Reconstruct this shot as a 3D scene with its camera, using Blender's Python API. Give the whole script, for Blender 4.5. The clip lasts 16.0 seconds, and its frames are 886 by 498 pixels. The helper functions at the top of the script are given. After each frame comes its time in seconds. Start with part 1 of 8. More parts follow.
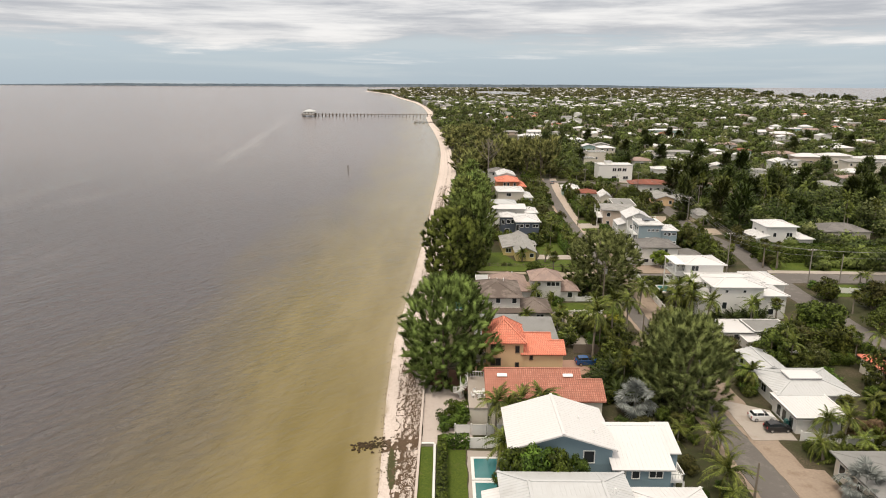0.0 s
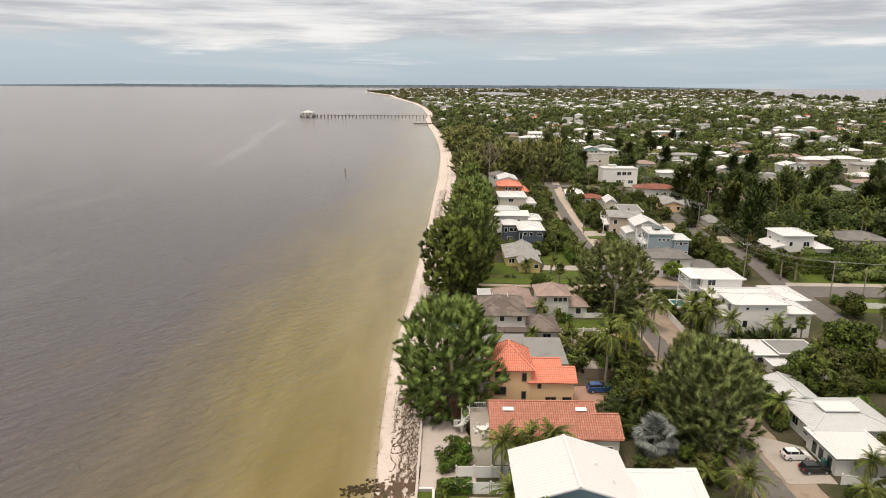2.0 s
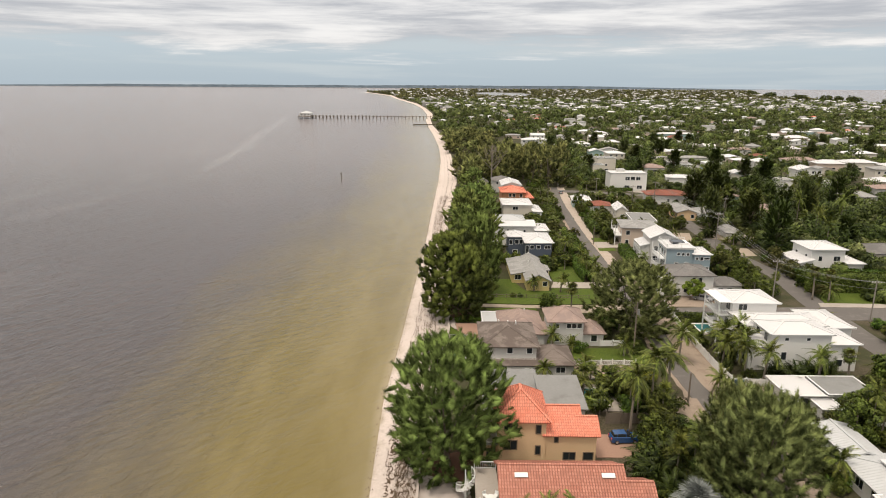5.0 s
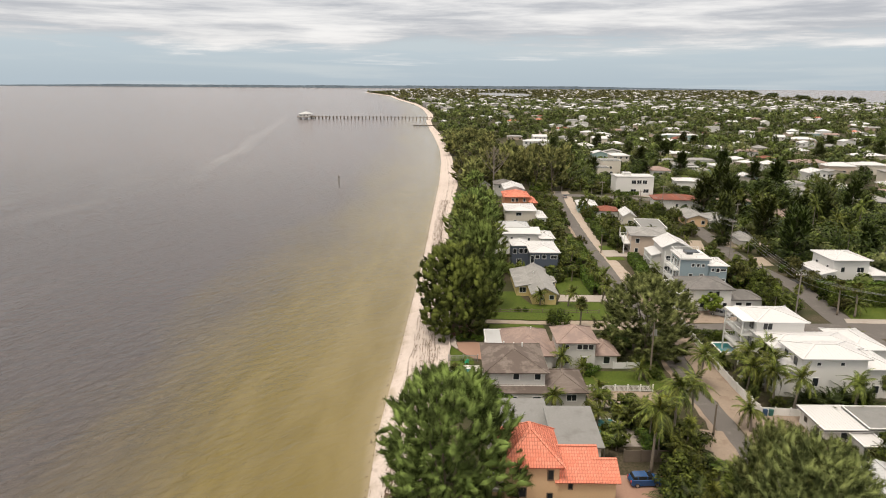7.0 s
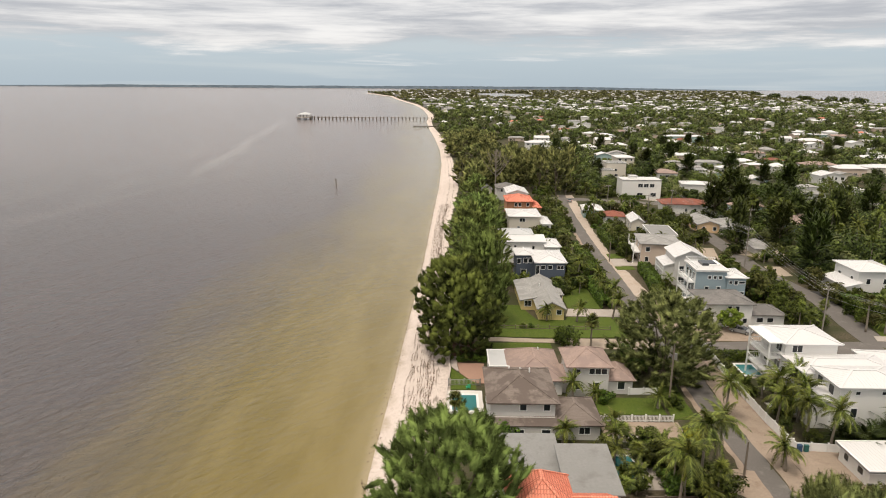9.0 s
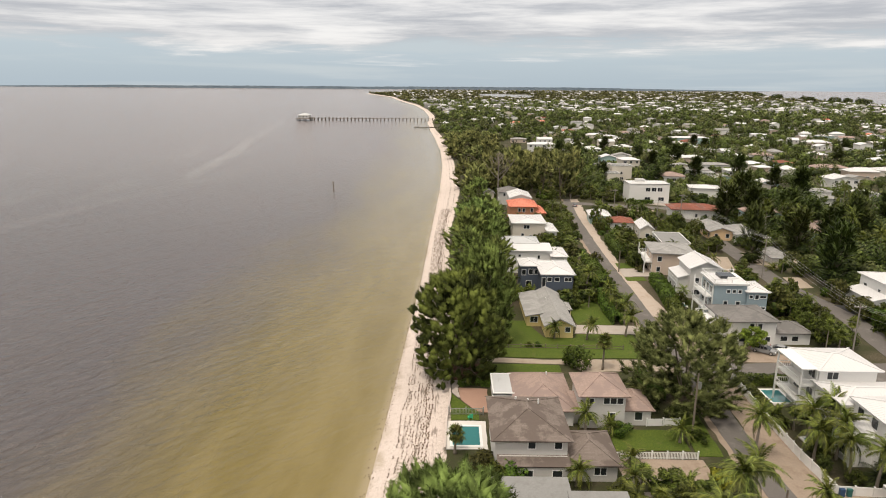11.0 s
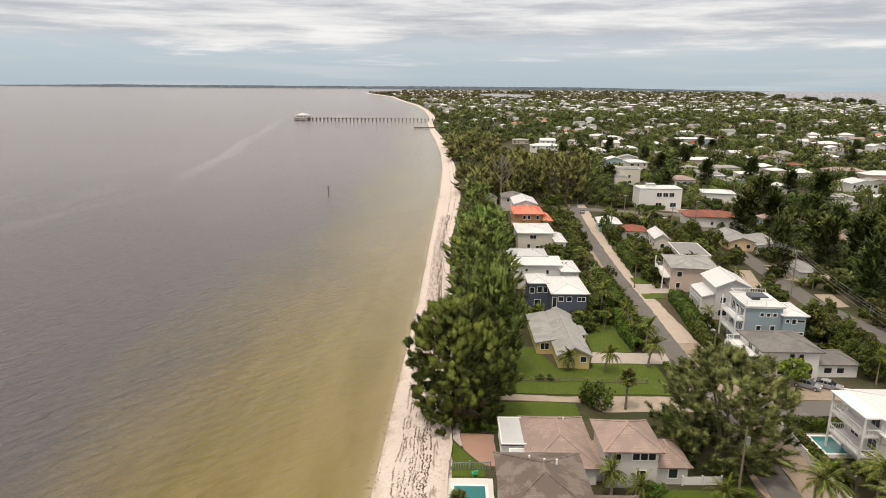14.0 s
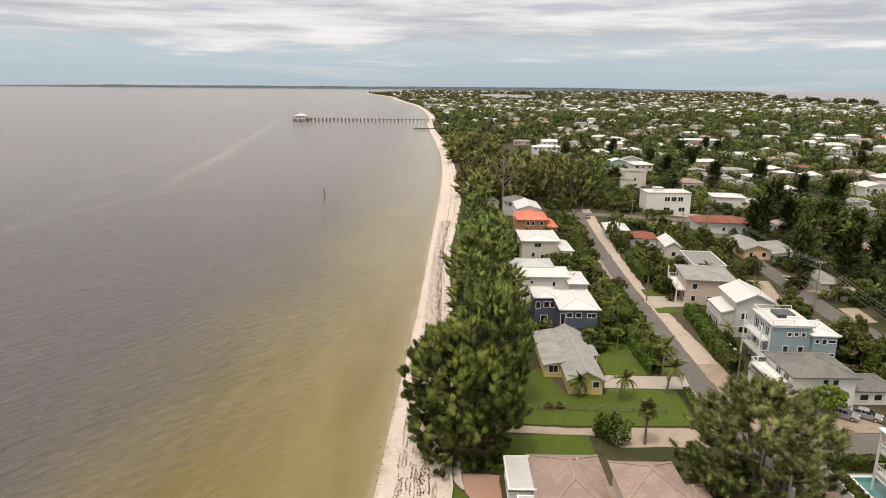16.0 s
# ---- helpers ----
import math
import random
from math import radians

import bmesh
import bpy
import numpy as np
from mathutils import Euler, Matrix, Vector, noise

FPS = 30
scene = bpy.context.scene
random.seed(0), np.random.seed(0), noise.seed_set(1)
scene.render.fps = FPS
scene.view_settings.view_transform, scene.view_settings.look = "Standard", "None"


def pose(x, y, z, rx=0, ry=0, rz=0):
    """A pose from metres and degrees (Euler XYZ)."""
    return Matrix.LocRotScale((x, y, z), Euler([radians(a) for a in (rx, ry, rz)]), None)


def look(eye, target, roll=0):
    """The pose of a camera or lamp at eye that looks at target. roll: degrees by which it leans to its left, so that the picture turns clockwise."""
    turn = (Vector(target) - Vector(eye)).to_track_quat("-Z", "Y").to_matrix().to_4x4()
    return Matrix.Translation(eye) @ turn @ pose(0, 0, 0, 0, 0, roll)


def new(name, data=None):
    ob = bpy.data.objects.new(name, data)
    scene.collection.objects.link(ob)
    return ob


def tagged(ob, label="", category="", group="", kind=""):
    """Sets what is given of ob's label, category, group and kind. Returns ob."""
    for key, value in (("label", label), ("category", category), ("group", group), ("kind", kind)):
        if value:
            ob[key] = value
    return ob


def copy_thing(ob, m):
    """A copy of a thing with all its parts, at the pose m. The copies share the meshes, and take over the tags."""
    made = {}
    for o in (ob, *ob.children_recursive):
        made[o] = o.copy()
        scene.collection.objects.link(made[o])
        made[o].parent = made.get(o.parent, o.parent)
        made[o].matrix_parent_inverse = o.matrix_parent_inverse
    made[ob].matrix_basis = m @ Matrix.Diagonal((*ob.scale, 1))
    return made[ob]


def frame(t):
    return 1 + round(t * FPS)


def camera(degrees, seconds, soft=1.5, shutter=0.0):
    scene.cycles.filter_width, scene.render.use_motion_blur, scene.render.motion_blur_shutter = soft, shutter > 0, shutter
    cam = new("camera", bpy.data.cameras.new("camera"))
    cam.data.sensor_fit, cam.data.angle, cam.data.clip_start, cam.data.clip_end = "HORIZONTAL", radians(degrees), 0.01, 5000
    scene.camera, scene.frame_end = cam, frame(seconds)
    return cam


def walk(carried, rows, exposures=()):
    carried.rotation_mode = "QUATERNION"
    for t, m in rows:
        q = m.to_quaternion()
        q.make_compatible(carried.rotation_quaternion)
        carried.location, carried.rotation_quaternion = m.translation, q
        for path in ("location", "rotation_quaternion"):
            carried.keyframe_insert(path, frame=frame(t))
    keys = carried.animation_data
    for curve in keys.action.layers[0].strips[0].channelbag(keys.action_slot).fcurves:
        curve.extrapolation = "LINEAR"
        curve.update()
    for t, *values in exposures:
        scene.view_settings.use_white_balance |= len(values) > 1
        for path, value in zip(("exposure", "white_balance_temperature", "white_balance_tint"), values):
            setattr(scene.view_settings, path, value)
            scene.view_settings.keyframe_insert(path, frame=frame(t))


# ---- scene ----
cam = camera(69.1, 16.0, soft=1.0)
PATH = [
    (0, (0.592, 0.597, 49.815), (0.092, 97.471, 25.009), 0.23),
    (0.5, (0.551, 3.060, 49.860), (0.101, 99.937, 25.066), 0.24),
    (1, (0.521, 5.464, 49.925), (0.121, 102.337, 25.119), 0.25),
    (1.5, (0.504, 7.882, 50.005), (0.105, 104.771, 25.258), 0.26),
    (2, (0.514, 10.375, 50.055), (0.064, 107.275, 25.355), 0.27),
    (2.5, (0.506, 12.901, 50.085), (0.105, 109.814, 25.432), 0.28),
    (3, (0.465, 15.476, 50.100), (0.115, 112.377, 25.400), 0.29),
    (3.5, (0.431, 17.988, 50.123), (0.081, 114.889, 25.423), 0.30),
    (4, (0.423, 20.435, 50.147), (0.023, 117.348, 25.494), 0.31),
    (6.5, (0.340, 32.776, 50.319), (-0.160, 129.689, 25.666), 0.33),
    (7, (0.406, 35.254, 50.317), (-0.145, 132.178, 25.711), 0.34),
    (7.5, (0.483, 37.761, 50.305), (-0.167, 134.696, 25.746), 0.34),
    (8, (0.503, 40.323, 50.286), (-0.146, 137.261, 25.739), 0.35),
    (8.5, (0.522, 42.826, 50.271), (-0.128, 139.776, 25.771), 0.35),
    (9, (0.521, 45.313, 50.231), (-0.129, 142.251, 25.684), 0.35),
    (11.5, (0.667, 57.626, 50.202), (-0.183, 154.587, 25.749), 0.38),
    (12, (0.575, 60.051, 50.176), (-0.225, 157.000, 25.676), 0.39),
    (12.5, (0.578, 62.496, 50.162), (-0.222, 159.457, 25.710), 0.40),
    (13, (0.582, 64.980, 50.140), (-0.268, 161.928, 25.641), 0.40),
    (13.5, (0.549, 67.569, 50.122), (-0.251, 164.518, 25.622), 0.41),
    (14, (0.524, 70.155, 50.095), (-0.326, 167.103, 25.595), 0.42),
    (14.5, (0.498, 72.703, 50.048), (-0.351, 169.640, 25.502), 0.42),
    (15, (0.493, 75.244, 50.024), (-0.307, 172.205, 25.571), 0.43),
    (15.5, (0.431, 77.763, 50.006), (-0.369, 174.712, 25.506), 0.43),
    (16, (0.478, 80.302, 49.984), (-0.372, 177.263, 25.531), 0.44),
]
walk(cam, [(t, look(eye, target, roll)) for t, eye, target, roll in PATH])

# ---- world, sun ----
SUN_EL, SUN_AZ = 68.0, 215.0
world = bpy.data.worlds.new("overcast_sky")
scene.world = world
world.use_nodes = True
wn, wl = world.node_tree.nodes, world.node_tree.links
wn.clear()


def wnode(kind, **values):
    n = wn.new(kind)
    for k, v in values.items():
        n.inputs[k].default_value = v
    return n


def wmath(op, a, b=None, clamp=False):
    n = wn.new("ShaderNodeMath")
    n.operation, n.use_clamp = op, clamp
    for i, v in enumerate((a, b)):
        if v is None:
            continue
        if isinstance(v, (int, float)):
            n.inputs[i].default_value = v
        else:
            wl.new(v, n.inputs[i])
    return n.outputs[0]


def wmix(fac, a, b):
    n = wn.new("ShaderNodeMix")
    n.data_type = "RGBA"
    wl.new(fac, n.inputs[0])
    for i, v in ((6, a), (7, b)):
        if isinstance(v, tuple):
            n.inputs[i].default_value = (*v, 1)
        else:
            wl.new(v, n.inputs[i])
    return n.outputs[2]


def wsmooth(v, lo, hi):
    n = wn.new("ShaderNodeMapRange")
    n.interpolation_type = "SMOOTHSTEP"
    wl.new(v, n.inputs[0])
    n.inputs[1].default_value, n.inputs[2].default_value = lo, hi
    return n.outputs[0]


sky = wn.new("ShaderNodeTexSky")
sky.sky_type, sky.sun_disc = "NISHITA", False
sky.sun_elevation, sky.sun_rotation = radians(SUN_EL), radians(SUN_AZ)
sky_dim = wn.new("ShaderNodeVectorMath")
sky_dim.operation = "SCALE"
wl.new(sky.outputs[0], sky_dim.inputs[0])
sky_dim.inputs[3].default_value = 0.10
way = wn.new("ShaderNodeTexCoord")
xyz = wn.new("ShaderNodeSeparateXYZ")
wl.new(way.outputs["Generated"], xyz.inputs[0])
up = wmath("MAXIMUM", xyz.outputs[2], 0.0)
spot = wn.new("ShaderNodeCombineXYZ")
wl.new(xyz.outputs[0], spot.inputs[0])
wl.new(xyz.outputs[1], spot.inputs[1])
wl.new(wmath("MULTIPLY", wmath("POWER", up, 0.8), 5.2), spot.inputs[2])


def wnoise(scale, detail, rough, shift, stretch):
    m = wn.new("ShaderNodeMapping")
    m.inputs[3].default_value = stretch
    m.inputs[1].default_value = shift
    wl.new(spot.outputs[0], m.inputs[0])
    n = wnode("ShaderNodeTexNoise", Scale=scale, Detail=detail, Roughness=rough, Distortion=0.3)
    wl.new(m.outputs[0], n.inputs["Vector"])
    return n.outputs[0]


veil = wmix(wsmooth(up, 0.0, 0.06), (0.47, 0.555, 0.62), (0.535, 0.615, 0.67))
haze = wmix(wsmooth(wnoise(3.0, 5, 0.5, (3, 1, 0), (1, 1, 1.6)), 0.45, 0.66), veil, (0.57, 0.635, 0.675))
puff = wmath("ADD", wmath("MULTIPLY", wnoise(2.6, 9, 0.60, (7.3, 2.2, 0), (1, 1, 1.5)), 0.7), wmath("MULTIPLY", wnoise(7.0, 8, 0.62, (1.3, 5.2, 1), (0.8, 0.8, 1.5)), 0.3))
lit = wmix(wsmooth(puff, 0.38, 0.61), (0.50, 0.51, 0.545), (0.96, 0.935, 0.915))
cover = wsmooth(wmath("ADD", wmath("MULTIPLY", wmath("SUBTRACT", puff, 0.5), 0.18), up), 0.040, 0.068)
high = wmath("MAXIMUM", cover, wsmooth(up, 0.12, 0.35))
cloudy = wmix(high, haze, lit)
cloudy = wmix(wsmooth(up, 0.16, 0.75), cloudy, (1.40, 1.27, 1.12))
both = wmix(wmath("ADD", wmath("MULTIPLY", up, 0.0), 0.92), sky_dim.outputs[0], cloudy)
back = wn.new("ShaderNodeBackground")
wl.new(both, back.inputs[0])
back.inputs[1].default_value = 1.0
wout = wn.new("ShaderNodeOutputWorld")
wl.new(back.outputs[0], wout.inputs[0])

sun = new("sun", bpy.data.lights.new("sun", "SUN"))
sun.data.energy, sun.data.angle, sun.data.color = 2.15, radians(12), (1.0, 0.89, 0.74)
_az, _el = radians(SUN_AZ), radians(SUN_EL)
sun.matrix_world = look((60 * math.sin(_az), 60 * math.cos(_az), 120), (0, 0, 120 - 60 * math.tan(_el)))
scene.view_settings.exposure = 0.0


# ---- materials ----
class Nodes:
    """A small wrapper to write a node material."""

    def __init__(self, name):
        self.mat = bpy.data.materials.new(name)
        self.mat.use_nodes = True
        self.nt = self.mat.node_tree
        self.bsdf = self.nt.nodes["Principled BSDF"]
        self.out = self.nt.nodes["Material Output"]

    def node(self, kind):
        return self.nt.nodes.new(kind)

    def put(self, socket, v):
        if isinstance(v, tuple):
            socket.default_value = (*v, 1) if len(v) == 3 and socket.type == "RGBA" else v
        elif isinstance(v, (int, float)):
            socket.default_value = v
        else:
            self.nt.links.new(v, socket)

    def math(self, op, a, b=0.0, clamp=False):
        n = self.node("ShaderNodeMath")
        n.operation, n.use_clamp = op, clamp
        self.put(n.inputs[0], a)
        self.put(n.inputs[1], b)
        return n.outputs[0]

    def mix(self, fac, a, b, blend="MIX"):
        n = self.node("ShaderNodeMix")
        n.data_type, n.blend_type = "RGBA", blend
        self.put(n.inputs[0], fac)
        self.put(n.inputs[6], a)
        self.put(n.inputs[7], b)
        return n.outputs[2]

    def step(self, v, lo, hi, a=0.0, b=1.0):
        n = self.node("ShaderNodeMapRange")
        n.interpolation_type = "SMOOTHSTEP"
        self.put(n.inputs[0], v)
        for i, x in enumerate((lo, hi, a, b)):
            n.inputs[i + 1].default_value = x
        return n.outputs[0]

    def place(self, stretch=(1, 1, 1), source="position"):
        if source == "position":
            v = self.node("ShaderNodeNewGeometry").outputs["Position"]
        elif source == "object":
            v = self.node("ShaderNodeTexCoord").outputs["Object"]
        else:
            v = self.node("ShaderNodeTexCoord").outputs["UV"]
        m = self.node("ShaderNodeMapping")
        m.inputs[3].default_value = stretch
        self.nt.links.new(v, m.inputs[0])
        return m.outputs[0]

    def noise(self, vec, scale, detail=4, rough=0.55, twist=0.0):
        n = self.node("ShaderNodeTexNoise")
        self.nt.links.new(vec, n.inputs["Vector"])
        n.inputs["Scale"].default_value, n.inputs["Detail"].default_value = scale, detail
        n.inputs["Roughness"].default_value, n.inputs["Distortion"].default_value = rough, twist
        return n.outputs[0]

    def bump(self, height, strength=0.3, distance=0.05):
        b = self.node("ShaderNodeBump")
        b.inputs["Strength"].default_value, b.inputs["Distance"].default_value = strength, distance
        self.nt.links.new(height, b.inputs["Height"])
        self.nt.links.new(b.outputs[0], self.bsdf.inputs["Normal"])

    def done(self, color, rough=0.7, metal=0.0, spec=0.5):
        self.put(self.bsdf.inputs["Base Color"], color)
        self.put(self.bsdf.inputs["Roughness"], rough)
        self.put(self.bsdf.inputs["Metallic"], metal)
        self.put(self.bsdf.inputs["Specular IOR Level"], spec)
        return self.mat


def shade(c, k):
    return tuple(min(1.0, v * k) for v in c)


def plain(name, c, rough=0.6, metal=0.0, spread=0.12, big=0.35, fine=6.0, bump=0.15, stain=None, spec=0.5):
    """A surface of one colour with blotches, fine grain and, where given, stains."""
    m = Nodes(name)
    p = m.place()
    a = m.mix(m.noise(p, big, 3), shade(c, 1 - spread), shade(c, 1 + spread * 0.6))
    b = m.mix(m.step(m.noise(p, fine, 5, 0.65), 0.3, 0.75), shade(c, 1 - spread * 0.8), a)
    if stain:
        b = m.mix(m.step(m.noise(p, 0.5, 6, 0.65), 0.5, 0.72, 0.0, 0.75), b, stain)
    if bump:
        m.bump(m.noise(p, fine * 2, 4), bump, 0.02)
    return m.done(b, rough, metal, spec)


def leafy(name, dark, light, rough=0.55, clear=0.3, vary=0.35, grain=0.6, own=0.65):
    """Foliage: each leaf its own tone, each plant its own cast, with light through the blades."""
    m = Nodes(name)
    g = m.node("ShaderNodeNewGeometry")
    o = m.node("ShaderNodeObjectInfo")
    patch_ = m.noise(m.place(), grain, 2)
    t = m.math("ADD", m.math("MULTIPLY", g.outputs["Random Per Island"], own), m.math("MULTIPLY", m.step(patch_, 0.3, 0.7), 1 - own))
    c = m.mix(m.math("POWER", t, 1.45), shade(dark, 0.7), light)
    k = m.node("ShaderNodeHueSaturation")
    m.put(k.inputs["Hue"], m.math("ADD", m.math("MULTIPLY", o.outputs["Random"], 0.035), 0.4825))
    m.put(k.inputs["Value"], m.math("ADD", m.math("MULTIPLY", o.outputs["Random"], vary), 1 - vary / 2))
    m.put(k.inputs["Color"], c)
    mat = m.done(k.outputs[0], rough, 0.0, 0.16)
    tr = m.node("ShaderNodeBsdfTranslucent")
    m.put(tr.inputs[0], k.outputs[0])
    mx = m.node("ShaderNodeMixShader")
    mx.inputs[0].default_value = clear * 0.6
    m.nt.links.new(m.bsdf.outputs[0], mx.inputs[1])
    m.nt.links.new(tr.outputs[0], mx.inputs[2])
    m.nt.links.new(mx.outputs[0], m.out.inputs[0])
    return mat


def shingles(name, c, stain=None, course=0.2):
    m = Nodes(name)
    p = m.place()
    br = m.node("ShaderNodeTexBrick")
    m.put(br.inputs["Vector"], m.place((1, 1, 1.6)))
    br.inputs["Scale"].default_value = 1.0
    br.inputs["Brick Width"].default_value, br.inputs["Row Height"].default_value = 0.9, course
    br.inputs["Mortar Size"].default_value = 0.015
    br.inputs["Color1"].default_value = (*shade(c, 0.9), 1)
    br.inputs["Color2"].default_value = (*shade(c, 1.12), 1)
    br.inputs["Mortar"].default_value = (*shade(c, 0.65), 1)
    a = m.mix(m.step(m.noise(p, 5, 5, 0.7), 0.3, 0.8, 0, 0.5), br.outputs[0], shade(c, 0.7))
    a = m.mix(m.step(m.noise(p, 0.33, 6, 0.62), 0.47, 0.56, 0.0, 0.85), a, stain or shade(c, 0.75))
    m.bump(m.noise(p, 14, 3), 0.25, 0.03)
    return m.done(a, 0.9, 0, 0.25)


def tile_roof(name, c1, c2, moss):
    m = Nodes(name)
    p = m.place()
    br = m.node("ShaderNodeTexBrick")
    m.put(br.inputs["Vector"], m.place((1, 1, 1.0)))
    br.offset = 0.0
    br.inputs["Scale"].default_value = 1.0
    br.inputs["Brick Width"].default_value, br.inputs["Row Height"].default_value = 0.31, 0.36
    br.inputs["Mortar Size"].default_value = 0.035
    br.inputs["Color1"].default_value, br.inputs["Color2"].default_value = (*c1, 1), (*c2, 1)
    br.inputs["Mortar"].default_value = (*shade(c1, 0.6), 1)
    a = m.mix(m.step(m.noise(p, 0.45, 5, 0.65), 0.45, 0.7, 0.0, 0.6), br.outputs[0], moss)
    a = m.mix(m.step(m.noise(p, 3.5, 4, 0.7), 0.45, 0.75, 0, 0.4), a, shade(c1, 0.6))
    return m.done(a, 0.75, 0, 0.3)


WHITE_ROOF = plain("white_metal_roof", (0.645, 0.64, 0.645), 0.45, 0, 0.06, 0.2, 2.0, 0.03, None, 0.4)
PALE_ROOF = plain("pale_grey_metal_roof", (0.52, 0.53, 0.54), 0.45, 0, 0.1, 0.2, 2.0, 0.05, (0.42, 0.42, 0.42))
MEMBRANE = plain("grey_membrane_roof", (0.25, 0.25, 0.245), 0.8, 0, 0.2, 0.3, 3, 0.1, (0.17, 0.165, 0.16))
GREY_SHINGLE = shingles("grey_brown_shingles", (0.205, 0.170, 0.150), (0.118, 0.094, 0.082))
PINK_SHINGLE = shingles("faded_pink_shingles", (0.36, 0.27, 0.235), (0.27, 0.205, 0.185))
SILVER_SHINGLE = shingles("silver_grey_shingles", (0.34, 0.335, 0.325), (0.25, 0.245, 0.24))
DARK_SHINGLE = shingles("charcoal_shingles", (0.205, 0.195, 0.188), (0.145, 0.14, 0.135))
RED_SHINGLE = shingles("dull_red_shingles", (0.27, 0.10, 0.07), (0.18, 0.08, 0.06))
ORANGE_TILE = tile_roof("bright_orange_tiles", (0.72, 0.255, 0.17), (0.80, 0.33, 0.23), (0.66, 0.20, 0.125))
TERRACOTTA = tile_roof("weathered_terracotta_tiles", (0.43, 0.175, 0.125), (0.56, 0.265, 0.195), (0.30, 0.135, 0.10))
WALLS = {
    "white": plain("white_siding", (0.74, 0.73, 0.71), 0.65, 0, 0.06),
    "blue": plain("dusty_blue_siding", (0.20, 0.29, 0.345), 0.6),
    "tan": plain("warm_tan_stucco", (0.72, 0.51, 0.31), 0.85),
    "navy": plain("slate_blue_siding", (0.085, 0.105, 0.145), 0.6),
    "yellow": plain("pale_yellow_siding", (0.66, 0.53, 0.24), 0.7),
    "greyblue": plain("grey_blue_siding", (0.27, 0.345, 0.385), 0.6),
    "grey": plain("light_grey_siding", (0.60, 0.585, 0.565), 0.65),
    "beige": plain("rosy_beige_siding", (0.58, 0.47, 0.39), 0.75),
    "brick": plain("ochre_stucco", (0.42, 0.20, 0.11), 0.8),
    "teal": plain("pale_teal_siding", (0.36, 0.50, 0.49), 0.7),
    "cream": plain("cream_stucco", (0.68, 0.63, 0.55), 0.8),
}
TRIM = plain("white_painted_trim", (0.78, 0.78, 0.77), 0.5, 0, 0.05)
BRONZE = plain("dark_bronze_frame", (0.16, 0.115, 0.08), 0.5, 0, 0.1)
GLASS = plain("dark_window_glass", (0.025, 0.03, 0.035), 0.08, 0, 0.2, 0.4, 1, 0)
BARK = plain("grey_brown_bark", (0.17, 0.135, 0.105), 0.95, 0, 0.3, 1.2, 9, 0.6)
PALM_BARK = plain("pale_palm_bark", (0.27, 0.23, 0.185), 0.95, 0, 0.3, 1.5, 8, 0.6)
DEAD_WOOD = plain("bleached_dead_wood", (0.25, 0.215, 0.185), 0.95, 0, 0.2, 1.2, 9, 0.4)
ASPHALT = plain("worn_grey_asphalt", (0.150, 0.137, 0.128), 0.92, 0, 0.18, 0.25, 4, 0.2, (0.195, 0.182, 0.168), 0.3)
DARK_TAR = plain("fresh_black_asphalt", (0.035, 0.035, 0.037), 0.85, 0, 0.12, 0.3, 5, 0.2)
WHITE_DECK = plain("white_pool_deck", (0.66, 0.63, 0.60), 0.8, 0, 0.1, 0.4, 5, 0.1)
CONCRETE = plain("pale_concrete", (0.415, 0.37, 0.33), 0.9, 0, 0.16, 0.4, 5, 0.2, (0.31, 0.265, 0.225), 0.3)
SHELL = plain("shell_sand_verge", (0.345, 0.275, 0.218), 0.95, 0, 0.22, 0.3, 3, 0.4, (0.215, 0.16, 0.118), 0.2)
PALE_SHELL = plain("pale_shell_verge", (0.47, 0.395, 0.335), 0.95, 0, 0.2, 0.3, 3, 0.4, (0.33, 0.26, 0.20), 0.2)
TRACK = plain("trodden_sand_track", (0.40, 0.335, 0.27), 0.95, 0, 0.2, 0.3, 3, 0.4, (0.27, 0.21, 0.155), 0.2)
PAVER = plain("terracotta_pavers", (0.38, 0.235, 0.175), 0.9, 0, 0.16, 0.5, 5, 0.2)
MULCH = plain("red_brown_mulch", (0.14, 0.07, 0.045), 1.0, 0, 0.35, 0.8, 7, 0.6)
WHITE_SAND = plain("raked_white_sand", (0.51, 0.445, 0.41), 0.95, 0, 0.12, 0.5, 4, 0.4, (0.40, 0.34, 0.305), 0.2)
POOL_WATER = plain("turquoise_pool_water", (0.055, 0.20, 0.21), 0.08, 0, 0.1, 0.7, 2, 0.2)
ROCK = plain("dark_weedy_rock", (0.075, 0.054, 0.032), 0.95, 0, 0.45, 0.8, 5, 0.6, (0.05, 0.045, 0.018), 0.1)
WEED = plain("dried_seaweed", (0.150, 0.098, 0.060), 0.95, 0, 0.5, 1.2, 6, 0.6)
TIMBER = plain("weathered_timber", (0.20, 0.165, 0.13), 0.9, 0, 0.25, 1.0, 8, 0.4)
POLE_WOOD = plain("grey_utility_pole_wood", (0.27, 0.24, 0.215), 0.9, 0, 0.2, 1.0, 8, 0.3)
WIRE = plain("grey_cable", (0.30, 0.30, 0.30), 0.6, 0, 0.1, 1, 1, 0)
RUBBER = plain("black_rubber", (0.02, 0.02, 0.02), 0.85, 0, 0.2, 1, 5, 0)
STEEL = plain("brushed_steel", (0.55, 0.55, 0.56), 0.35, 0.8, 0.1, 1, 5, 0)
LAMP_RED = plain("red_lamp_plastic", (0.35, 0.02, 0.02), 0.3, 0, 0.1, 1, 5, 0)
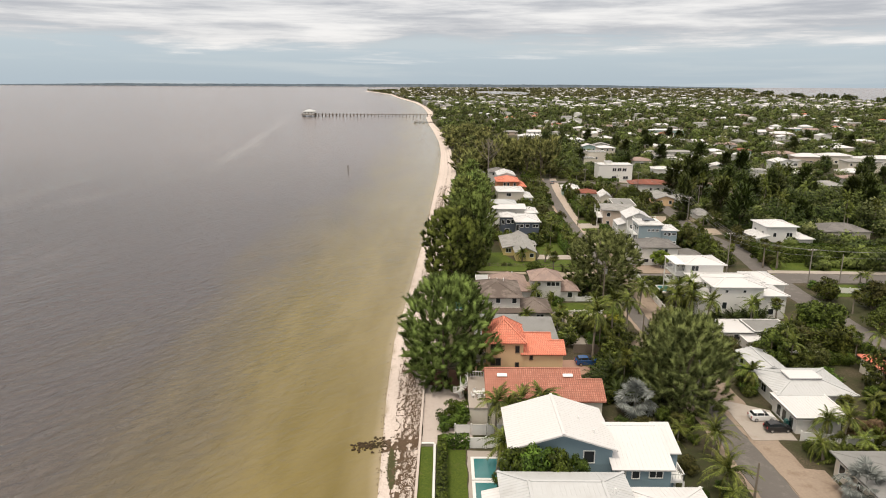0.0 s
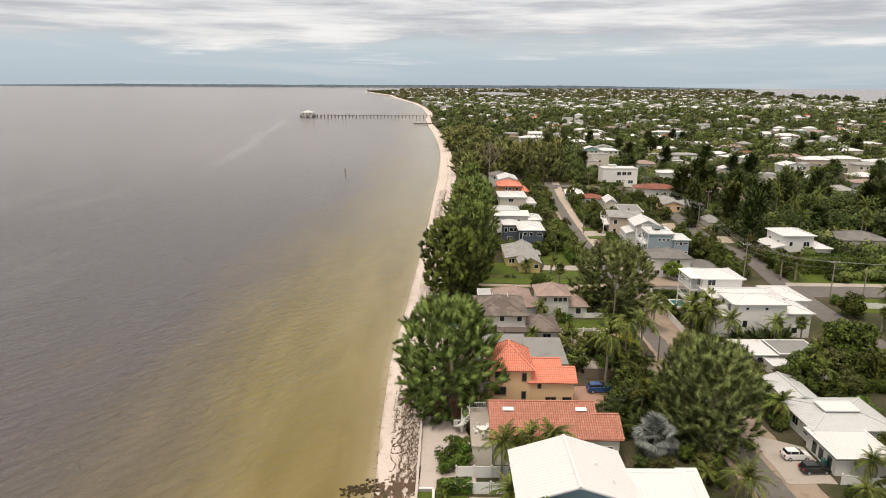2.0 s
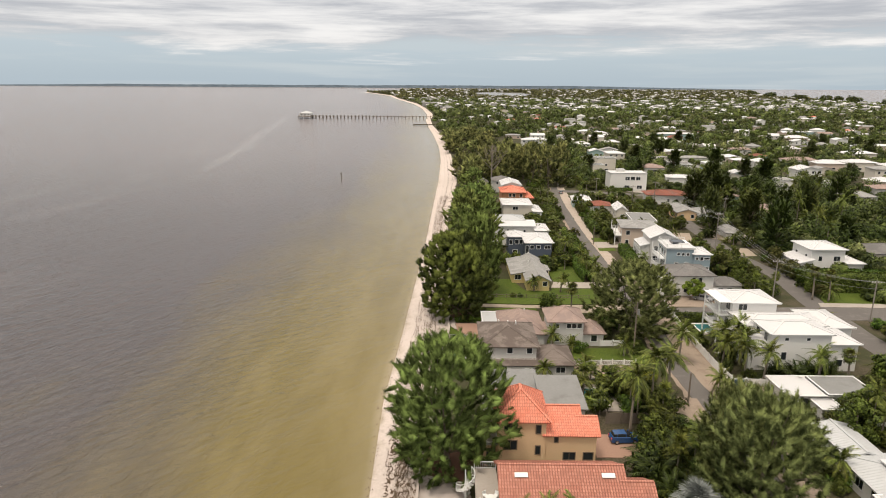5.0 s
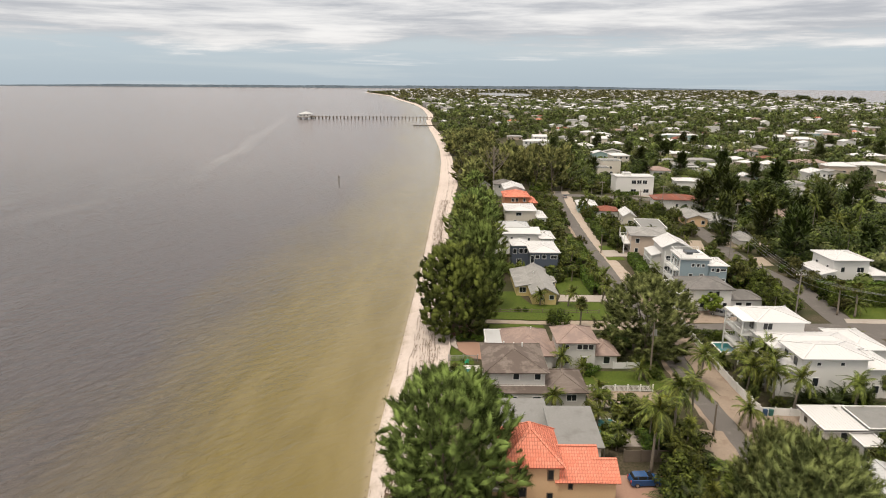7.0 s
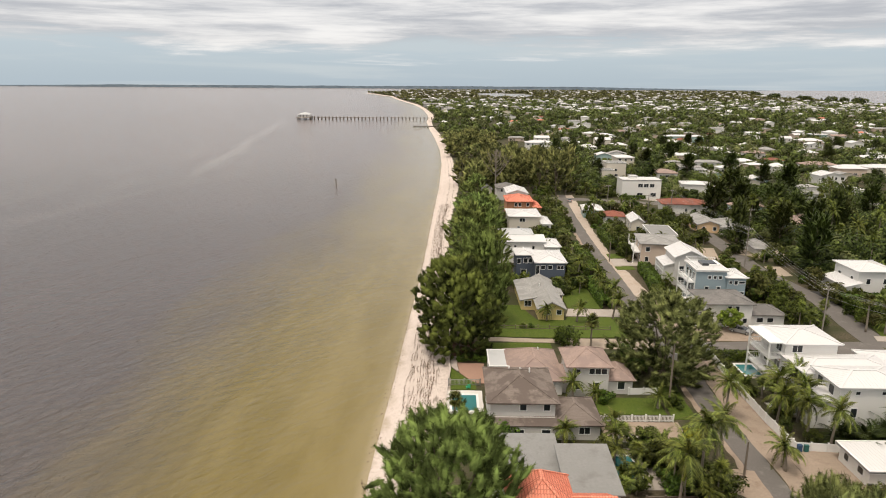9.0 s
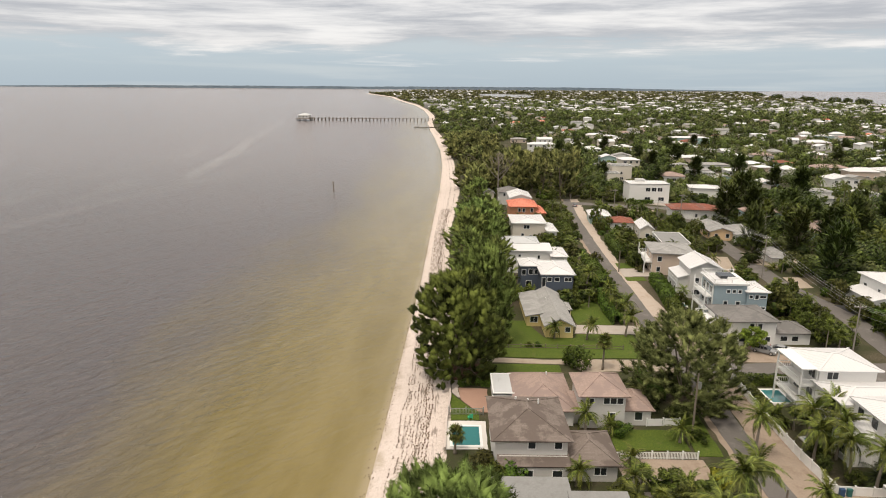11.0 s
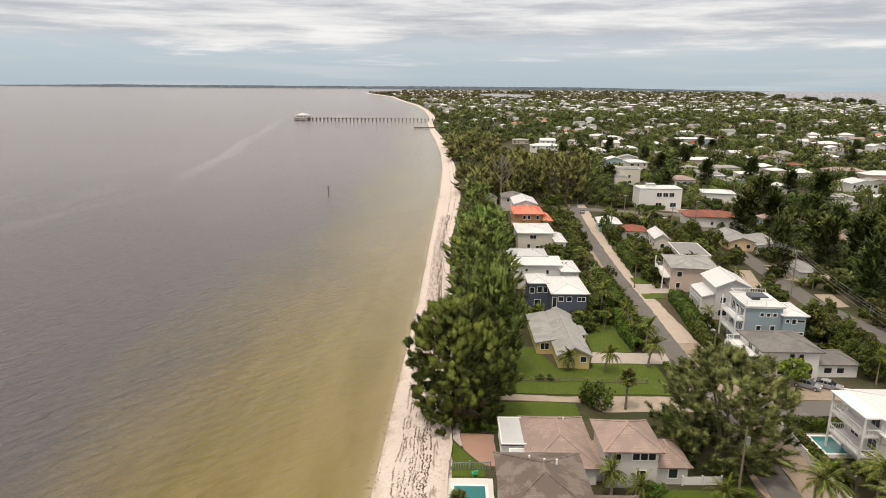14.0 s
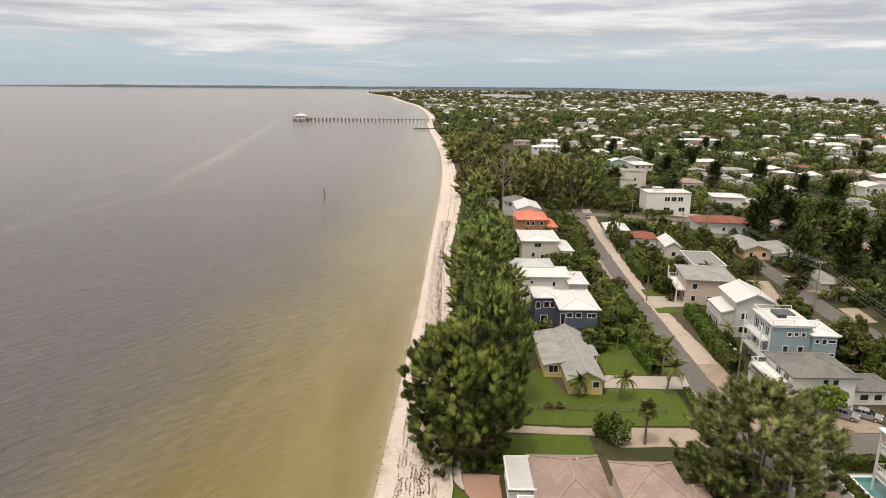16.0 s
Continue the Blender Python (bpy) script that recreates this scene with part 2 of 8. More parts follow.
PAINTS = {n: plain(n + "_car_paint", c, 0.25, 0, 0.04, 0.5, 2, 0) for n, c in
          {"white": (0.75, 0.75, 0.75), "black": (0.018, 0.018, 0.02), "blue": (0.02, 0.075, 0.21), "silver": (0.26, 0.265, 0.27)}.items()}

LEAF_PINE = leafy("casuarina_needles", (0.0288, 0.0394, 0.0082), (0.3014, 0.3932, 0.1060), 0.85, 0.30, 0.16, 0.5, 0.2)
LEAF_OPEN = leafy("pale_casuarina_needles", (0.040, 0.055, 0.016), (0.3570, 0.4118, 0.1484), 0.85, 0.45, 0.16, 0.8, 0.1)
# far foliage pair: paler and bluer, some distance haze put into the colour
TOWN_GREEN = leafy("hazed_town_leaves", (0.012, 0.022, 0.006), (0.2188, 0.2834, 0.0680), 0.6, 0.12, 0.5, 0.13, 0.4)
TOWN_OLIVE = leafy("hazed_olive_leaves", (0.020, 0.026, 0.009), (0.2674, 0.2786, 0.0972), 0.6, 0.12, 0.4, 0.13, 0.4)
LEAF_LIME = leafy("lime_green_leaves", (0.050, 0.085, 0.010), (0.3225, 0.4125, 0.0540), 0.55, 0.25, 0.2)
LEAF_WOOD = leafy("shore_wood_needles", (0.0187, 0.0286, 0.0068), (0.3316, 0.3393, 0.1171), 0.85, 0.25, 0.35, 0.3, 0.15)
LEAF_BIG = leafy("dense_clubbed_needles", (0.0147, 0.0245, 0.0054), (0.2049, 0.2713, 0.0578), 0.8, 0.2, 0.2, 0.3, 0.2)
LEAF_DEEP = leafy("dark_broad_leaves", (0.0066, 0.0131, 0.0030), (0.1180, 0.1512, 0.0324), 0.6, 0.14, 0.25)
LEAF_GREEN = leafy("green_leaves", (0.0081, 0.0149, 0.0028), (0.1663, 0.2020, 0.0356), 0.6, 0.15, 0.6)
LEAF_SHRUB = leafy("shrub_leaves", (0.0120, 0.0250, 0.0036), (0.1530, 0.2257, 0.0309), 0.55, 0.17, 0.6)
LEAF_OLIVE = leafy("olive_leaves", (0.0164, 0.0202, 0.0054), (0.1717, 0.1728, 0.0475), 0.6, 0.16, 0.4)
LEAF_PALM = leafy("palm_fronds", (0.0149, 0.0268, 0.0051), (0.2500, 0.2863, 0.0567), 0.5, 0.17, 0.5)
LEAF_DARK_PALM = leafy("deep_green_palm_fronds", (0.006, 0.012, 0.003), (0.085, 0.110, 0.026), 0.45, 0.12, 0.4)
LEAF_SILVER = leafy("silver_fan_fronds", (0.15, 0.17, 0.16), (0.34, 0.36, 0.345), 0.6, 0.15, 0.2)
LEAF_YELLOW = leafy("yellow_green_leaves", (0.10, 0.12, 0.012), (0.4080, 0.3720, 0.0360), 0.55, 0.3, 0.2)
LEAF_BRONZE = leafy("bronze_dry_leaves", (0.11, 0.075, 0.04), (0.24, 0.17, 0.09), 0.7, 0.2, 0.3)


def grass_material():
    m = Nodes("mown_grass")
    p = m.place()
    a = m.mix(m.noise(p, 0.25, 4), (0.088, 0.122, 0.016), (0.150, 0.172, 0.028))
    a = m.mix(m.step(m.noise(p, 7, 5, 0.7), 0.35, 0.7), (0.046, 0.080, 0.012), a)
    a = m.mix(m.step(m.noise(p, 0.6, 5, 0.6), 0.58, 0.75, 0, 0.5), a, (0.14, 0.13, 0.05))
    m.bump(m.noise(p, 25, 3), 0.6, 0.05)
    return m.done(a, 0.9, 0, 0.2)


GRASS = grass_material()


def ground_material():
    """Sand on the beach (u below 1), with drift lines of weed, and litter, soil and rough grass inland."""
    m = Nodes("beach_and_soil")
    p = m.place()
    uv = m.node("ShaderNodeSeparateXYZ")
    m.nt.links.new(m.place((1, 1, 1), "uv"), uv.inputs[0])
    u, v = uv.outputs[0], uv.outputs[1]
    wob = m.math("MULTIPLY", m.math("SUBTRACT", m.noise(p, 0.22, 4), 0.5), 0.55)
    uu = m.math("ADD", u, wob)
    sand = m.mix(m.noise(p, 0.4, 5), (0.565, 0.485, 0.44), (0.745, 0.665, 0.615))
    sand = m.mix(m.step(m.noise(p, 5, 5, 0.7), 0.35, 0.7), (0.52, 0.445, 0.40), sand)
    # darker blotches paint the shade of footprint hollows into the sand
    sand = m.mix(m.step(m.noise(m.place((1, 0.7, 1)), 2.1, 4, 0.6, 0.8), 0.54, 0.66, 0.0, 0.5), sand, (0.36, 0.30, 0.255))
    sand = m.mix(m.step(uu, -0.16, 0.10), (0.30, 0.245, 0.165), sand)
    along = m.place((1.15, 0.16, 1))
    weed_n = m.noise(along, 1.1, 8, 0.72, 0.6)
    near = m.step(v, 92, 108, 0.45, 0.0)
    band_a = m.math("MULTIPLY", m.step(u, 0.34, 0.55), m.step(u, 0.92, 1.02, 1.0, 0.0))
    lines = m.math("SINE", m.math("MULTIPLY", m.math("ADD", u, m.math("MULTIPLY", wob, 0.45)), 26.0))
    band_b = m.math("MULTIPLY", m.math("MULTIPLY", m.step(lines, 0.35, 0.95), m.step(u, 0.28, 0.4)), m.step(u, 0.78, 0.88, 1.0, 0.0))
    wide = m.math("ADD", m.math("MULTIPLY", band_a, near), m.math("MULTIPLY", band_b, 0.72), True)
    weed = m.math("MULTIPLY", m.step(weed_n, 0.47, 0.57), wide, True)
    sand = m.mix(m.math("MULTIPLY", weed, 0.85), sand, (0.085, 0.062, 0.036))
    soil = m.mix(m.noise(p, 0.12, 4), (0.075, 0.060, 0.042), (0.185, 0.148, 0.108))
    soil = m.mix(m.step(m.noise(p, 0.07, 4, 0.6), 0.40, 0.56), soil, (0.038, 0.052, 0.016))
    soil = m.mix(m.step(m.noise(p, 3.0, 5, 0.7), 0.35, 0.7), shade((0.06, 0.055, 0.03), 0.9), soil)
    c = m.mix(m.step(uu, 0.97, 1.06), sand, soil)
    m.bump(m.noise(p, 3.0, 6, 0.7), 0.6, 0.12)
    return m.done(c, 0.95, 0, 0.2)


def water_material():
    """A shallow bay: sand shows through near the shore, the deeper water is grey, paled far out for sky sheen; wind
    ripples.
    """
    m = Nodes("bay_water")
    p = m.place()
    uv = m.node("ShaderNodeSeparateXYZ")
    m.nt.links.new(m.place((1, 1, 1), "uv"), uv.inputs[0])
    d, v = uv.outputs[0], uv.outputs[1]
    big = m.math("SUBTRACT", m.noise(m.place((1.0, 0.30, 1)), 0.035, 4, 0.55, 0.5), 0.5)
    mid = m.math("SUBTRACT", m.noise(m.place((1.0, 0.45, 1)), 0.12, 4, 0.6, 0.3), 0.5)
    dd = m.math("ADD", d, m.math("ADD", m.math("MULTIPLY", big, 60.0), m.math("MULTIPLY", mid, 10.0)))
    # base colour paled with distance, standing in for sky sheen and haze
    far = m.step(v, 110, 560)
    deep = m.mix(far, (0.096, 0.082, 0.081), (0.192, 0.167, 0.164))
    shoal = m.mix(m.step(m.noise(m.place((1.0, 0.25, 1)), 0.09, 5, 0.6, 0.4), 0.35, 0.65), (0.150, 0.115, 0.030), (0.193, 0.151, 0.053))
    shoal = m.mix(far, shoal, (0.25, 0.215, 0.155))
    c = m.mix(m.step(dd, 8, 62), shoal, deep)
    edge = m.step(m.math("ADD", d, m.math("MULTIPLY", mid, 5.0)), -0.5, 6.0)
    c = m.mix(edge, (0.225, 0.18, 0.082), c)
    c = m.mix(m.step(m.math("ADD", d, m.math("MULTIPLY", mid, 2.5)), -0.2, 1.6), (0.30, 0.245, 0.15), c)
    c = m.mix(m.math("MULTIPLY", m.step(m.noise(m.place((1, 0.2, 1)), 0.02, 5, 0.6, 1.2), 0.56, 0.62), m.step(d, 40, 160, 0.0, 0.13)), c, (0.30, 0.28, 0.27))
    spot = m.node("ShaderNodeSeparateXYZ")
    m.nt.links.new(m.place(), spot.inputs[0])
    line = m.math("ADD", m.math("MULTIPLY", m.math("ADD", m.math("MULTIPLY", spot.outputs[1], -0.000006), -0.16425), spot.outputs[1]), -73.66)
    line = m.math("ADD", line, m.math("MULTIPLY", m.math("SUBTRACT", m.noise(p, 0.012, 3), 0.5), 34.0))
    off = m.math("ABSOLUTE", m.math("SUBTRACT", spot.outputs[0], line))
    foam = m.math("MULTIPLY", m.step(off, 1.0, 9.0, 1.0, 0.0), m.math("MULTIPLY", m.step(spot.outputs[1], 340, 520), m.step(spot.outputs[1], 1000, 1150, 1.0, 0.0)))
    c = m.mix(m.math("MULTIPLY", foam, m.step(m.noise(p, 0.09, 4), 0.3, 0.6, 0.12, 0.42)), c, (0.36, 0.34, 0.33))
    turned = m.place()
    turned.node.inputs[2].default_value = (0, 0, radians(-48))
    squeeze = m.node("ShaderNodeMapping")
    squeeze.inputs[3].default_value = (0.42, 1.0, 1.0)
    m.nt.links.new(turned, squeeze.inputs[0])
    wave = squeeze.outputs[0]
    rip = m.math("ADD", m.math("MULTIPLY", m.noise(wave, 0.62, 5, 0.6, 0.5), m.step(d, 4, 45, 0.15, 1.25)),
                 m.math("MULTIPLY", m.noise(wave, 0.12, 3, 0.5, 0.5), m.step(d, 8, 60, 0.2, 1.6)))
    m.bump(rip, 1.0, 1.25)
    mat = m.done(c, 0.16, 0, 0.5)
    m.bsdf.inputs["IOR"].default_value = 1.33
    return mat


GROUND, WATER = ground_material(), water_material()


# ---- mesh helpers ----
LAND = 1.0


def mesh_of(name, bm, material):
    me = bpy.data.meshes.new(name)
    bm.to_mesh(me)
    bm.free()
    me.materials.append(material)
    return me


def part(name, bm, material, parent=None, label=""):
    """Links a bmesh, or a mesh, as one object under a thing or a part."""
    me = mesh_of(name, bm, material) if isinstance(bm, bmesh.types.BMesh) else bm
    ob = new(name, me)
    if parent:
        ob.parent = parent
    if label:
        tagged(ob, label)
    return ob


def base(name, m, label, category, group=""):
    ob = new(name)
    ob.empty_display_size = 0.3
    ob.matrix_basis = m
    return tagged(ob, label, category, group)


def box(bm, x0, y0, z0, x1, y1, z1):
    v = [bm.verts.new(p) for p in ((x0, y0, z0), (x1, y0, z0), (x1, y1, z0), (x0, y1, z0), (x0, y0, z1), (x1, y0, z1), (x1, y1, z1), (x0, y1, z1))]
    for f in ((0, 3, 2, 1), (4, 5, 6, 7), (0, 1, 5, 4), (1, 2, 6, 5), (2, 3, 7, 6), (3, 0, 4, 7)):
        bm.faces.new([v[i] for i in f])
    return v


def boxes(*rows):
    bm = bmesh.new()
    for r in rows:
        box(bm, *r)
    return bm


def beam(bm, a, b, w, h, up=Vector((0, 0, 1))):
    """A bar from a to b, w wide and h high, its foot on the line."""
    a, b = Vector(a), Vector(b)
    d = (b - a).normalized()
    s = d.cross(up)
    s = s.normalized() if s.length > 1e-5 else Vector((1, 0, 0))
    u = s.cross(d)
    v = [bm.verts.new(q + s * i * w / 2 + u * j * h) for q in (a, b) for i, j in ((-1, 0), (1, 0), (1, 1), (-1, 1))]
    for f in ((0, 1, 2, 3), (7, 6, 5, 4), (0, 4, 5, 1), (1, 5, 6, 2), (2, 6, 7, 3), (3, 7, 4, 0)):
        bm.faces.new([v[i] for i in f])


def tube(bm, points, radii, sides=7):
    """A tapered tube along a line of points."""
    rings = []
    for i, p in enumerate(points):
        p = Vector(p)
        d = (Vector(points[min(i + 1, len(points) - 1)]) - Vector(points[max(i - 1, 0)])).normalized()
        s = d.cross(Vector((0.3, 1, 0.1))).normalized()
        t = d.cross(s)
        rings.append([bm.verts.new(p + (s * math.cos(a) + t * math.sin(a)) * radii[i]) for a in (k * math.tau / sides for k in range(sides))])
    for r, q in zip(rings, rings[1:]):
        for k in range(sides):
            bm.faces.new((r[k], r[(k + 1) % sides], q[(k + 1) % sides], q[k]))
    bm.faces.new(rings[0][::-1])
    bm.faces.new(rings[-1])


def smooth(ob):
    for f in ob.data.polygons:
        f.use_smooth = True
    return ob


def quads(name, corners, material, outward=None):
    """A mesh of loose faces from an array of shape (n, corners, 3); outward: the way each one faces, for the play of light over a crown."""
    n, c = corners.shape[:2]
    me = bpy.data.meshes.new(name)
    me.vertices.add(c * n)
    me.vertices.foreach_set("co", np.ascontiguousarray(corners, dtype=np.float32).ravel())
    me.loops.add(c * n)
    me.loops.foreach_set("vertex_index", np.arange(c * n, dtype=np.int32))
    me.polygons.add(n)
    me.polygons.foreach_set("loop_start", np.arange(0, c * n, c, dtype=np.int32))
    me.update(calc_edges=True)
    if outward is not None:
        me.normals_split_custom_set((np.repeat(outward, c, axis=0) if outward.ndim == 2 else outward.reshape(-1, 3)).tolist())
    me.materials.append(material)
    return me


# ---- the lie of the land ----
SHORE = [(-400, -6), (0, -6.5), (69, -7.7), (97, -9.1), (121, -9.7), (150, -8.6), (180, -7.8), (215, -6.6), (310, -5.1), (371, -3.9), (473, -3.6), (574, -6.3),
         (707, -13.7), (827, -22), (1000, -31), (1150, -32), (1484, -55), (1800, -90), (2080, -136), (2400, -186), (2790, -240), (3250, -362), (3480, -440),
         (3650, -330), (4300, -240), (4900, -220)]
INLAND = [(-400, -1.5), (100, -2.9), (118, -1.0), (140, 1.2), (215, 1.5), (248, 0.9), (281, 1.4), (306, 3.1), (366, 6.0), (466, 4.7), (665, -2.6),
          (852, -17.6), (1000, -24), (1150, -22), (1484, -47), (1800, -80), (2080, -126), (2400, -176), (2790, -228), (3250, -350), (3480, -425), (3650, -320), (4300, -230), (4900, -210)]
GULF = [(-400, 900), (0, 950), (1000, 1080), (1725, 1200), (2830, 1370), (4000, 1790), (4900, 2300)]


def along(table, y):
    return float(np.interp(y, [r[0] for r in table], [r[1] for r in table]))


def lift(y):
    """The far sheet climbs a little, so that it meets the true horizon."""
    return 33.0 * max(0.0, (y - 1000) / 3900) ** 2


def sheet(name, rows_y, columns, height, uv_of, material):
    """A grid: columns(y) gives the x of each column, height(i, y) its z."""
    bm = bmesh.new()
    layer = bm.loops.layers.uv.new("shore")
    grid, tags = [], {}
    for y in rows_y:
        row = []
        for i, x in enumerate(columns(y)):
            v = bm.verts.new((x, y, height(i, y)))
            tags[v] = uv_of(i, x, y)
            row.append(v)
        grid.append(row)
    for r, q in zip(grid, grid[1:]):
        for i in range(len(r) - 1):
            f = bm.faces.new((r[i], r[i + 1], q[i + 1], q[i]))
            f.smooth = True
            for loop in f.loops:
                loop[layer].uv = tags[loop.vert]
    return part(name, bm, material)


ROWS = [-300, -150, -60] + list(range(0, 420, 6)) + list(range(420, 1000, 20)) + list(range(1000, 4300, 100)) + [4300]
BEACH = (-1.2, -0.4, 0.0, 0.15, 0.35, 0.6, 0.85, 1.0)
BEACH_Z = (-1.0, -0.4, 0.0, 0.18, 0.42, 0.66, 0.85, LAND)


def land_columns(y):
    s, e, g = along(SHORE, y), along(INLAND, y), along(GULF, y)
    return [s + (e - s) * u for u in BEACH] + [e + (g - e) * k for k in (0.004, 0.012, 0.03, 0.07, 0.15, 0.3, 0.5, 0.75, 0.98, 1.0)] + [g + 12]


def land_height(i, y):
    z = BEACH_Z[i] if i < len(BEACH) else (LAND if i < len(BEACH) + 10 else -1.0)
    return z + lift(y)


ground = sheet("ground", ROWS, land_columns, land_height, lambda i, x, y: (BEACH[i] if i < len(BEACH) else 3.0, y), GROUND)
tagged(ground, "sandy beach and leafy sandy soil of a low coast", "ground", kind="structure")
SEA = (6500, 3000, 1200, 600, 300, 160, 90, 60, 40, 28, 20, 14, 9, 5, 2, 0, -4, -14)


def sea_columns(y):
    s = along(SHORE, y)
    return [s - d for d in SEA] + [s + 400, 6500]


WATER_ROWS = [-300, -100] + list(range(0, 1000, 20)) + list(range(1000, 4900, 100)) + [4920]
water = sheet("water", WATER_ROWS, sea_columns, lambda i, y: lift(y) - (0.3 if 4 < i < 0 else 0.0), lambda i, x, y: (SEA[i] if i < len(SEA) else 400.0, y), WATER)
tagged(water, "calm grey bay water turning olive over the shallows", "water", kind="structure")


def far_shore():
    """A low wooded coast on the horizon, broken on the open side."""
    m = Nodes("hazed_far_coast")
    p = m.place((1, 1, 2.5))
    # blue-greys carry the distance haze in the coast's own colour
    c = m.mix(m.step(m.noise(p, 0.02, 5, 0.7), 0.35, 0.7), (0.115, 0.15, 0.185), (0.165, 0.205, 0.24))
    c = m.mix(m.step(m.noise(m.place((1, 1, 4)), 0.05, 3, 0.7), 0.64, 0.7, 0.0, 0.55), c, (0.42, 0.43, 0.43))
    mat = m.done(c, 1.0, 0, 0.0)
    bm = bmesh.new()
    xs = list(range(-3650, 2300, 14))
    tops = []
    for x in xs:
        h = 17 + 2.5 * noise.noise((x * 0.004, 3.1, 0)) + 3 * noise.noise((x * 0.05, 8.0, 0)) + (2 if x > -300 else 0)
        h *= 0.45 + 0.55 * min(1.0, max(0.0, (x + 3300) / 900)) if x < -1500 else 1.0
        h *= min(1.0, (2400 - x) / 1500)
        tops.append(max(2.0, h))
    for k, (x, h) in enumerate(zip(xs[:-1], tops)):
        y0 = 4800 + 30 * noise.noise((x * 0.01, 0, 5))
        h2 = tops[k + 1]
        y2 = 4800 + 30 * noise.noise((xs[k + 1] * 0.01, 0, 5))
        z0 = lift(4780) - 2
        a = [bm.verts.new(q) for q in ((x, y0, z0), (xs[k + 1], y2, z0), (xs[k + 1], y2 + 8, z0 + 2 + h2), (x, y0 + 8, z0 + 2 + h), (x, y0 + 60, z0 + h), (xs[k + 1], y2 + 60, z0 + h2))]
        bm.faces.new((a[0], a[1], a[2], a[3]))
        bm.faces.new((a[3], a[2], a[5], a[4]))
    tagged(part("backdrop", bm, mat), "low wooded far coast along the horizon, haze in its colour", "backdrop", kind="structure")


far_shore()


def ribbon(name, rows, z, material, label, category, thick=0.06, jitter=0.0, seed=1):
    """A strip of ground cover from rows of (y, left x, right x)."""
    rng = random.Random(seed)
    fine = []
    for (ya, la, ra), (yb, lb, rb) in zip(rows, rows[1:]):
        n = max(1, int((yb - ya) / 2.0))
        fine += [(ya + (yb - ya) * k / n, la + (lb - la) * k / n + rng.uniform(-jitter, jitter), ra + (rb - ra) * k / n + rng.uniform(-jitter, jitter)) for k in range(n)]
    fine.append(rows[-1])
    bm = bmesh.new()
    ring = [[bm.verts.new((x, y, h)) for x, h in ((l, z - thick), (l, z), (r, z), (r, z - thick))] for y, l, r in fine]
    for a, b in zip(ring, ring[1:]):
        for k in range(3):
            bm.faces.new((a[k], a[k + 1], b[k + 1], b[k]))
    ob = part(name, bm, material)
    return tagged(ob, label, category, kind="structure")


def patch(name, pts, z, material, label, category, thick=0.08, jitter=0.12, seed=1, kind="structure"):
    """A slab of ground cover with a slightly uneven outline."""
    rng = random.Random(seed)
    line = []
    for (xa, ya), (xb, yb) in zip(pts, pts[1:] + pts[:1]):
        n = max(1, int(math.hypot(xb - xa, yb - ya) / 1.5))
        line += [(xa + (xb - xa) * k / n + (rng.uniform(-jitter, jitter) if k else 0), ya + (yb - ya) * k / n + (rng.uniform(-jitter, jitter) if k else 0)) for k in range(n)]
    bm = bmesh.new()
    top = [bm.verts.new((x, y, z)) for x, y in line]
    low = [bm.verts.new((x, y, z - thick)) for x, y in line]
    f = bm.faces.new(top)
    n = len(line)
    for k in range(n):
        bm.faces.new((top[k], low[k], low[(k + 1) % n], top[(k + 1) % n]))
    bmesh.ops.recalc_face_normals(bm, faces=bm.faces[:])
    return tagged(part(name, bm, material), label, category, kind=kind)


def rect(x0, y0, x1, y1):
    return [(x0, y0), (x1, y0), (x1, y1), (x0, y1)]


# ---- roads, drives, lawns ----
LANE = [(-20, 39.2, 43.9), (75, 39.3, 44.0), (90, 39.4, 43.4), (124, 40.7, 44.3), (134, 40.5, 44.1), (149, 41.3, 45.4), (190, 41.9, 46.1), (214, 43.2, 47.0), (236, 43.7, 47.6), (265, 45.4, 49.0), (306, 48.6, 51.6), (345, 52.6, 55.6)]
ribbon("road", LANE, LAND + 0.06, ASPHALT, "narrow worn grey asphalt lane between gardens", "road", jitter=0.12, seed=3)
VERGE = [(y, r - 0.05, r + w) for (y, l, r), w in zip(LANE, (4.2, 4.2, 4.4, 4.3, 5.0, 4.3, 4.2, 3.2, 2.6, 2.8, 3.9, 3.6))]
ribbon("verge", VERGE[:7], LAND + 0.03, SHELL, "bare sandy shell verge beside the lane", "verge", jitter=0.3, seed=4)
ribbon("verge", VERGE[6:], LAND + 0.03, PALE_SHELL, "pale sandy shell verge beside the lane", "verge", jitter=0.3, seed=6)
ribbon("verge", [(y, l - w, l + 0.05) for (y, l, r), w in zip(LANE, (0.9, 0.9, 0.9, 0.8, 0.8, 0.8, 0.9, 0.9, 0.9, 0.9, 0.9, 0.8))], LAND + 0.03, SHELL, "thin sandy verge beside the lane", "verge", jitter=0.3, seed=5)
ribbon("road", [(40, 80.5, 86.5), (150, 82.2, 88.2), (172, 84.2, 89.8), (192, 87.2, 92.6), (216, 84.0, 89.6), (257, 87.0, 92.5), (330, 93, 98.5)], LAND + 0.05, ASPHALT, "grey asphalt street behind the gardens", "road", jitter=0.1, seed=6)
patch("road", [(47.5, 159.2), (60, 158.8), (80, 158.2), (150, 157.2), (150, 164.6), (88, 166.4), (62, 166.0), (48.4, 165.4)], LAND + 0.04, ASPHALT, "short grey asphalt cross street", "road", seed=7)
patch("road", [(40, 332), (62, 329), (96, 318), (150, 312), (150, 318), (96, 325), (62, 336), (40, 339)], LAND + 0.07, ASPHALT, "grey asphalt cross street by tall pines", "road", seed=8)
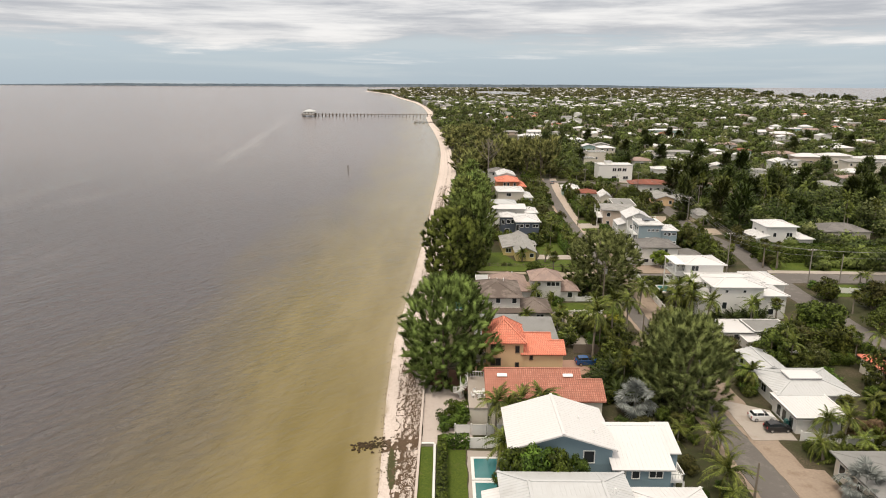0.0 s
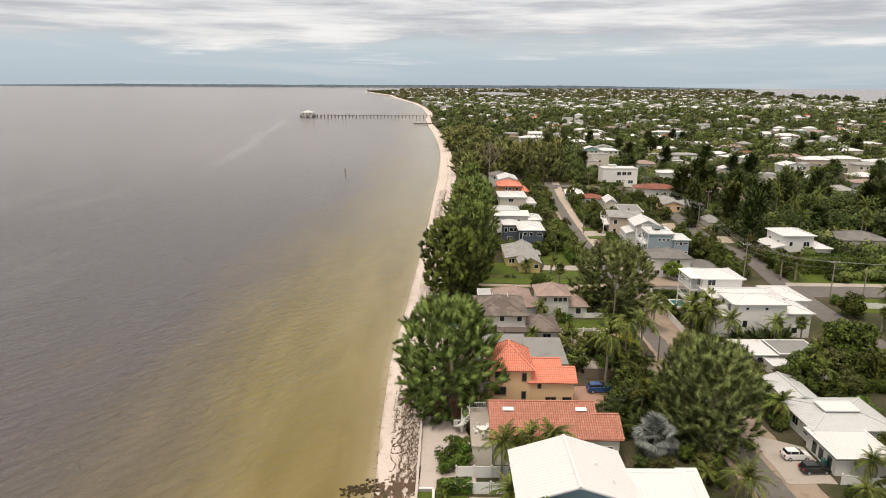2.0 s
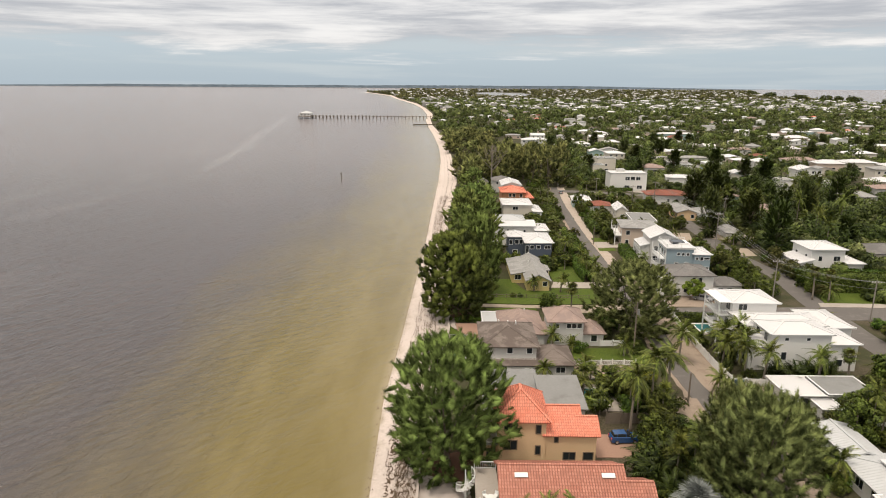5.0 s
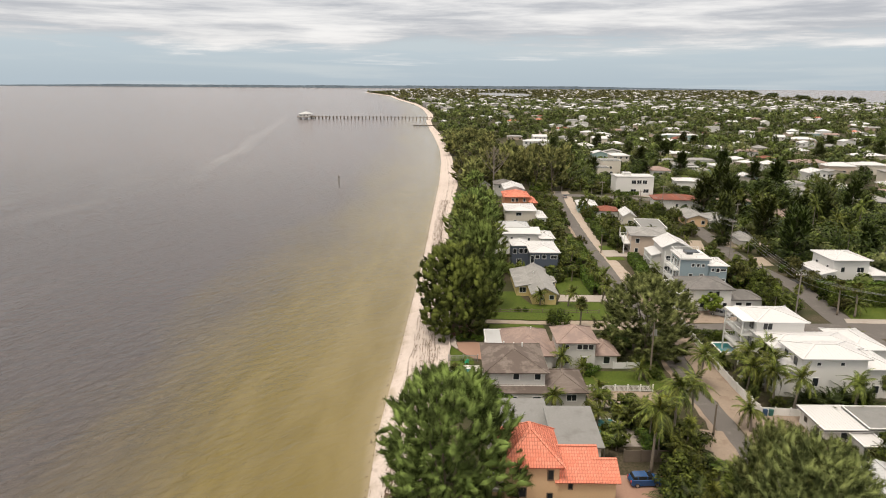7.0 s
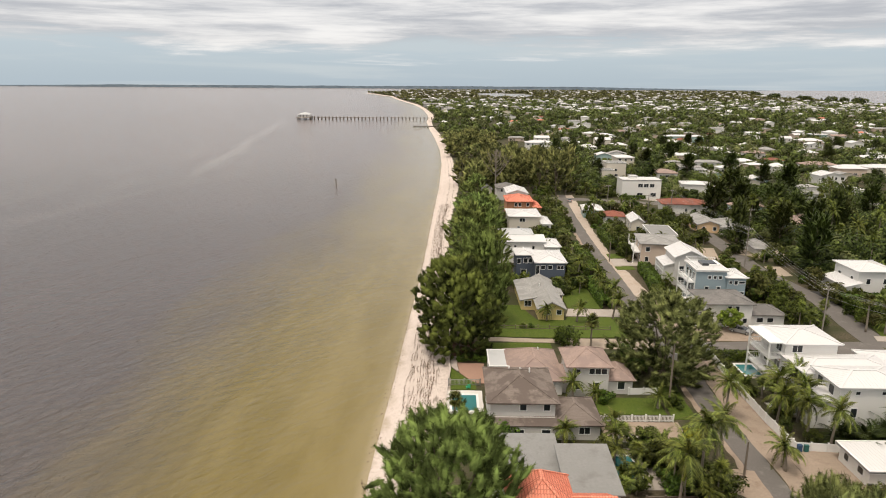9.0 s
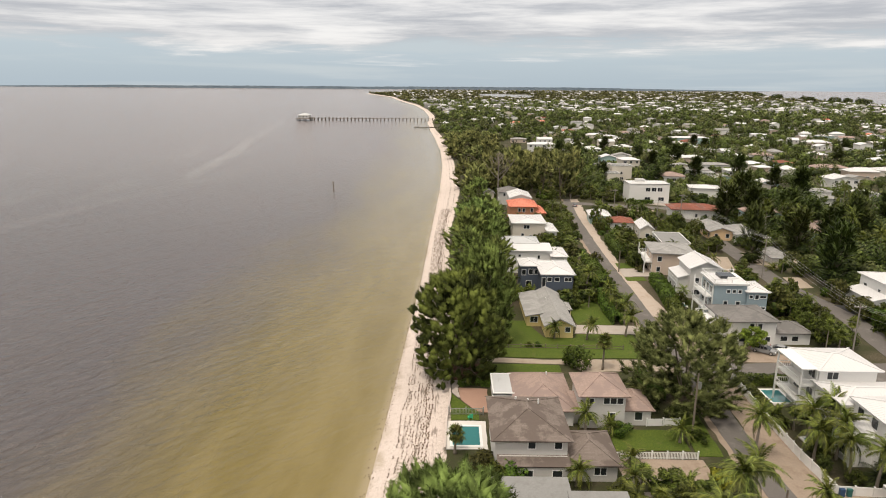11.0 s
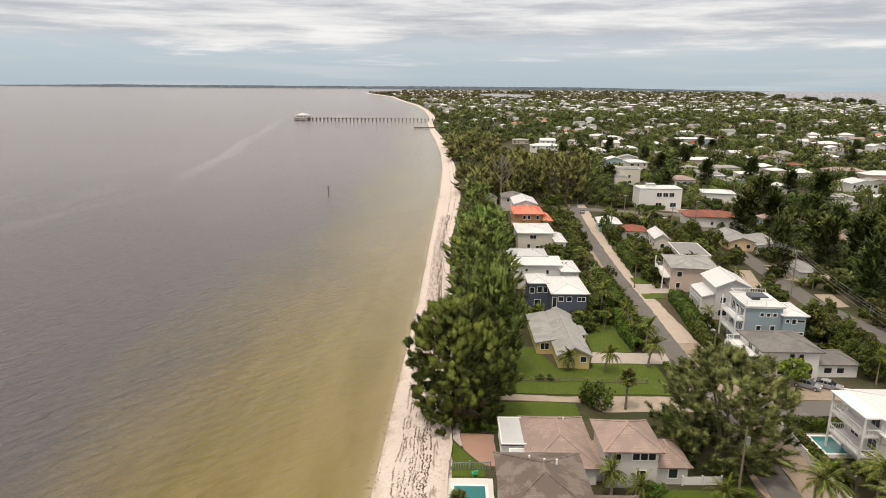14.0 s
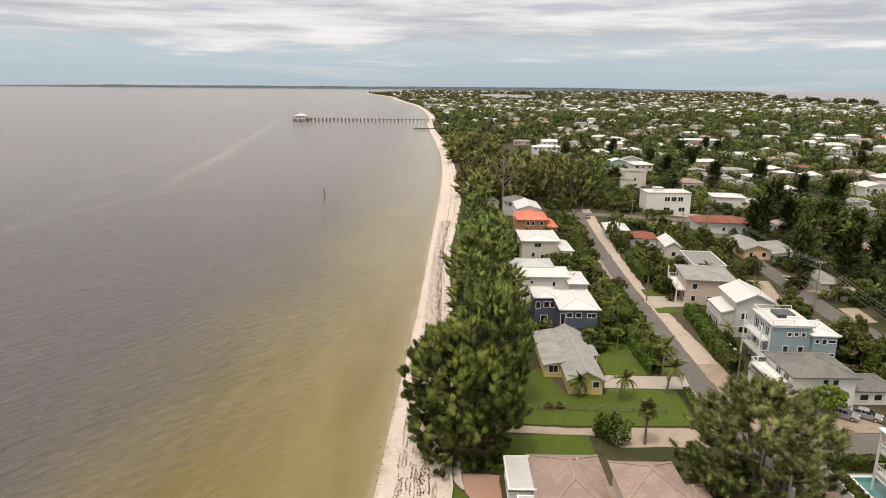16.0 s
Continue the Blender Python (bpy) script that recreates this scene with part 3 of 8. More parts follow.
patch("pavement", [(87, 166.6), (150, 165.0), (150, 167.4), (88, 169.4)], LAND + 0.12, CONCRETE, "pale concrete footpath along the cross street", "pavement", 0.14, seed=9)
LAWNS = [(rect(-2.9, 40, -0.95, 80.3), "narrow strip of mown lawn above the beach"),
         (rect(0.9, 58, 3.4, 79.5), "small shaded lawn inside a hedge"),
         ([(5.4, 157.6), (7.4, 164.2), (14, 164.4), (21, 164.2), (21, 157.2), (11, 156.6)], "mown lawn behind a low beach house"),
         ([(8.2, 167.6), (10, 178), (12.6, 187), (17.2, 187), (20.2, 177.5), (26.4, 177.2), (27, 179.4), (38.6, 179.2), (38.2, 167.4), (20, 167.2)], "wide green lawn crossed by a low timber fence"),
         (rect(24.4, 135.8, 34.8, 141.4), "mown front lawn behind a white fence"),
         ([(35.2, 134.4), (38.8, 134.4), (39.6, 146), (36.2, 146)], "green verge lawn beside the lane"),
         ([(28.4, 185.0), (35.8, 184.8), (35.4, 194), (35.9, 204), (28.6, 204), (28.2, 194)], "bright green lawn beside a yellow house"),
         ([(1.25, 143.8), (1.3, 152.6), (2.3, 150.8), (4.5, 147.4), (5.6, 146.4), (5.6, 143.8)], "small lawn beside a pool terrace"),
         ([(3.4, 281), (3.4, 300), (8.8, 300), (8.6, 281)], "small lawn above the beach"),
         ([(47.8, 217.4), (53.0, 217.8), (53.0, 221.2), (47.9, 220.8)], "grass verge between driveways"),
         ([(48.6, 229.4), (54.0, 230.2), (53.6, 235.4), (48.8, 234.8)], "grass verge between driveways"),
         ([(80, 286), (92, 280), (95, 292), (83, 298)], "green garden lawn"), ([(89.4, 168.9), (120, 167.6), (120, 178), (92, 178)], "green lawn beside a footpath"),
         ([(93, 147), (106, 147), (106, 156.5), (92, 156.8)], "green lawn beside the cross street")]
for k, (pts, text) in enumerate(LAWNS):
    patch("lawn", pts, LAND + 0.10, GRASS, text, "lawn", 0.12, seed=20 + k)
PAVED = [("driveway", [(26.8, 179.8), (41.6, 179.6), (42.0, 184.4), (28.2, 184.8)], CONCRETE, "pale concrete driveway"),
         ("path", [(7.6, 165.2), (18, 164.6), (23.0, 164.4), (25, 161.4), (36, 161.6), (40.8, 162.0), (41.4, 166.8), (26, 166.8), (19.8, 166.4), (8, 167.2)], TRACK, "sandy public path from the lane to the beach"),
         ("sand_garden", [(-2.7, 80.8), (4.6, 81.2), (4.4, 92), (3.2, 97.2), (-0.5, 100.4), (-2.8, 99.6)], WHITE_SAND, "raked pale sand garden above the beach"),
         ("mulch_bed", [(-2.6, 99.4), (3.6, 97.4), (6.8, 96.5), (6.8, 104), (-2.2, 106)], MULCH, "red-brown mulch bed under a big pine"),
         ("terrace", [(2.5, 154.6), (7.4, 154.2), (7.2, 146.2), (5.7, 146.4), (4.6, 147.6), (2.9, 150.4)], PAVER, "curved terracotta paver terrace"),
         ("mulch_bed", [(0.8, 164), (1.8, 157.4), (4.7, 157.9), (7.2, 161.5), (6.8, 164.4)], MULCH, "brown mulch bed under a broad tree"),
         ("path", [(1.5, 157.2), (1.45, 152.9), (2.4, 151.2), (2.8, 151.2), (2.4, 154.8), (4.6, 157.6)], WHITE_SAND, "pale sandy path beside a paved terrace"),
         ("driveway", rect(21.2, 103.6, 30.0, 109.6), PAVER, "brick-red paved drive with a parked car"),
         ("driveway", rect(23.6, 128.2, 35.6, 133.6), SHELL, "sandy drive between white fences"),
         ("driveway", [(44.2, 82.6), (50.6, 82.6), (50.8, 91.2), (44.4, 95)], CONCRETE, "pale drive in front of a white carport"),
         ("driveway", [(92.6, 189.6), (98.6, 190.6), (97.4, 198.6), (91.4, 199.4)], DARK_TAR, "freshly sealed black driveway"),
         ("driveway", [(44.0, 66), (50.4, 66.6), (50.2, 75.2), (44.0, 76.4)], SHELL, "sandy drive beside the lane"),
         ("driveway", [(48.9, 166.0), (66, 166.2), (66, 173.6), (49.2, 173.8)], SHELL, "sandy parking strip beside the cross street"),
         ("driveway", [(47.9, 221.4), (56.0, 222.0), (56.8, 229.6), (48.5, 229.0)], CONCRETE, "pale concrete driveway"),
         ("driveway", [(46.8, 114.5), (56, 114.2), (56, 125.5), (48.0, 126.2)], SHELL, "broad sandy drive beside the lane"),
         ("driveway", [(34.5, 113.5), (41.0, 113.2), (41.4, 121), (36, 122)], SHELL, "sandy drive beside the lane"),
         ("terrace", rect(3.6, 66, 9.0, 79.4), CONCRETE, "pale pool terrace"),
         ("terrace", rect(0.6, 135.6, 6.5, 143.4), WHITE_DECK, "white pool terrace above the beach"),
         ("terrace", rect(52.4, 149.2, 57.0, 155.6), CONCRETE, "pale pool terrace"),
         ("terrace", rect(51.8, 135.6, 55.2, 140.2), CONCRETE, "pale pool terrace"),
         ("terrace", rect(21.6, 116.6, 28.8, 126.2), CONCRETE, "pale pool terrace"),
         ("driveway", [(88, 236), (94, 232), (104, 236), (104, 246), (91, 249)], TRACK, "bare sandy yard"),
         ("driveway", [(74.0, 227), (80.2, 226), (84.6, 243), (79.0, 244)], TRACK, "bare sandy yard beside a street"),
         ("driveway", [(89.6, 212), (94, 213), (95, 222), (90.6, 222)], TRACK, "sandy drive beside a street"),
         ("driveway", [(80, 338), (96, 328), (104, 333), (98, 335.6), (80, 335.6)], CONCRETE, "pale forecourt before a white house"),
         ("driveway", [(70.2, 311), (82, 311), (86, 318), (74, 322)], TRACK, "sandy drive beside a street")]
for k, (nm, pts, mt, text) in enumerate(PAVED):
    patch(nm, pts, LAND + 0.085 + 0.005 * (k % 7), mt, text, nm.replace("_", " "), 0.12, seed=60 + k)


def pool(x0, y0, x1, y1):
    e = base("swimming_pool", pose((x0 + x1) / 2, (y0 + y1) / 2, LAND + 0.1), "turquoise garden pool with a pale stone rim", "swimming pool", "garden pools")
    w, d = (x1 - x0) / 2, (y1 - y0) / 2
    part("rim", boxes((-w - 0.4, -d - 0.4, 0, w + 0.4, -d, 0.16), (-w - 0.4, d, 0, w + 0.4, d + 0.4, 0.16), (-w - 0.4, -d, 0, -w, d, 0.16), (w, -d, 0, w + 0.4, d, 0.16)), TRIM, e)
    part("pool_water", boxes((-w, -d, 0, w, d, 0.10)), POOL_WATER, e)


for row in ((4.4, 68.4, 7.8, 71.8), (4.4, 72.8, 8.2, 77.2), (1.5, 136.4, 5.4, 141.6), (53.2, 150.2, 56.2, 154.6), (52.3, 136.6, 54.6, 139.4), (22.8, 118.8, 25.8, 124.0), (53.6, 197.0, 56.0, 199.8)):
    pool(*row)


# ---- houses ----
def roof_planes(kind, x0, y0, x1, y1, z, rise, oh):
    """The roof's planes, each a ring of corners seen from above, counter-clockwise."""
    w, d = x1 - x0, y1 - y0
    drop = {"flat": 0.0, "mansard": 0.0}.get(kind, rise / max(0.1, {"gable_x": d, "gable_y": w}.get(kind, min(w, d)) / 2) * oh)
    if kind in ("shed", "shed_w"):
        drop = rise / (d if kind == "shed" else w) * oh
    x0, y0, x1, y1 = x0 - oh, y0 - oh, x1 + oh, y1 + oh
    lo, top = z - drop, z + rise
    xm, ym = (x0 + x1) / 2, (y0 + y1) / 2
    a, b, c, e = (x0, y0, lo), (x1, y0, lo), (x1, y1, lo), (x0, y1, lo)
    if kind == "flat":
        return [[(x0, y0, z + rise), (x1, y0, z + rise), (x1, y1, z + rise), (x0, y1, z + rise)]]
    if kind == "shed":
        return [[a, b, (x1, y1, top + drop), (x0, y1, top + drop)]]
    if kind == "shed_w":
        return [[a, (x1, y0, top + drop), (x1, y1, top + drop), e]]
    if kind == "gable_y":
        p, q = (xm, y0, top), (xm, y1, top)
        return [[a, p, q, e], [p, b, c, q]]
    if kind == "gable_x":
        p, q = (x0, ym, top), (x1, ym, top)
        return [[a, b, q, p], [p, q, c, e]]
    if kind == "mansard":
        i = rise * 0.7
        p, q, r, s = (x0 + i, y0 + i, top), (x1 - i, y0 + i, top), (x1 - i, y1 - i, top), (x0 + i, y1 - i, top)
        g, h = (x0 + i + 1.5, ym, top + 0.5), (x1 - i - 1.5, ym, top + 0.5)
        return [[a, b, q, p], [b, c, r, q], [c, e, s, r], [e, a, p, s], [p, q, h, g], [q, r, h], [r, s, g, h], [s, p, g]]
    i = 3.2 if kind == "decked" else min(x1 - x0, y1 - y0) / 2
    if kind == "decked":
        p, q, r, s = (x0 + i, y0 + i, top), (x1 - i, y0 + i, top), (x1 - i, y1 - i, top), (x0 + i, y1 - i, top)
        return [[a, b, q, p], [b, c, r, q], [c, e, s, r], [e, a, p, s], [p, q, r, s]]
    if x1 - x0 >= y1 - y0:
        p, q = (x0 + i, ym, top), (x1 - i, ym, top)
        return [[a, b, q, p], [b, c, q], [c, e, p, q], [e, a, p]]
    p, q = (xm, y0 + i, top), (xm, y1 - i, top)
    return [[a, b, p], [b, c, q, p], [c, e, q], [e, a, p, q]]


def ribs(bm, ring, spacing, w, h):
    """Raised seams or tile rolls down a roof plane."""
    pts = [Vector(p) for p in ring]
    n = (pts[1] - pts[0]).cross(pts[2] - pts[0]).normalized()
    if n.z < 0:
        n = -n
    e = Vector((0, 0, 1)).cross(n)
    e = e.normalized() if e.length > 0.02 else Vector((1, 0, 0))
    s = n.cross(e)
    flat2 = [(p.dot(e), p.dot(s)) for p in pts]
    k0 = pts[0].dot(n)
    lo, hi = min(f[0] for f in flat2), max(f[0] for f in flat2)
    u = lo + spacing / 2
    while u < hi:
        cut = []
        for (ua, va), (ub, vb) in zip(flat2, flat2[1:] + flat2[:1]):
            if (ua - u) * (ub - u) < 0:
                cut.append(va + (vb - va) * (u - ua) / (ub - ua))
        if len(cut) == 2 and abs(cut[0] - cut[1]) > 0.2:
            lo_, hi_ = sorted(cut)
            a, b = (e * u + s * v + n * k0 for v in (lo_ + 0.1, hi_ - 0.08))
            beam(bm, a, b, w, h, n)
        u += spacing


ROOF_STYLE = {}
for _m in (WHITE_ROOF, PALE_ROOF):
    ROOF_STYLE[_m.name] = (0.5, 0.045, 0.025)
for _m in (ORANGE_TILE, TERRACOTTA):
    ROOF_STYLE[_m.name] = (0.31, 0.17, 0.07)


def roof_mesh(planes, material, seams=True):
    bm = bmesh.new()
    for ring in planes:
        bm.faces.new([bm.verts.new(p) for p in ring])
    bmesh.ops.remove_doubles(bm, verts=bm.verts[:], dist=0.01)
    bmesh.ops.recalc_face_normals(bm, faces=bm.faces[:])
    if bm.faces[:] and sum(f.normal.z for f in bm.faces) < 0:
        bmesh.ops.reverse_faces(bm, faces=bm.faces[:])
    bm.normal_update()
    ridges = [(e.verts[0].co.copy(), e.verts[1].co.copy()) for e in bm.edges if len(e.link_faces) == 2]
    bmesh.ops.solidify(bm, geom=bm.faces[:], thickness=0.2)
    style = ROOF_STYLE.get(material.name)
    bmesh.ops.recalc_face_normals(bm, faces=bm.faces[:])
    fine = bmesh.new()
    if seams and style:
        for ring in planes:
            ribs(fine, ring, *style)
    if seams:
        for a, b in ridges:
            beam(fine, a + Vector((0, 0, -0.04)), b + Vector((0, 0, -0.04)), 0.34, 0.13 if style else 0.07)
    bmesh.ops.recalc_face_normals(fine, faces=fine.faces[:])
    return bm, fine


def add_roof(parent, planes, material, seams=True):
    bm, fine = roof_mesh(planes, material, seams)
    r = part("roof", bm, material, parent)
    if len(fine.faces):
        tagged(part("roof_seams", fine, material, r), kind="stuff")
    else:
        fine.free()


WINDOW_MESH = {}


def window(parent, face, u, z, w, h, block, bars=1, paint=None):
    """A framed window on a wall: u along the wall, z its sill above the floor."""
    paint = paint or TRIM
    key = (round(w, 2), round(h, 2), bars, paint.name)
    if key not in WINDOW_MESH:
        t = 0.11
        bm = boxes((-w / 2 - t, -0.07, -t, w / 2 + t, 0.05, 0), (-w / 2 - t, -0.05, h, w / 2 + t, 0.05, h + t), (-w / 2 - t, -0.05, 0, -w / 2, 0.05, h), (w / 2, -0.05, 0, w / 2 + t, 0.05, h))
        for k in range(bars):
            x = -w / 2 + w * (k + 1) / (bars + 1)
            box(bm, x - 0.035, -0.035, 0, x + 0.035, 0.03, h)
        WINDOW_MESH[key] = (mesh_of("window", bm, paint), mesh_of("pane", boxes((-w / 2, -0.02, 0, w / 2, 0.02, h)), GLASS))
    frame_me, pane_me = WINDOW_MESH[key]
    x0, y0, x1, y1 = block[:4]
    m = {"s": pose(u, y0 - 0.02, z), "n": pose(u, y1 + 0.02, z, 0, 0, 180), "w": pose(x0 - 0.02, u, z, 0, 0, -90), "e": pose(x1 + 0.02, u, z, 0, 0, 90)}[face]
    f = part("window", frame_me, None, parent)
    f.matrix_basis = m
    part("pane", pane_me, None, f)


def wall_mesh(kind, x0, y0, x1, y1, z0, z, rise):
    bm = bmesh.new()
    xm, ym = (x0 + x1) / 2, (y0 + y1) / 2
    box(bm, x0, y0, z0, x1, y1, z)
    ends = {"gable_y": [((x0, y0), (x1, y0), (xm, y0)), ((x0, y1), (x1, y1), (xm, y1))],
            "gable_x": [((x0, y0), (x0, y1), (x0, ym)), ((x1, y0), (x1, y1), (x1, ym))]}.get(kind, [])
    for a, b, c in ends:
        bm.faces.new([bm.verts.new((*a, z - 0.01)), bm.verts.new((*b, z - 0.01)), bm.verts.new((*c, z + rise - 0.12))])
    if kind == "shed":
        box(bm, x0 + 0.02, y1 - 0.25, z - 0.01, x1 - 0.02, y1, z + rise - 0.05)
        for x in (x0, x1):
            bm.faces.new([bm.verts.new((x, y0, z - 0.01)), bm.verts.new((x, y1, z - 0.01)), bm.verts.new((x, y1, z + rise - 0.05))])
    if kind == "shed_w":
        box(bm, x1 - 0.25, y0 + 0.02, z - 0.01, x1, y1 - 0.02, z + rise - 0.05)
        for y in (y0, y1):
            bm.faces.new([bm.verts.new((x0, y, z - 0.01)), bm.verts.new((x1, y, z - 0.01)), bm.verts.new((x1, y, z + rise - 0.05))])
    return bm


def house(label, blocks, turn=0.0, auto=True, group="", seams=True, name="house", trim=True, paint=None):
    """A house of blocks: (x0, y0, x1, y1, eave, roof kind, rise, overhang, wall, roof, windows).
    Heights are above sea level; windows is a list of (face, u, sill, width, height) or 'auto' faces."""
    cx = sum(b[0] + b[2] for b in blocks) / (2 * len(blocks))
    cy = sum(b[1] + b[3] for b in blocks) / (2 * len(blocks))
    e = base(name, pose(cx, cy, LAND + 0.02, 0, 0, turn), label, "house", group)
    for x0, y0, x1, y1, eave, kind, rise, oh, wall, roof, wins in blocks:
        x0, x1, y0, y1, z = x0 - cx, x1 - cx, y0 - cy, y1 - cy, eave - LAND
        z0 = 0.0
        part("wall", wall_mesh(kind, x0, y0, x1, y1, z0, z, rise), WALLS[wall], e)
        add_roof(e, roof_planes(kind, x0, y0, x1, y1, z, rise, oh), roof, seams)
        if trim and kind in ("flat",):
            t = z + rise
            part("parapet", boxes((x0 - oh, y0 - oh, t - 0.3, x1 + oh, y0 - oh + 0.2, t + 0.14), (x0 - oh, y1 + oh - 0.2, t - 0.3, x1 + oh, y1 + oh, t + 0.14),
                                  (x0 - oh, y0 - oh + 0.2, t - 0.3, x0 - oh + 0.2, y1 + oh - 0.2, t + 0.14), (x1 + oh - 0.2, y0 - oh + 0.2, t - 0.3, x1 + oh, y1 + oh - 0.2, t + 0.14)), TRIM, e)
        if isinstance(wins, str):
            rng = random.Random(int(abs(x0 * 71 + y1 * 31 + eave * 17)) + len(label))
            floors = max(1, int((z - 0.2) // 2.7))
            for face in wins:
                lo, hi = (x0, x1) if face in "sn" else (y0, y1)
                n = max(1, int((hi - lo) / 3.2))
                for fl in range(floors):
                    for k in range(n):
                        if rng.random() < 0.16:
                            continue
                        u = lo + (hi - lo) * (k + 0.5) / n + rng.uniform(-0.25, 0.25)
                        w = rng.choice((0.9, 1.1, 1.1, 1.7))
                        window(e, face, u, fl * 2.9 + 0.95, w, 1.25, (x0, y0, x1, y1), 1 if w > 1.5 else 0, paint)
        else:
            for face, u, sill, w, h in wins:
                window(e, face, u - (cx if face in "sn" else cy), sill - LAND, w, h, (x0, y0, x1, y1), 1 if w > 1.3 else 0, paint)
    return e


def rail(bm, a, b, z, high=1.0, gap=0.35):
    """A white balustrade: top and foot rails with thin balusters."""
    a, b = Vector((*a, z)), Vector((*b, z))
    beam(bm, a + Vector((0, 0, high - 0.08)), b + Vector((0, 0, high - 0.08)), 0.09, 0.08)
    beam(bm, a + Vector((0, 0, 0.1)), b + Vector((0, 0, 0.1)), 0.06, 0.05)
    n = max(1, int((b - a).length / gap))
    for k in range(n + 1):
        p = a + (b - a) * k / n
        w = 0.06 if k in (0, n) else 0.02
        box(bm, p.x - w, p.y - w, z, p.x + w, p.y + w, z + high - 0.08)


H1 = house("white metal-roofed beach house with grey-white walls", [
    (6.9, 50, 20.4, 64.7, 7.3, "decked", 0.9, 0.45, "white", PALE_ROOF, "nw"), (20.4, 46, 28.6, 63.0, 6.6, "decked", 0.7, 0.45, "white", WHITE_ROOF, "ne"),
    (4.9, 50, 6.9, 62.8, 6.2, "shed_w", 0.5, 0.3, "white", WHITE_ROOF, "w")])
H2 = house("dusty blue beach house with white metal gable roof", [
    (8.6, 69.5, 20.7, 78.8, 7.8, "gable_y", 1.9, 0.55, "blue", WHITE_ROOF, [("s", 17.9, 5.7, 1.2, 1.5), ("s", 12.9, 5.7, 1.1, 1.4), ("s", 19.6, 2.6, 1.1, 1.3), ("s", 13, 2.4, 1.6, 1.5), ("w", 72, 5.2, 1.2, 1.4), ("w", 75.5, 5.2, 1.2, 1.4)]),
    (20.7, 68.0, 27.4, 74.9, 6.0, "shed", 1.75, 0.4, "blue", WHITE_ROOF, [("s", 21.6, 4.6, 0.7, 0.9), ("s", 23.2, 4.6, 0.8, 0.9), ("s", 25.6, 4.7, 1.5, 0.8), ("s", 24, 1.9, 1.4, 1.3)]),
    (27.4, 71.2, 29.2, 75.9, 6.2, "shed", 1.1, 0.35, "blue", WHITE_ROOF, "s")])
H3 = house("low beach house with weathered terracotta tile gable roof", [
    (6.9, 86.4, 20.6, 96.0, 5.3, "gable_x", 2.6, 0.45, "cream", TERRACOTTA, [("s", 12, 2.6, 1.2, 1.2), ("s", 18.6, 3.2, 1.0, 1.0)]),
    (20.6, 86.4, 23.6, 92.6, 5.26, "gable_x", 1.68, 0.45, "cream", TERRACOTTA, [("s", 22.2, 2.6, 1.0, 1.2)])])
house("tan stucco house with bright orange tile roof", [
    (7.4, 100.8, 13.6, 108.4, 8.6, "hip", 2.5, 0.55, "tan", ORANGE_TILE, [("s", 9.0, 6.8, 1.6, 1.2), ("s", 9.0, 4.0, 1.6, 1.2), ("s", 12.6, 6.3, 0.55, 1.15), ("s", 12.6, 3.3, 0.55, 1.15), ("w", 103, 5.3, 1.2, 1.4), ("w", 106, 5.3, 1.2, 1.4)]),
    (13.6, 101.0, 18.2, 108.2, 6.3, "gable_x", 2.1, 0.45, "tan", ORANGE_TILE, [("s", 15.0, 5.0, 0.4, 0.7), ("s", 16.8, 2.4, 1.5, 1.0)]),
    (18.2, 101.0, 20.3, 105.4, 6.26, "gable_x", 1.28, 0.45, "tan", ORANGE_TILE, [("s", 19.3, 2.4, 1.2, 1.0)]),
    (5.6, 101.4, 7.4, 104.6, 4.4, "flat", 0.1, 0.1, "tan", CONCRETE, [("s", 6.5, 2.2, 1.0, 1.4)])], paint=BRONZE)
house("low grey house with flat membrane roof", [
    (6.4, 113.6, 14.8, 123.2, 4.3, "shed", 0.5, 0.4, "grey", MEMBRANE, "sw"), (14.8, 110.4, 20.8, 119.0, 4.9, "shed", 0.9, 0.4, "grey", MEMBRANE, "se")])
H6 = house("two-storey pale grey house with stained grey shingle hip roof", [
    (6.9, 129.2, 16.2, 140.2, 6.8, "hip", 1.8, 0.6, "grey", GREY_SHINGLE, [("s", 11.6, 5.2, 0.9, 1.2), ("s", 15.0, 5.2, 0.9, 1.2), ("w", 132, 5, 1.2, 1.3), ("w", 137, 5, 1.2, 1.3)]),
    (7.4, 127.8, 16.2, 129.2, 3.7, "shed", 0.6, 0.25, "grey", GREY_SHINGLE, [("s", 11.0, 1.9, 1.3, 1.0), ("s", 14.8, 1.7, 1.2, 1.2)]),
    (16.2, 128.4, 22.6, 136.2, 3.8, "hip", 1.5, 0.5, "grey", GREY_SHINGLE, [("s", 20.4, 2.0, 1.5, 1.0)])])
H7 = house("low house with faded pink shingle hip roof", [
    (11.3, 142.4, 19.6, 154.6, 3.9, "hip", 2.0, 0.5, "white", PINK_SHINGLE, "sw"), (19.6, 143.2, 20.4, 147.6, 3.6, "shed", 0.5, 0.2, "white", PINK_SHINGLE, []), (8.0, 147.4, 11.3, 154.3, 3.6, "flat", 0.12, 0.2, "white", PALE_ROOF, "w"), (9.0, 141.2, 12.0, 146.6, 3.2, "flat", 0.12, 0.2, "white", PALE_ROOF, "w")])
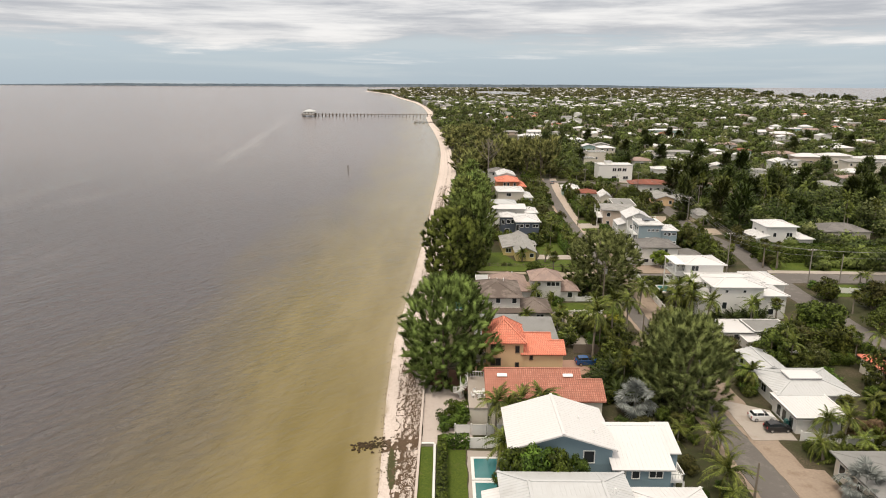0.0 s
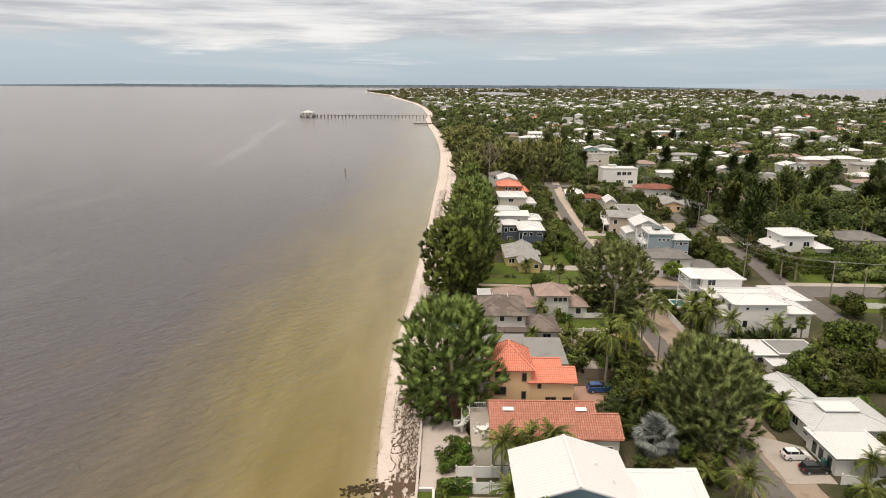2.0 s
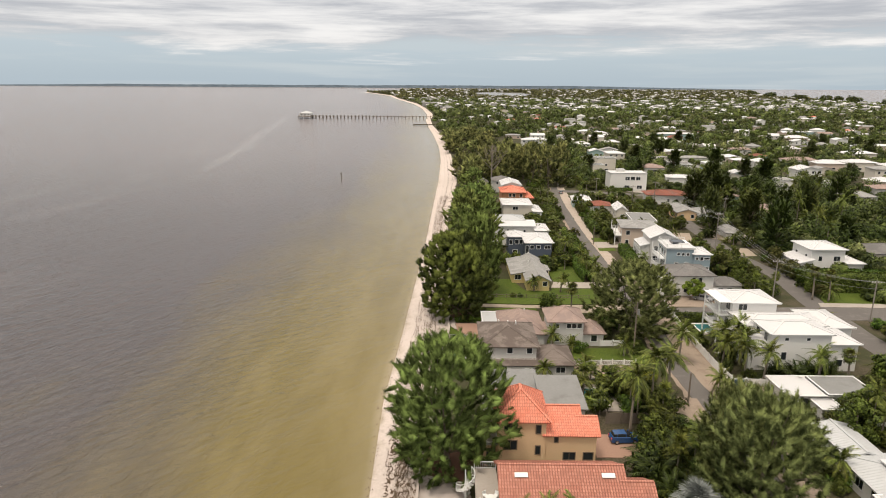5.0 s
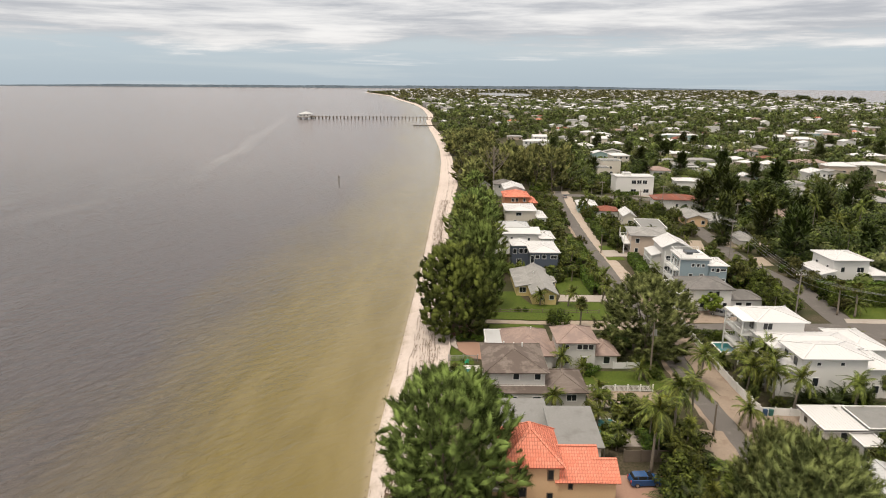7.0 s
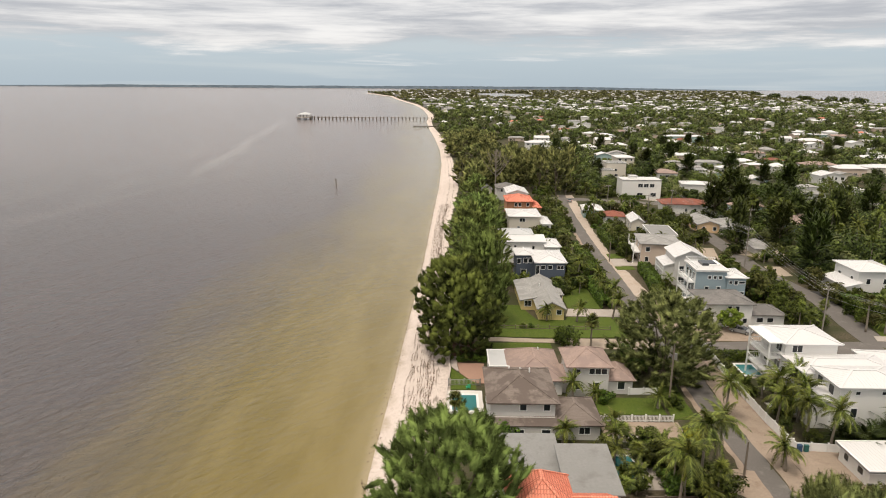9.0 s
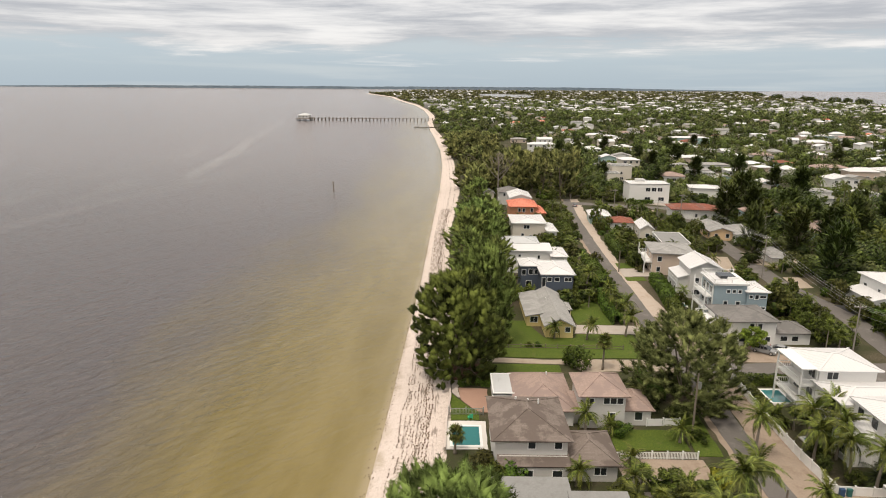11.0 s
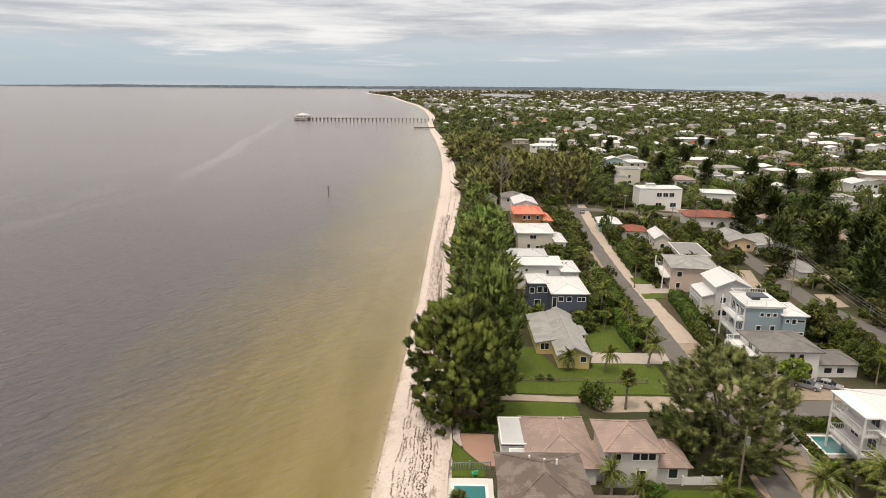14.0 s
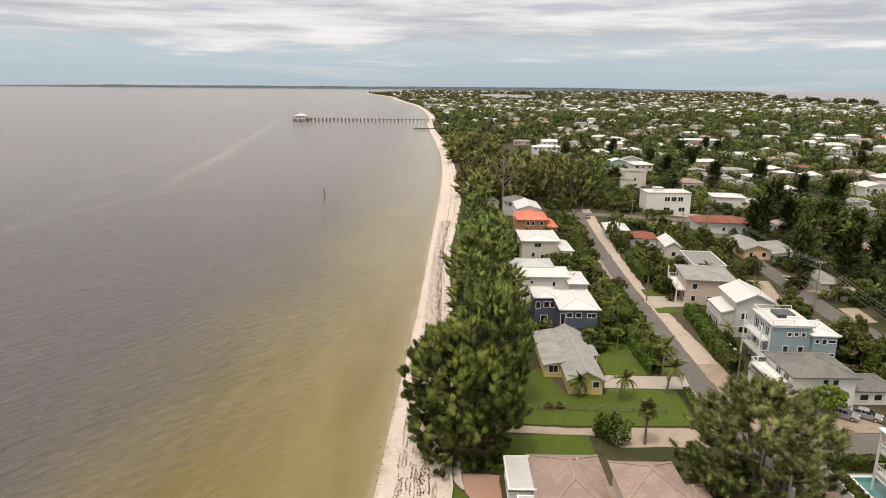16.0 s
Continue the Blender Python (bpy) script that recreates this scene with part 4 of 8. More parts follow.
house("two-storey pale grey house with faded pink shingle hip roof", [
    (20.5, 141.9, 27.0, 148.8, 6.7, "hip", 1.6, 0.6, "grey", PINK_SHINGLE, [("s", 24.2, 5.0, 0.85, 0.9), ("s", 25.2, 5.0, 0.85, 0.9), ("s", 26.2, 5.0, 0.85, 0.9), ("s", 22.0, 5.0, 0.6, 0.8), ("s", 25.0, 2.2, 1.1, 1.3), ("s", 22.0, 2.3, 0.8, 1.0)]),
    (27.0, 142.8, 31.2, 148.6, 3.9, "hip", 1.3, 0.45, "grey", PINK_SHINGLE, "se")])
H9 = house("pale yellow bungalow with silver-grey shingle roof", [
    (20.5, 177.4, 26.0, 198.4, 3.9, "gable_y", 1.4, 0.5, "yellow", SILVER_SHINGLE, [("s", 22.4, 2.3, 1.0, 1.0), ("s", 24.9, 2.3, 1.0, 1.0), ("e", 182, 2.2, 1.2, 1.2), ("e", 190, 2.2, 1.6, 1.2)]),
    (17.4, 183.8, 20.5, 198.8, 3.5, "shed_w", 0.6, 0.4, "yellow", SILVER_SHINGLE, [("s", 18.9, 2.0, 1.5, 1.2)]), (26.0, 188.5, 27.6, 193, 3.3, "hip", 0.35, 0.25, "yellow", SILVER_SHINGLE, "s")])
house("slate-blue two-storey house with white metal roof", [
    (22.9, 201.0, 30.2, 213.0, 7.7, "hip", 0.9, 0.5, "navy", WHITE_ROOF, [("s", 24.6, 5.8, 1.0, 0.9), ("s", 26.4, 5.8, 1.0, 0.9), ("s", 29.0, 5.8, 1.6, 0.8), ("s", 23.3, 4.4, 0.8, 2.2), ("s", 25, 2.2, 1.4, 1.3), ("s", 28.4, 2.2, 1.4, 1.3)]),
    (18.6, 207.6, 22.9, 214.2, 7.9, "hip", 0.7, 0.4, "navy", WHITE_ROOF, [("s", 19.3, 5.4, 0.9, 1.3), ("s", 21.0, 5.6, 1.0, 1.2), ("s", 22.3, 5.6, 0.8, 1.2), ("s", 20.6, 2.4, 1.3, 1.4)])])
house("white two-storey beach house with white roof", [
    (15.0, 224.2, 28.4, 229.6, 7.4, "shed", 0.7, 0.45, "white", WHITE_ROOF, [("s", 20.0, 5.6, 0.6, 0.6), ("s", 25.2, 5.0, 0.6, 1.0), ("s", 22, 2.4, 1.2, 1.2), ("w", 227, 5, 1.2, 1.2)]), (16.0, 229.6, 25.6, 237, 8.3, "hip", 0.9, 0.45, "white", PALE_ROOF, "w"), (28.4, 221.5, 32.4, 231, 6.6, "hip", 0.6, 0.4, "white", WHITE_ROOF, "s")])
house("pale two-storey beach house with white hipped roof", [
    (21.2, 256.4, 31.6, 270, 8.3, "hip", 0.8, 0.45, "cream", WHITE_ROOF, [("s", 25.6, 6.4, 1.8, 1.1), ("s", 24.4, 3.6, 0.8, 1.2), ("s", 27.0, 3.0, 0.8, 1.2), ("w", 260, 6, 1.2, 1.2), ("w", 266, 6, 1.2, 1.2)]), (31.6, 251, 34.4, 262, 7.0, "hip", 0.6, 0.4, "white", WHITE_ROOF, "s")])
house("ochre stucco house with orange tile hip roof", [
    (23.6, 291.4, 33.6, 304.6, 7.3, "hip", 1.6, 0.5, "brick", ORANGE_TILE, [("s", 27.0, 5.2, 0.9, 1.3), ("s", 28.6, 5.2, 0.9, 1.3), ("s", 31.6, 5.2, 0.9, 1.3), ("s", 26, 2.2, 1.4, 1.4)]), (33.6, 288, 36.2, 299, 5.6, "hip", 0.9, 0.4, "brick", ORANGE_TILE, "s")])
house("white two-storey house with white gable roof", [(25.2, 309, 33.6, 324, 7.6, "gable_y", 1.3, 0.4, "white", WHITE_ROOF, "sw")])
house("house with dark grey shingle roof among pines", [(22.4, 329, 31, 339, 6.8, "hip", 1.6, 0.5, "grey", DARK_SHINGLE, "sw")])
H16 = house("rosy beige two-storey house with grey roof and open porch", [(56.8, 223, 67.4, 235.5, 7.3, "hip", 1.0, 0.6, "beige", SILVER_SHINGLE, "sw")], -8)
H17 = house("light grey two-storey house with white gable roof and porches", [(59.0, 203.6, 66.2, 213.4, 8.7, "gable_y", 1.6, 0.5, "grey", WHITE_ROOF, "sw"), (56.6, 204.6, 59.0, 212.8, 6.0, "shed_w", 0.7, 0.3, "grey", WHITE_ROOF, "w")], -4)
H18 = house("grey-blue three-storey house with white roof terrace", [
    (58.0, 187.2, 64.8, 195.4, 9.5, "flat", 0.2, 0.35, "greyblue", WHITE_ROOF, [("s", 61.0, 7.7, 0.65, 0.65), ("s", 62.2, 7.7, 0.65, 0.65), ("s", 63.4, 7.7, 0.65, 0.65), ("s", 60.6, 4.3, 0.8, 1.5), ("s", 63.2, 4.3, 0.8, 1.5), ("w", 189, 7.0, 1.4, 1.7), ("w", 191.2, 7.0, 1.4, 1.7), ("w", 193.4, 7.0, 1.4, 1.7), ("w", 189, 3.9, 1.4, 1.7), ("w", 191.2, 3.9, 1.4, 1.7), ("w", 193.4, 3.9, 1.4, 1.7)]),
    (64.8, 186.6, 69.0, 194.0, 8.4, "hip", 0.5, 0.45, "greyblue", WHITE_ROOF, [("s", 65.6, 6.8, 0.6, 0.6), ("s", 66.8, 6.6, 0.7, 0.9), ("s", 68.1, 6.9, 1.3, 0.45), ("s", 68.1, 4.4, 1.3, 0.45), ("s", 66.0, 2.4, 1.2, 1.2)])], -3)
H19 = house("white two-storey house with grey hip roof and side wings", [
    (55.2, 174.2, 65.0, 183.4, 6.4, "hip", 1.5, 0.6, "white", DARK_SHINGLE, [("s", 60.2, 4.5, 0.8, 1.1), ("s", 61.8, 4.5, 0.8, 1.1), ("s", 56.4, 1.9, 1.3, 0.9), ("s", 58.6, 1.9, 1.2, 0.9), ("s", 63.6, 1.9, 0.9, 1.0), ("w", 176.4, 4.4, 1.4, 1.2), ("w", 179, 4.4, 1.4, 1.2)]),
    (65.0, 175.0, 72.4, 181.0, 3.7, "hip", 1.2, 0.45, "white", DARK_SHINGLE, [("s", 67.2, 1.8, 1.3, 0.95), ("s", 69.4, 1.8, 1.2, 0.95)]),
    (52.4, 174.6, 55.2, 183.0, 3.9, "shed_w", 0.6, 0.35, "white", DARK_SHINGLE, "s")])
H20 = house("large white two-storey house with stepped white hip roofs", [
    (56.4, 144.6, 65.0, 152.4, 9.7, "hip", 0.9, 0.6, "white", WHITE_ROOF, [("s", 58.4, 8.0, 1.6, 1.2), ("w", 146.4, 7.6, 1.6, 1.4), ("w", 150, 7.6, 1.6, 1.4), ("w", 146.4, 4.2, 1.6, 1.6), ("w", 150, 4.2, 1.6, 1.6)]),
    (56.2, 137.8, 71.0, 144.6, 7.6, "hip", 0.8, 0.4, "white", WHITE_ROOF, [("s", 58, 6.2, 0.7, 0.7)]),
    (57.6, 131.0, 68.0, 137.8, 8.6, "hip", 0.9, 0.5, "white", WHITE_ROOF, [("s", 60.2, 7.2, 0.6, 0.5), ("s", 64, 7.2, 0.6, 0.5), ("s", 60, 3.6, 0.9, 1.4), ("s", 67.0, 3.6, 0.9, 1.4), ("w", 133, 6.4, 1.2, 1.4), ("w", 136, 6.4, 1.2, 1.4)]),
    (68.0, 132.0, 73.6, 139.6, 6.4, "hip", 0.8, 0.5, "white", WHITE_ROOF, "s"), (54.8, 132.4, 57.6, 136.8, 5.8, "gable_x", 1.4, 0.4, "white", WHITE_ROOF, "w"),
    (71.0, 139.6, 77.0, 149, 6.6, "hip", 0.9, 0.5, "white", WHITE_ROOF, "s")])
house("low white house with stepped flat white roofs", [
    (54.2, 117.6, 60.4, 124.0, 3.4, "flat", 0.15, 0.5, "white", WHITE_ROOF, "sw"), (60.4, 117.4, 67.5, 123.4, 3.7, "flat", 0.15, 0.4, "white", MEMBRANE, "s"), (57.6, 114.0, 60.6, 117.6, 2.9, "flat", 0.12, 0.3, "white", WHITE_ROOF, "s")])
H22 = house("low white bungalow with pale grey roof and white carport", [
    (52.0, 91.4, 63.6, 100.4, 3.9, "hip", 1.0, 0.5, "white", PALE_ROOF, [("w", 93, 2.0, 1.4, 1.2), ("w", 96, 2.0, 1.4, 1.2), ("s", 61.5, 2.0, 1.2, 1.1)]),
    (53.0, 100.4, 57.6, 108.2, 3.8, "gable_y", 0.6, 0.4, "white", PALE_ROOF, "w"),
    (51.2, 84.4, 58.4, 91.4, 3.6, "flat", 0.14, 0.5, "white", WHITE_ROOF, [("w", 85.8, 1.3, 1.1, 1.9), ("w", 87.8, 1.3, 1.1, 1.9), ("w", 89.4, 1.3, 1.1, 1.9)])])
house("cream bungalow with low grey roof", [(50.9, 60, 62, 74.4, 4.2, "hip", 1.0, 0.6, "cream", MEMBRANE, "nw")])
house("white two-storey house with white hip roof among hedges", [(98.8, 193.4, 107.8, 203, 8.2, "hip", 1.1, 0.6, "white", WHITE_ROOF, "sw"), (95.4, 192.2, 98.8, 202, 4.7, "shed_w", 0.8, 0.4, "white", WHITE_ROOF, "s"), (107.8, 192.0, 112.4, 200, 4.7, "hip", 0.8, 0.5, "white", WHITE_ROOF, "s")])
house("cream bungalow with orange tile roof", [(73.5, 96, 82, 105.6, 4.2, "hip", 1.6, 0.5, "cream", ORANGE_TILE, "sw")])
house("low house with dull red shingle roof", [(58.6, 279, 66.6, 287.5, 4.2, "hip", 1.2, 0.5, "white", RED_SHINGLE, "sw")], -6)
house("small pale teal cottage with white metal hip roof", [(53.8, 290.5, 61, 301, 4.3, "hip", 1.3, 0.5, "teal", WHITE_ROOF, "sw")], -6)
house("small white cottage with white gable roof", [(65.2, 264.8, 69.4, 276.4, 5.0, "gable_y", 1.3, 0.4, "cream", WHITE_ROOF, "sw")], -6)
house("low house with flat grey roof and white parapet", [(65.5, 242.6, 73.6, 257.5, 5.0, "flat", 0.3, 0.2, "white", MEMBRANE, "sw")], -6)
house("white modern block house with flat roof", [(79.8, 336, 97.4, 346, 9.2, "flat", 0.3, 0.1, "white", WHITE_ROOF, [("s", 88.0, 6.2, 2.0, 1.6), ("s", 90.6, 6.2, 2.0, 1.6), ("s", 93.2, 6.2, 2.0, 1.6), ("s", 88, 2, 2.4, 1.6), ("s", 94, 2, 2.4, 1.6)]), (84, 340, 87.5, 343.5, 10.6, "flat", 0.2, 0.1, "white", WHITE_ROOF, [])])
house("cream modern stepped block house", [(88.8, 404, 99.6, 414, 9.2, "flat", 0.3, 0.1, "cream", MEMBRANE, "sw"), (84.6, 396, 91, 404, 6.2, "flat", 0.3, 0.1, "cream", MEMBRANE, "sw")])
house("long low white house with white roof", [(113, 350, 126, 360, 5.6, "hip", 0.9, 0.5, "white", WHITE_ROOF, "s"), (126, 345, 134, 354, 4.6, "hip", 0.8, 0.4, "white", WHITE_ROOF, "s")], -12)
house("pale raised house with dull red roof", [(87.8, 300, 105.4, 310, 5.2, "hip", 1.4, 0.8, "white", RED_SHINGLE, "s")], -6)
house("ochre bungalow with silver-grey roof", [(88.4, 264.8, 95.6, 280, 4.2, "gable_y", 1.2, 0.5, "tan", SILVER_SHINGLE, "sw"), (95.6, 262, 101.8, 276, 3.8, "shed_w", 0.7, 0.4, "white", SILVER_SHINGLE, "s")], -4)
house("pale teal bungalow with brown roof", [(114.8, 296, 127.5, 306, 4.4, "gable_y", 1.6, 0.5, "teal", PINK_SHINGLE, "sw")], -6)
house("grey two-level house with silver-grey roof", [(151, 325, 166, 334, 5.6, "hip", 1.2, 0.6, "white", SILVER_SHINGLE, "s"), (155, 329, 164, 337, 7.6, "flat", 0.3, 0.4, "white", SILVER_SHINGLE, "s")])

MIDDLE = [("g", 57, 71, 648, 4.5), ("w", 63, 84, 565, 7), ("o", 124, 137, 762, 5), ("g", 105, 112, 634, 5), ("w", 154, 166, 823, 5), ("w", 139, 154, 710, 4.5), ("w", 149, 164, 690, 4.5),
          ("w", 103, 113, 490, 5), ("w", 108, 119, 457, 7), ("g", 87, 104, 448, 4.5), ("g", 145, 157, 541, 4.5), ("w", 188, 203, 609, 4.5), ("w", 204, 238, 650, 6.5), ("w", 151, 162, 483, 6),
          ("g", 194, 206, 551, 5), ("g", 156, 174, 455, 4.5), ("b", 114, 128, 401, 4.5), ("w", 141, 152, 423, 4), ("g", 143, 153, 399, 4), ("w", 186, 199, 462, 4.5), ("w", 245, 255, 583, 4.5),
          ("b", 215, 229, 512, 5), ("r", 210, 221, 470, 4.5), ("w", 157, 167, 379, 4), ("w", 298, 317, 597, 7.5), ("w", 246, 258, 498, 7), ("b", 219, 239, 441, 5), ("w", 191, 204, 375, 7),
          ("b", 122, 129, 263, 4.5), ("g", 94, 99, 234, 3.5), ("w", 390, 402, 777, 4), ("w", 371, 385, 709, 5), ("g", 16, 21, 343, 4), ("w", 224.6, 240.5, 415, 6), ("w", 241.5, 260, 415, 6.6), ("w", 277, 299, 476, 6), ("w", 258, 276, 404, 6), ("g", 234, 252, 374.6, 7.4), ("w", 185, 195, 345, 4.6), ("g", 148.6, 157, 367, 4.8), ("b", 126, 133.4, 276, 4.6), ("w", 333, 355, 541, 5.6), ("g", 137, 150, 424, 5), ("d", 122, 137, 203, 4.6), ("g", 172, 186, 300, 4.8), ("b", 200, 213, 322, 5), ("w", 214, 226, 345, 5)]
ROOFS = {"g": (SILVER_SHINGLE, "silver-grey roof"), "w": (WHITE_ROOF, "white roof"), "o": (ORANGE_TILE, "orange tile roof"), "b": (PINK_SHINGLE, "faded brown roof"), "r": (RED_SHINGLE, "dull red roof"), "d": (DARK_SHINGLE, "charcoal roof")}
TAKEN = []
for k, (c, x0, x1, y, ev) in enumerate(MIDDLE):
    rng = random.Random(300 + k)
    tone = rng.choice(("white", "cream", "grey", "white", "beige", "teal"))
    kind = rng.choice(("hip", "hip", "gable_y" if x1 - x0 < 14 else "hip"))
    d = rng.uniform(9, 12)
    house(("two-storey " if ev > 5.9 else "low ") + {"white": "white", "cream": "cream", "grey": "light grey", "beige": "beige", "teal": "pale teal"}[tone] + " house with " + ROOFS[c][1] + " among trees",
          [(x0, y, x1, y + d, ev, kind, rng.uniform(1.0, 1.7), 0.5, tone, ROOFS[c][0], "s")], rng.uniform(-8, 4), group="houses among the trees", seams=y < 450)
    TAKEN.append((x0, y, x1, y + d))


# ---- plants ----
def unit(v):
    return v / np.maximum(np.linalg.norm(v, axis=-1, keepdims=True), 1e-6)


def leaves_on(rng, spots, outs, length, width, loose=0.55):
    """Leaf quads that lie roughly across the way out of the crown, face up and outward."""
    n = len(spots)
    face = unit(outs + rng.normal(size=outs.shape) * loose + np.array([0, -0.12, 0.25]))
    way_ = unit(np.cross(face, rng.normal(size=(n, 3))))
    side = np.cross(face, way_)
    L = (length * rng.uniform(0.6, 1.25, n))[:, None] / 2
    W = (width * rng.uniform(0.7, 1.3, n))[:, None] / 2
    return np.stack([spots - way_ * L * 0.7 - side * W, spots + way_ * L * 1.1, spots - way_ * L * 0.5 + side * W], axis=1), face


def sprays_on(rng, spots, outs, length, width):
    """Needle sprays that run outward and lie face up."""
    n = len(spots)
    ways = unit(outs + rng.normal(size=outs.shape) * 0.36 + np.array([0, 0, 0.12]))
    side = unit(np.cross(ways, np.array([0.0, 0.0, 1.0]) + rng.normal(size=(n, 3)) * 0.6))
    L = (length * rng.uniform(0.6, 1.3, n))[:, None]
    W = (width * rng.uniform(0.7, 1.3, n))[:, None] / 2
    tip = spots + ways * L
    tip[:, 2] -= 0.12 * L[:, 0]
    q = np.stack([spots + side * W, tip, spots - side * W], axis=1)
    face = unit(np.cross(q[:, 1] - q[:, 0], q[:, 2] - q[:, 0]))
    flip = (face[:, 2] - 0.35 * face[:, 1]) < 0
    q[flip] = q[flip][:, ::-1]
    face[flip] *= -1
    return q, face


def clump_points(rng, clumps, n, shell=0.75, plume=0.0, heart=(0, 0, 0)):
    """Points in the outer part of a set of balls, with the way out of each; plume: how far the balls are drawn out away from the heart."""
    c = np.array([k[:3] for k in clumps], dtype=float)
    r = np.array([k[3] for k in clumps], dtype=float)
    pick = rng.choice(len(clumps), n, p=r ** 2 / np.sum(r ** 2))
    out = unit(rng.normal(size=(n, 3)) + np.array([0, 0, 0.35]))
    rad = r[pick] * rng.uniform(shell, 1.0, n)
    p = c[pick] + out * rad[:, None] * np.array([1, 1, 0.85])
    if plume:
        axis = unit(c[pick] - np.array(heart) + np.array([0, 0, 2.5]))
        reach = np.sum(out * axis, axis=1)
        slim = out - axis * reach[:, None]
        p = c[pick] + slim * rad[:, None] * 0.60 + axis * (reach * rad * plume)[:, None]
        out = unit(out * 0.8 + axis * 1.0)
    return p, out


def canopy(rng, wide, low, top, n, lump=0.28, flat=0.6):
    """Balls that fill an uneven crown: widest at a share `flat` of its height."""
    balls = []
    for k in range(n):
        h = rng.uniform(0, 1)
        prof = math.sin(math.pi * min(1, max(0.0, (h * 0.86 + 0.12)))) ** flat
        a = rng.uniform(0, math.tau)
        rr = wide * prof * math.sqrt(rng.uniform(0.05, 1)) * (0.88 + 0.14 * math.sin(3 * a + k))
        balls.append((rr * math.cos(a), rr * math.sin(a), low + (top - low) * h, wide * lump * rng.uniform(0.6, 1.25)))
    return balls


def limbs(bm, rng, balls, foot, fork, r, count):
    """A tapered trunk and limbs that reach into the crown."""
    sway = [rng.uniform(-0.3, 0.3) for _ in range(2)]
    tube(bm, [(0, 0, -0.2), (sway[0] * 0.4, sway[1] * 0.4, fork * 0.5), (sway[0], sway[1], fork), (sway[0] * 1.4, sway[1] * 1.4, fork * 1.6)], [r * 1.25, r, r * 0.85, r * 0.45], 8)
    for k in range(count):
        b = balls[(k * 7) % len(balls)]
        s = Vector((sway[0], sway[1], fork * rng.uniform(0.65, 1.3)))
        e = Vector(b[:3])
        mid = s.lerp(e, 0.5) + Vector((0, 0, 0.12 * (e - s).length))
        tube(bm, [s, mid, e], [r * 0.42, r * 0.26, r * 0.08], 5)


def tree_meshes(seed, kind, high, wide, low, leaves, size, material, lump=0.28, balls_n=60, trunk=0.3, shape=0.6):
    rng = np.random.default_rng(seed)
    balls = canopy(rng, wide, low, high - wide * lump * 0.7, balls_n, lump, shape)
    p, out = clump_points(rng, balls, leaves, 0.55, 1.75 if kind == "pine" else 0.0, (0, 0, low + (high - low) * 0.3))
    if kind == "pine":
        q, face = sprays_on(rng, p, out, size * 2.3, size * 0.38)
    else:
        q, face = leaves_on(rng, p, out, size * 1.3, size)
    bm = bmesh.new()
    limbs(bm, random.Random(seed), balls, max(1.0, low * 1.05 + 0.6), low + 1, trunk, 9)
    heart = np.array([0, 0, low + (high - low) * 0.35])
    face = unit(face * 0.8 + out * 0.6 + unit(p - heart) * 0.4 + np.array([0, 0, 0.3 if kind == "pine" else 0.15]))
    return mesh_of("trunk", bm, BARK), quads("crown", q, material, face)


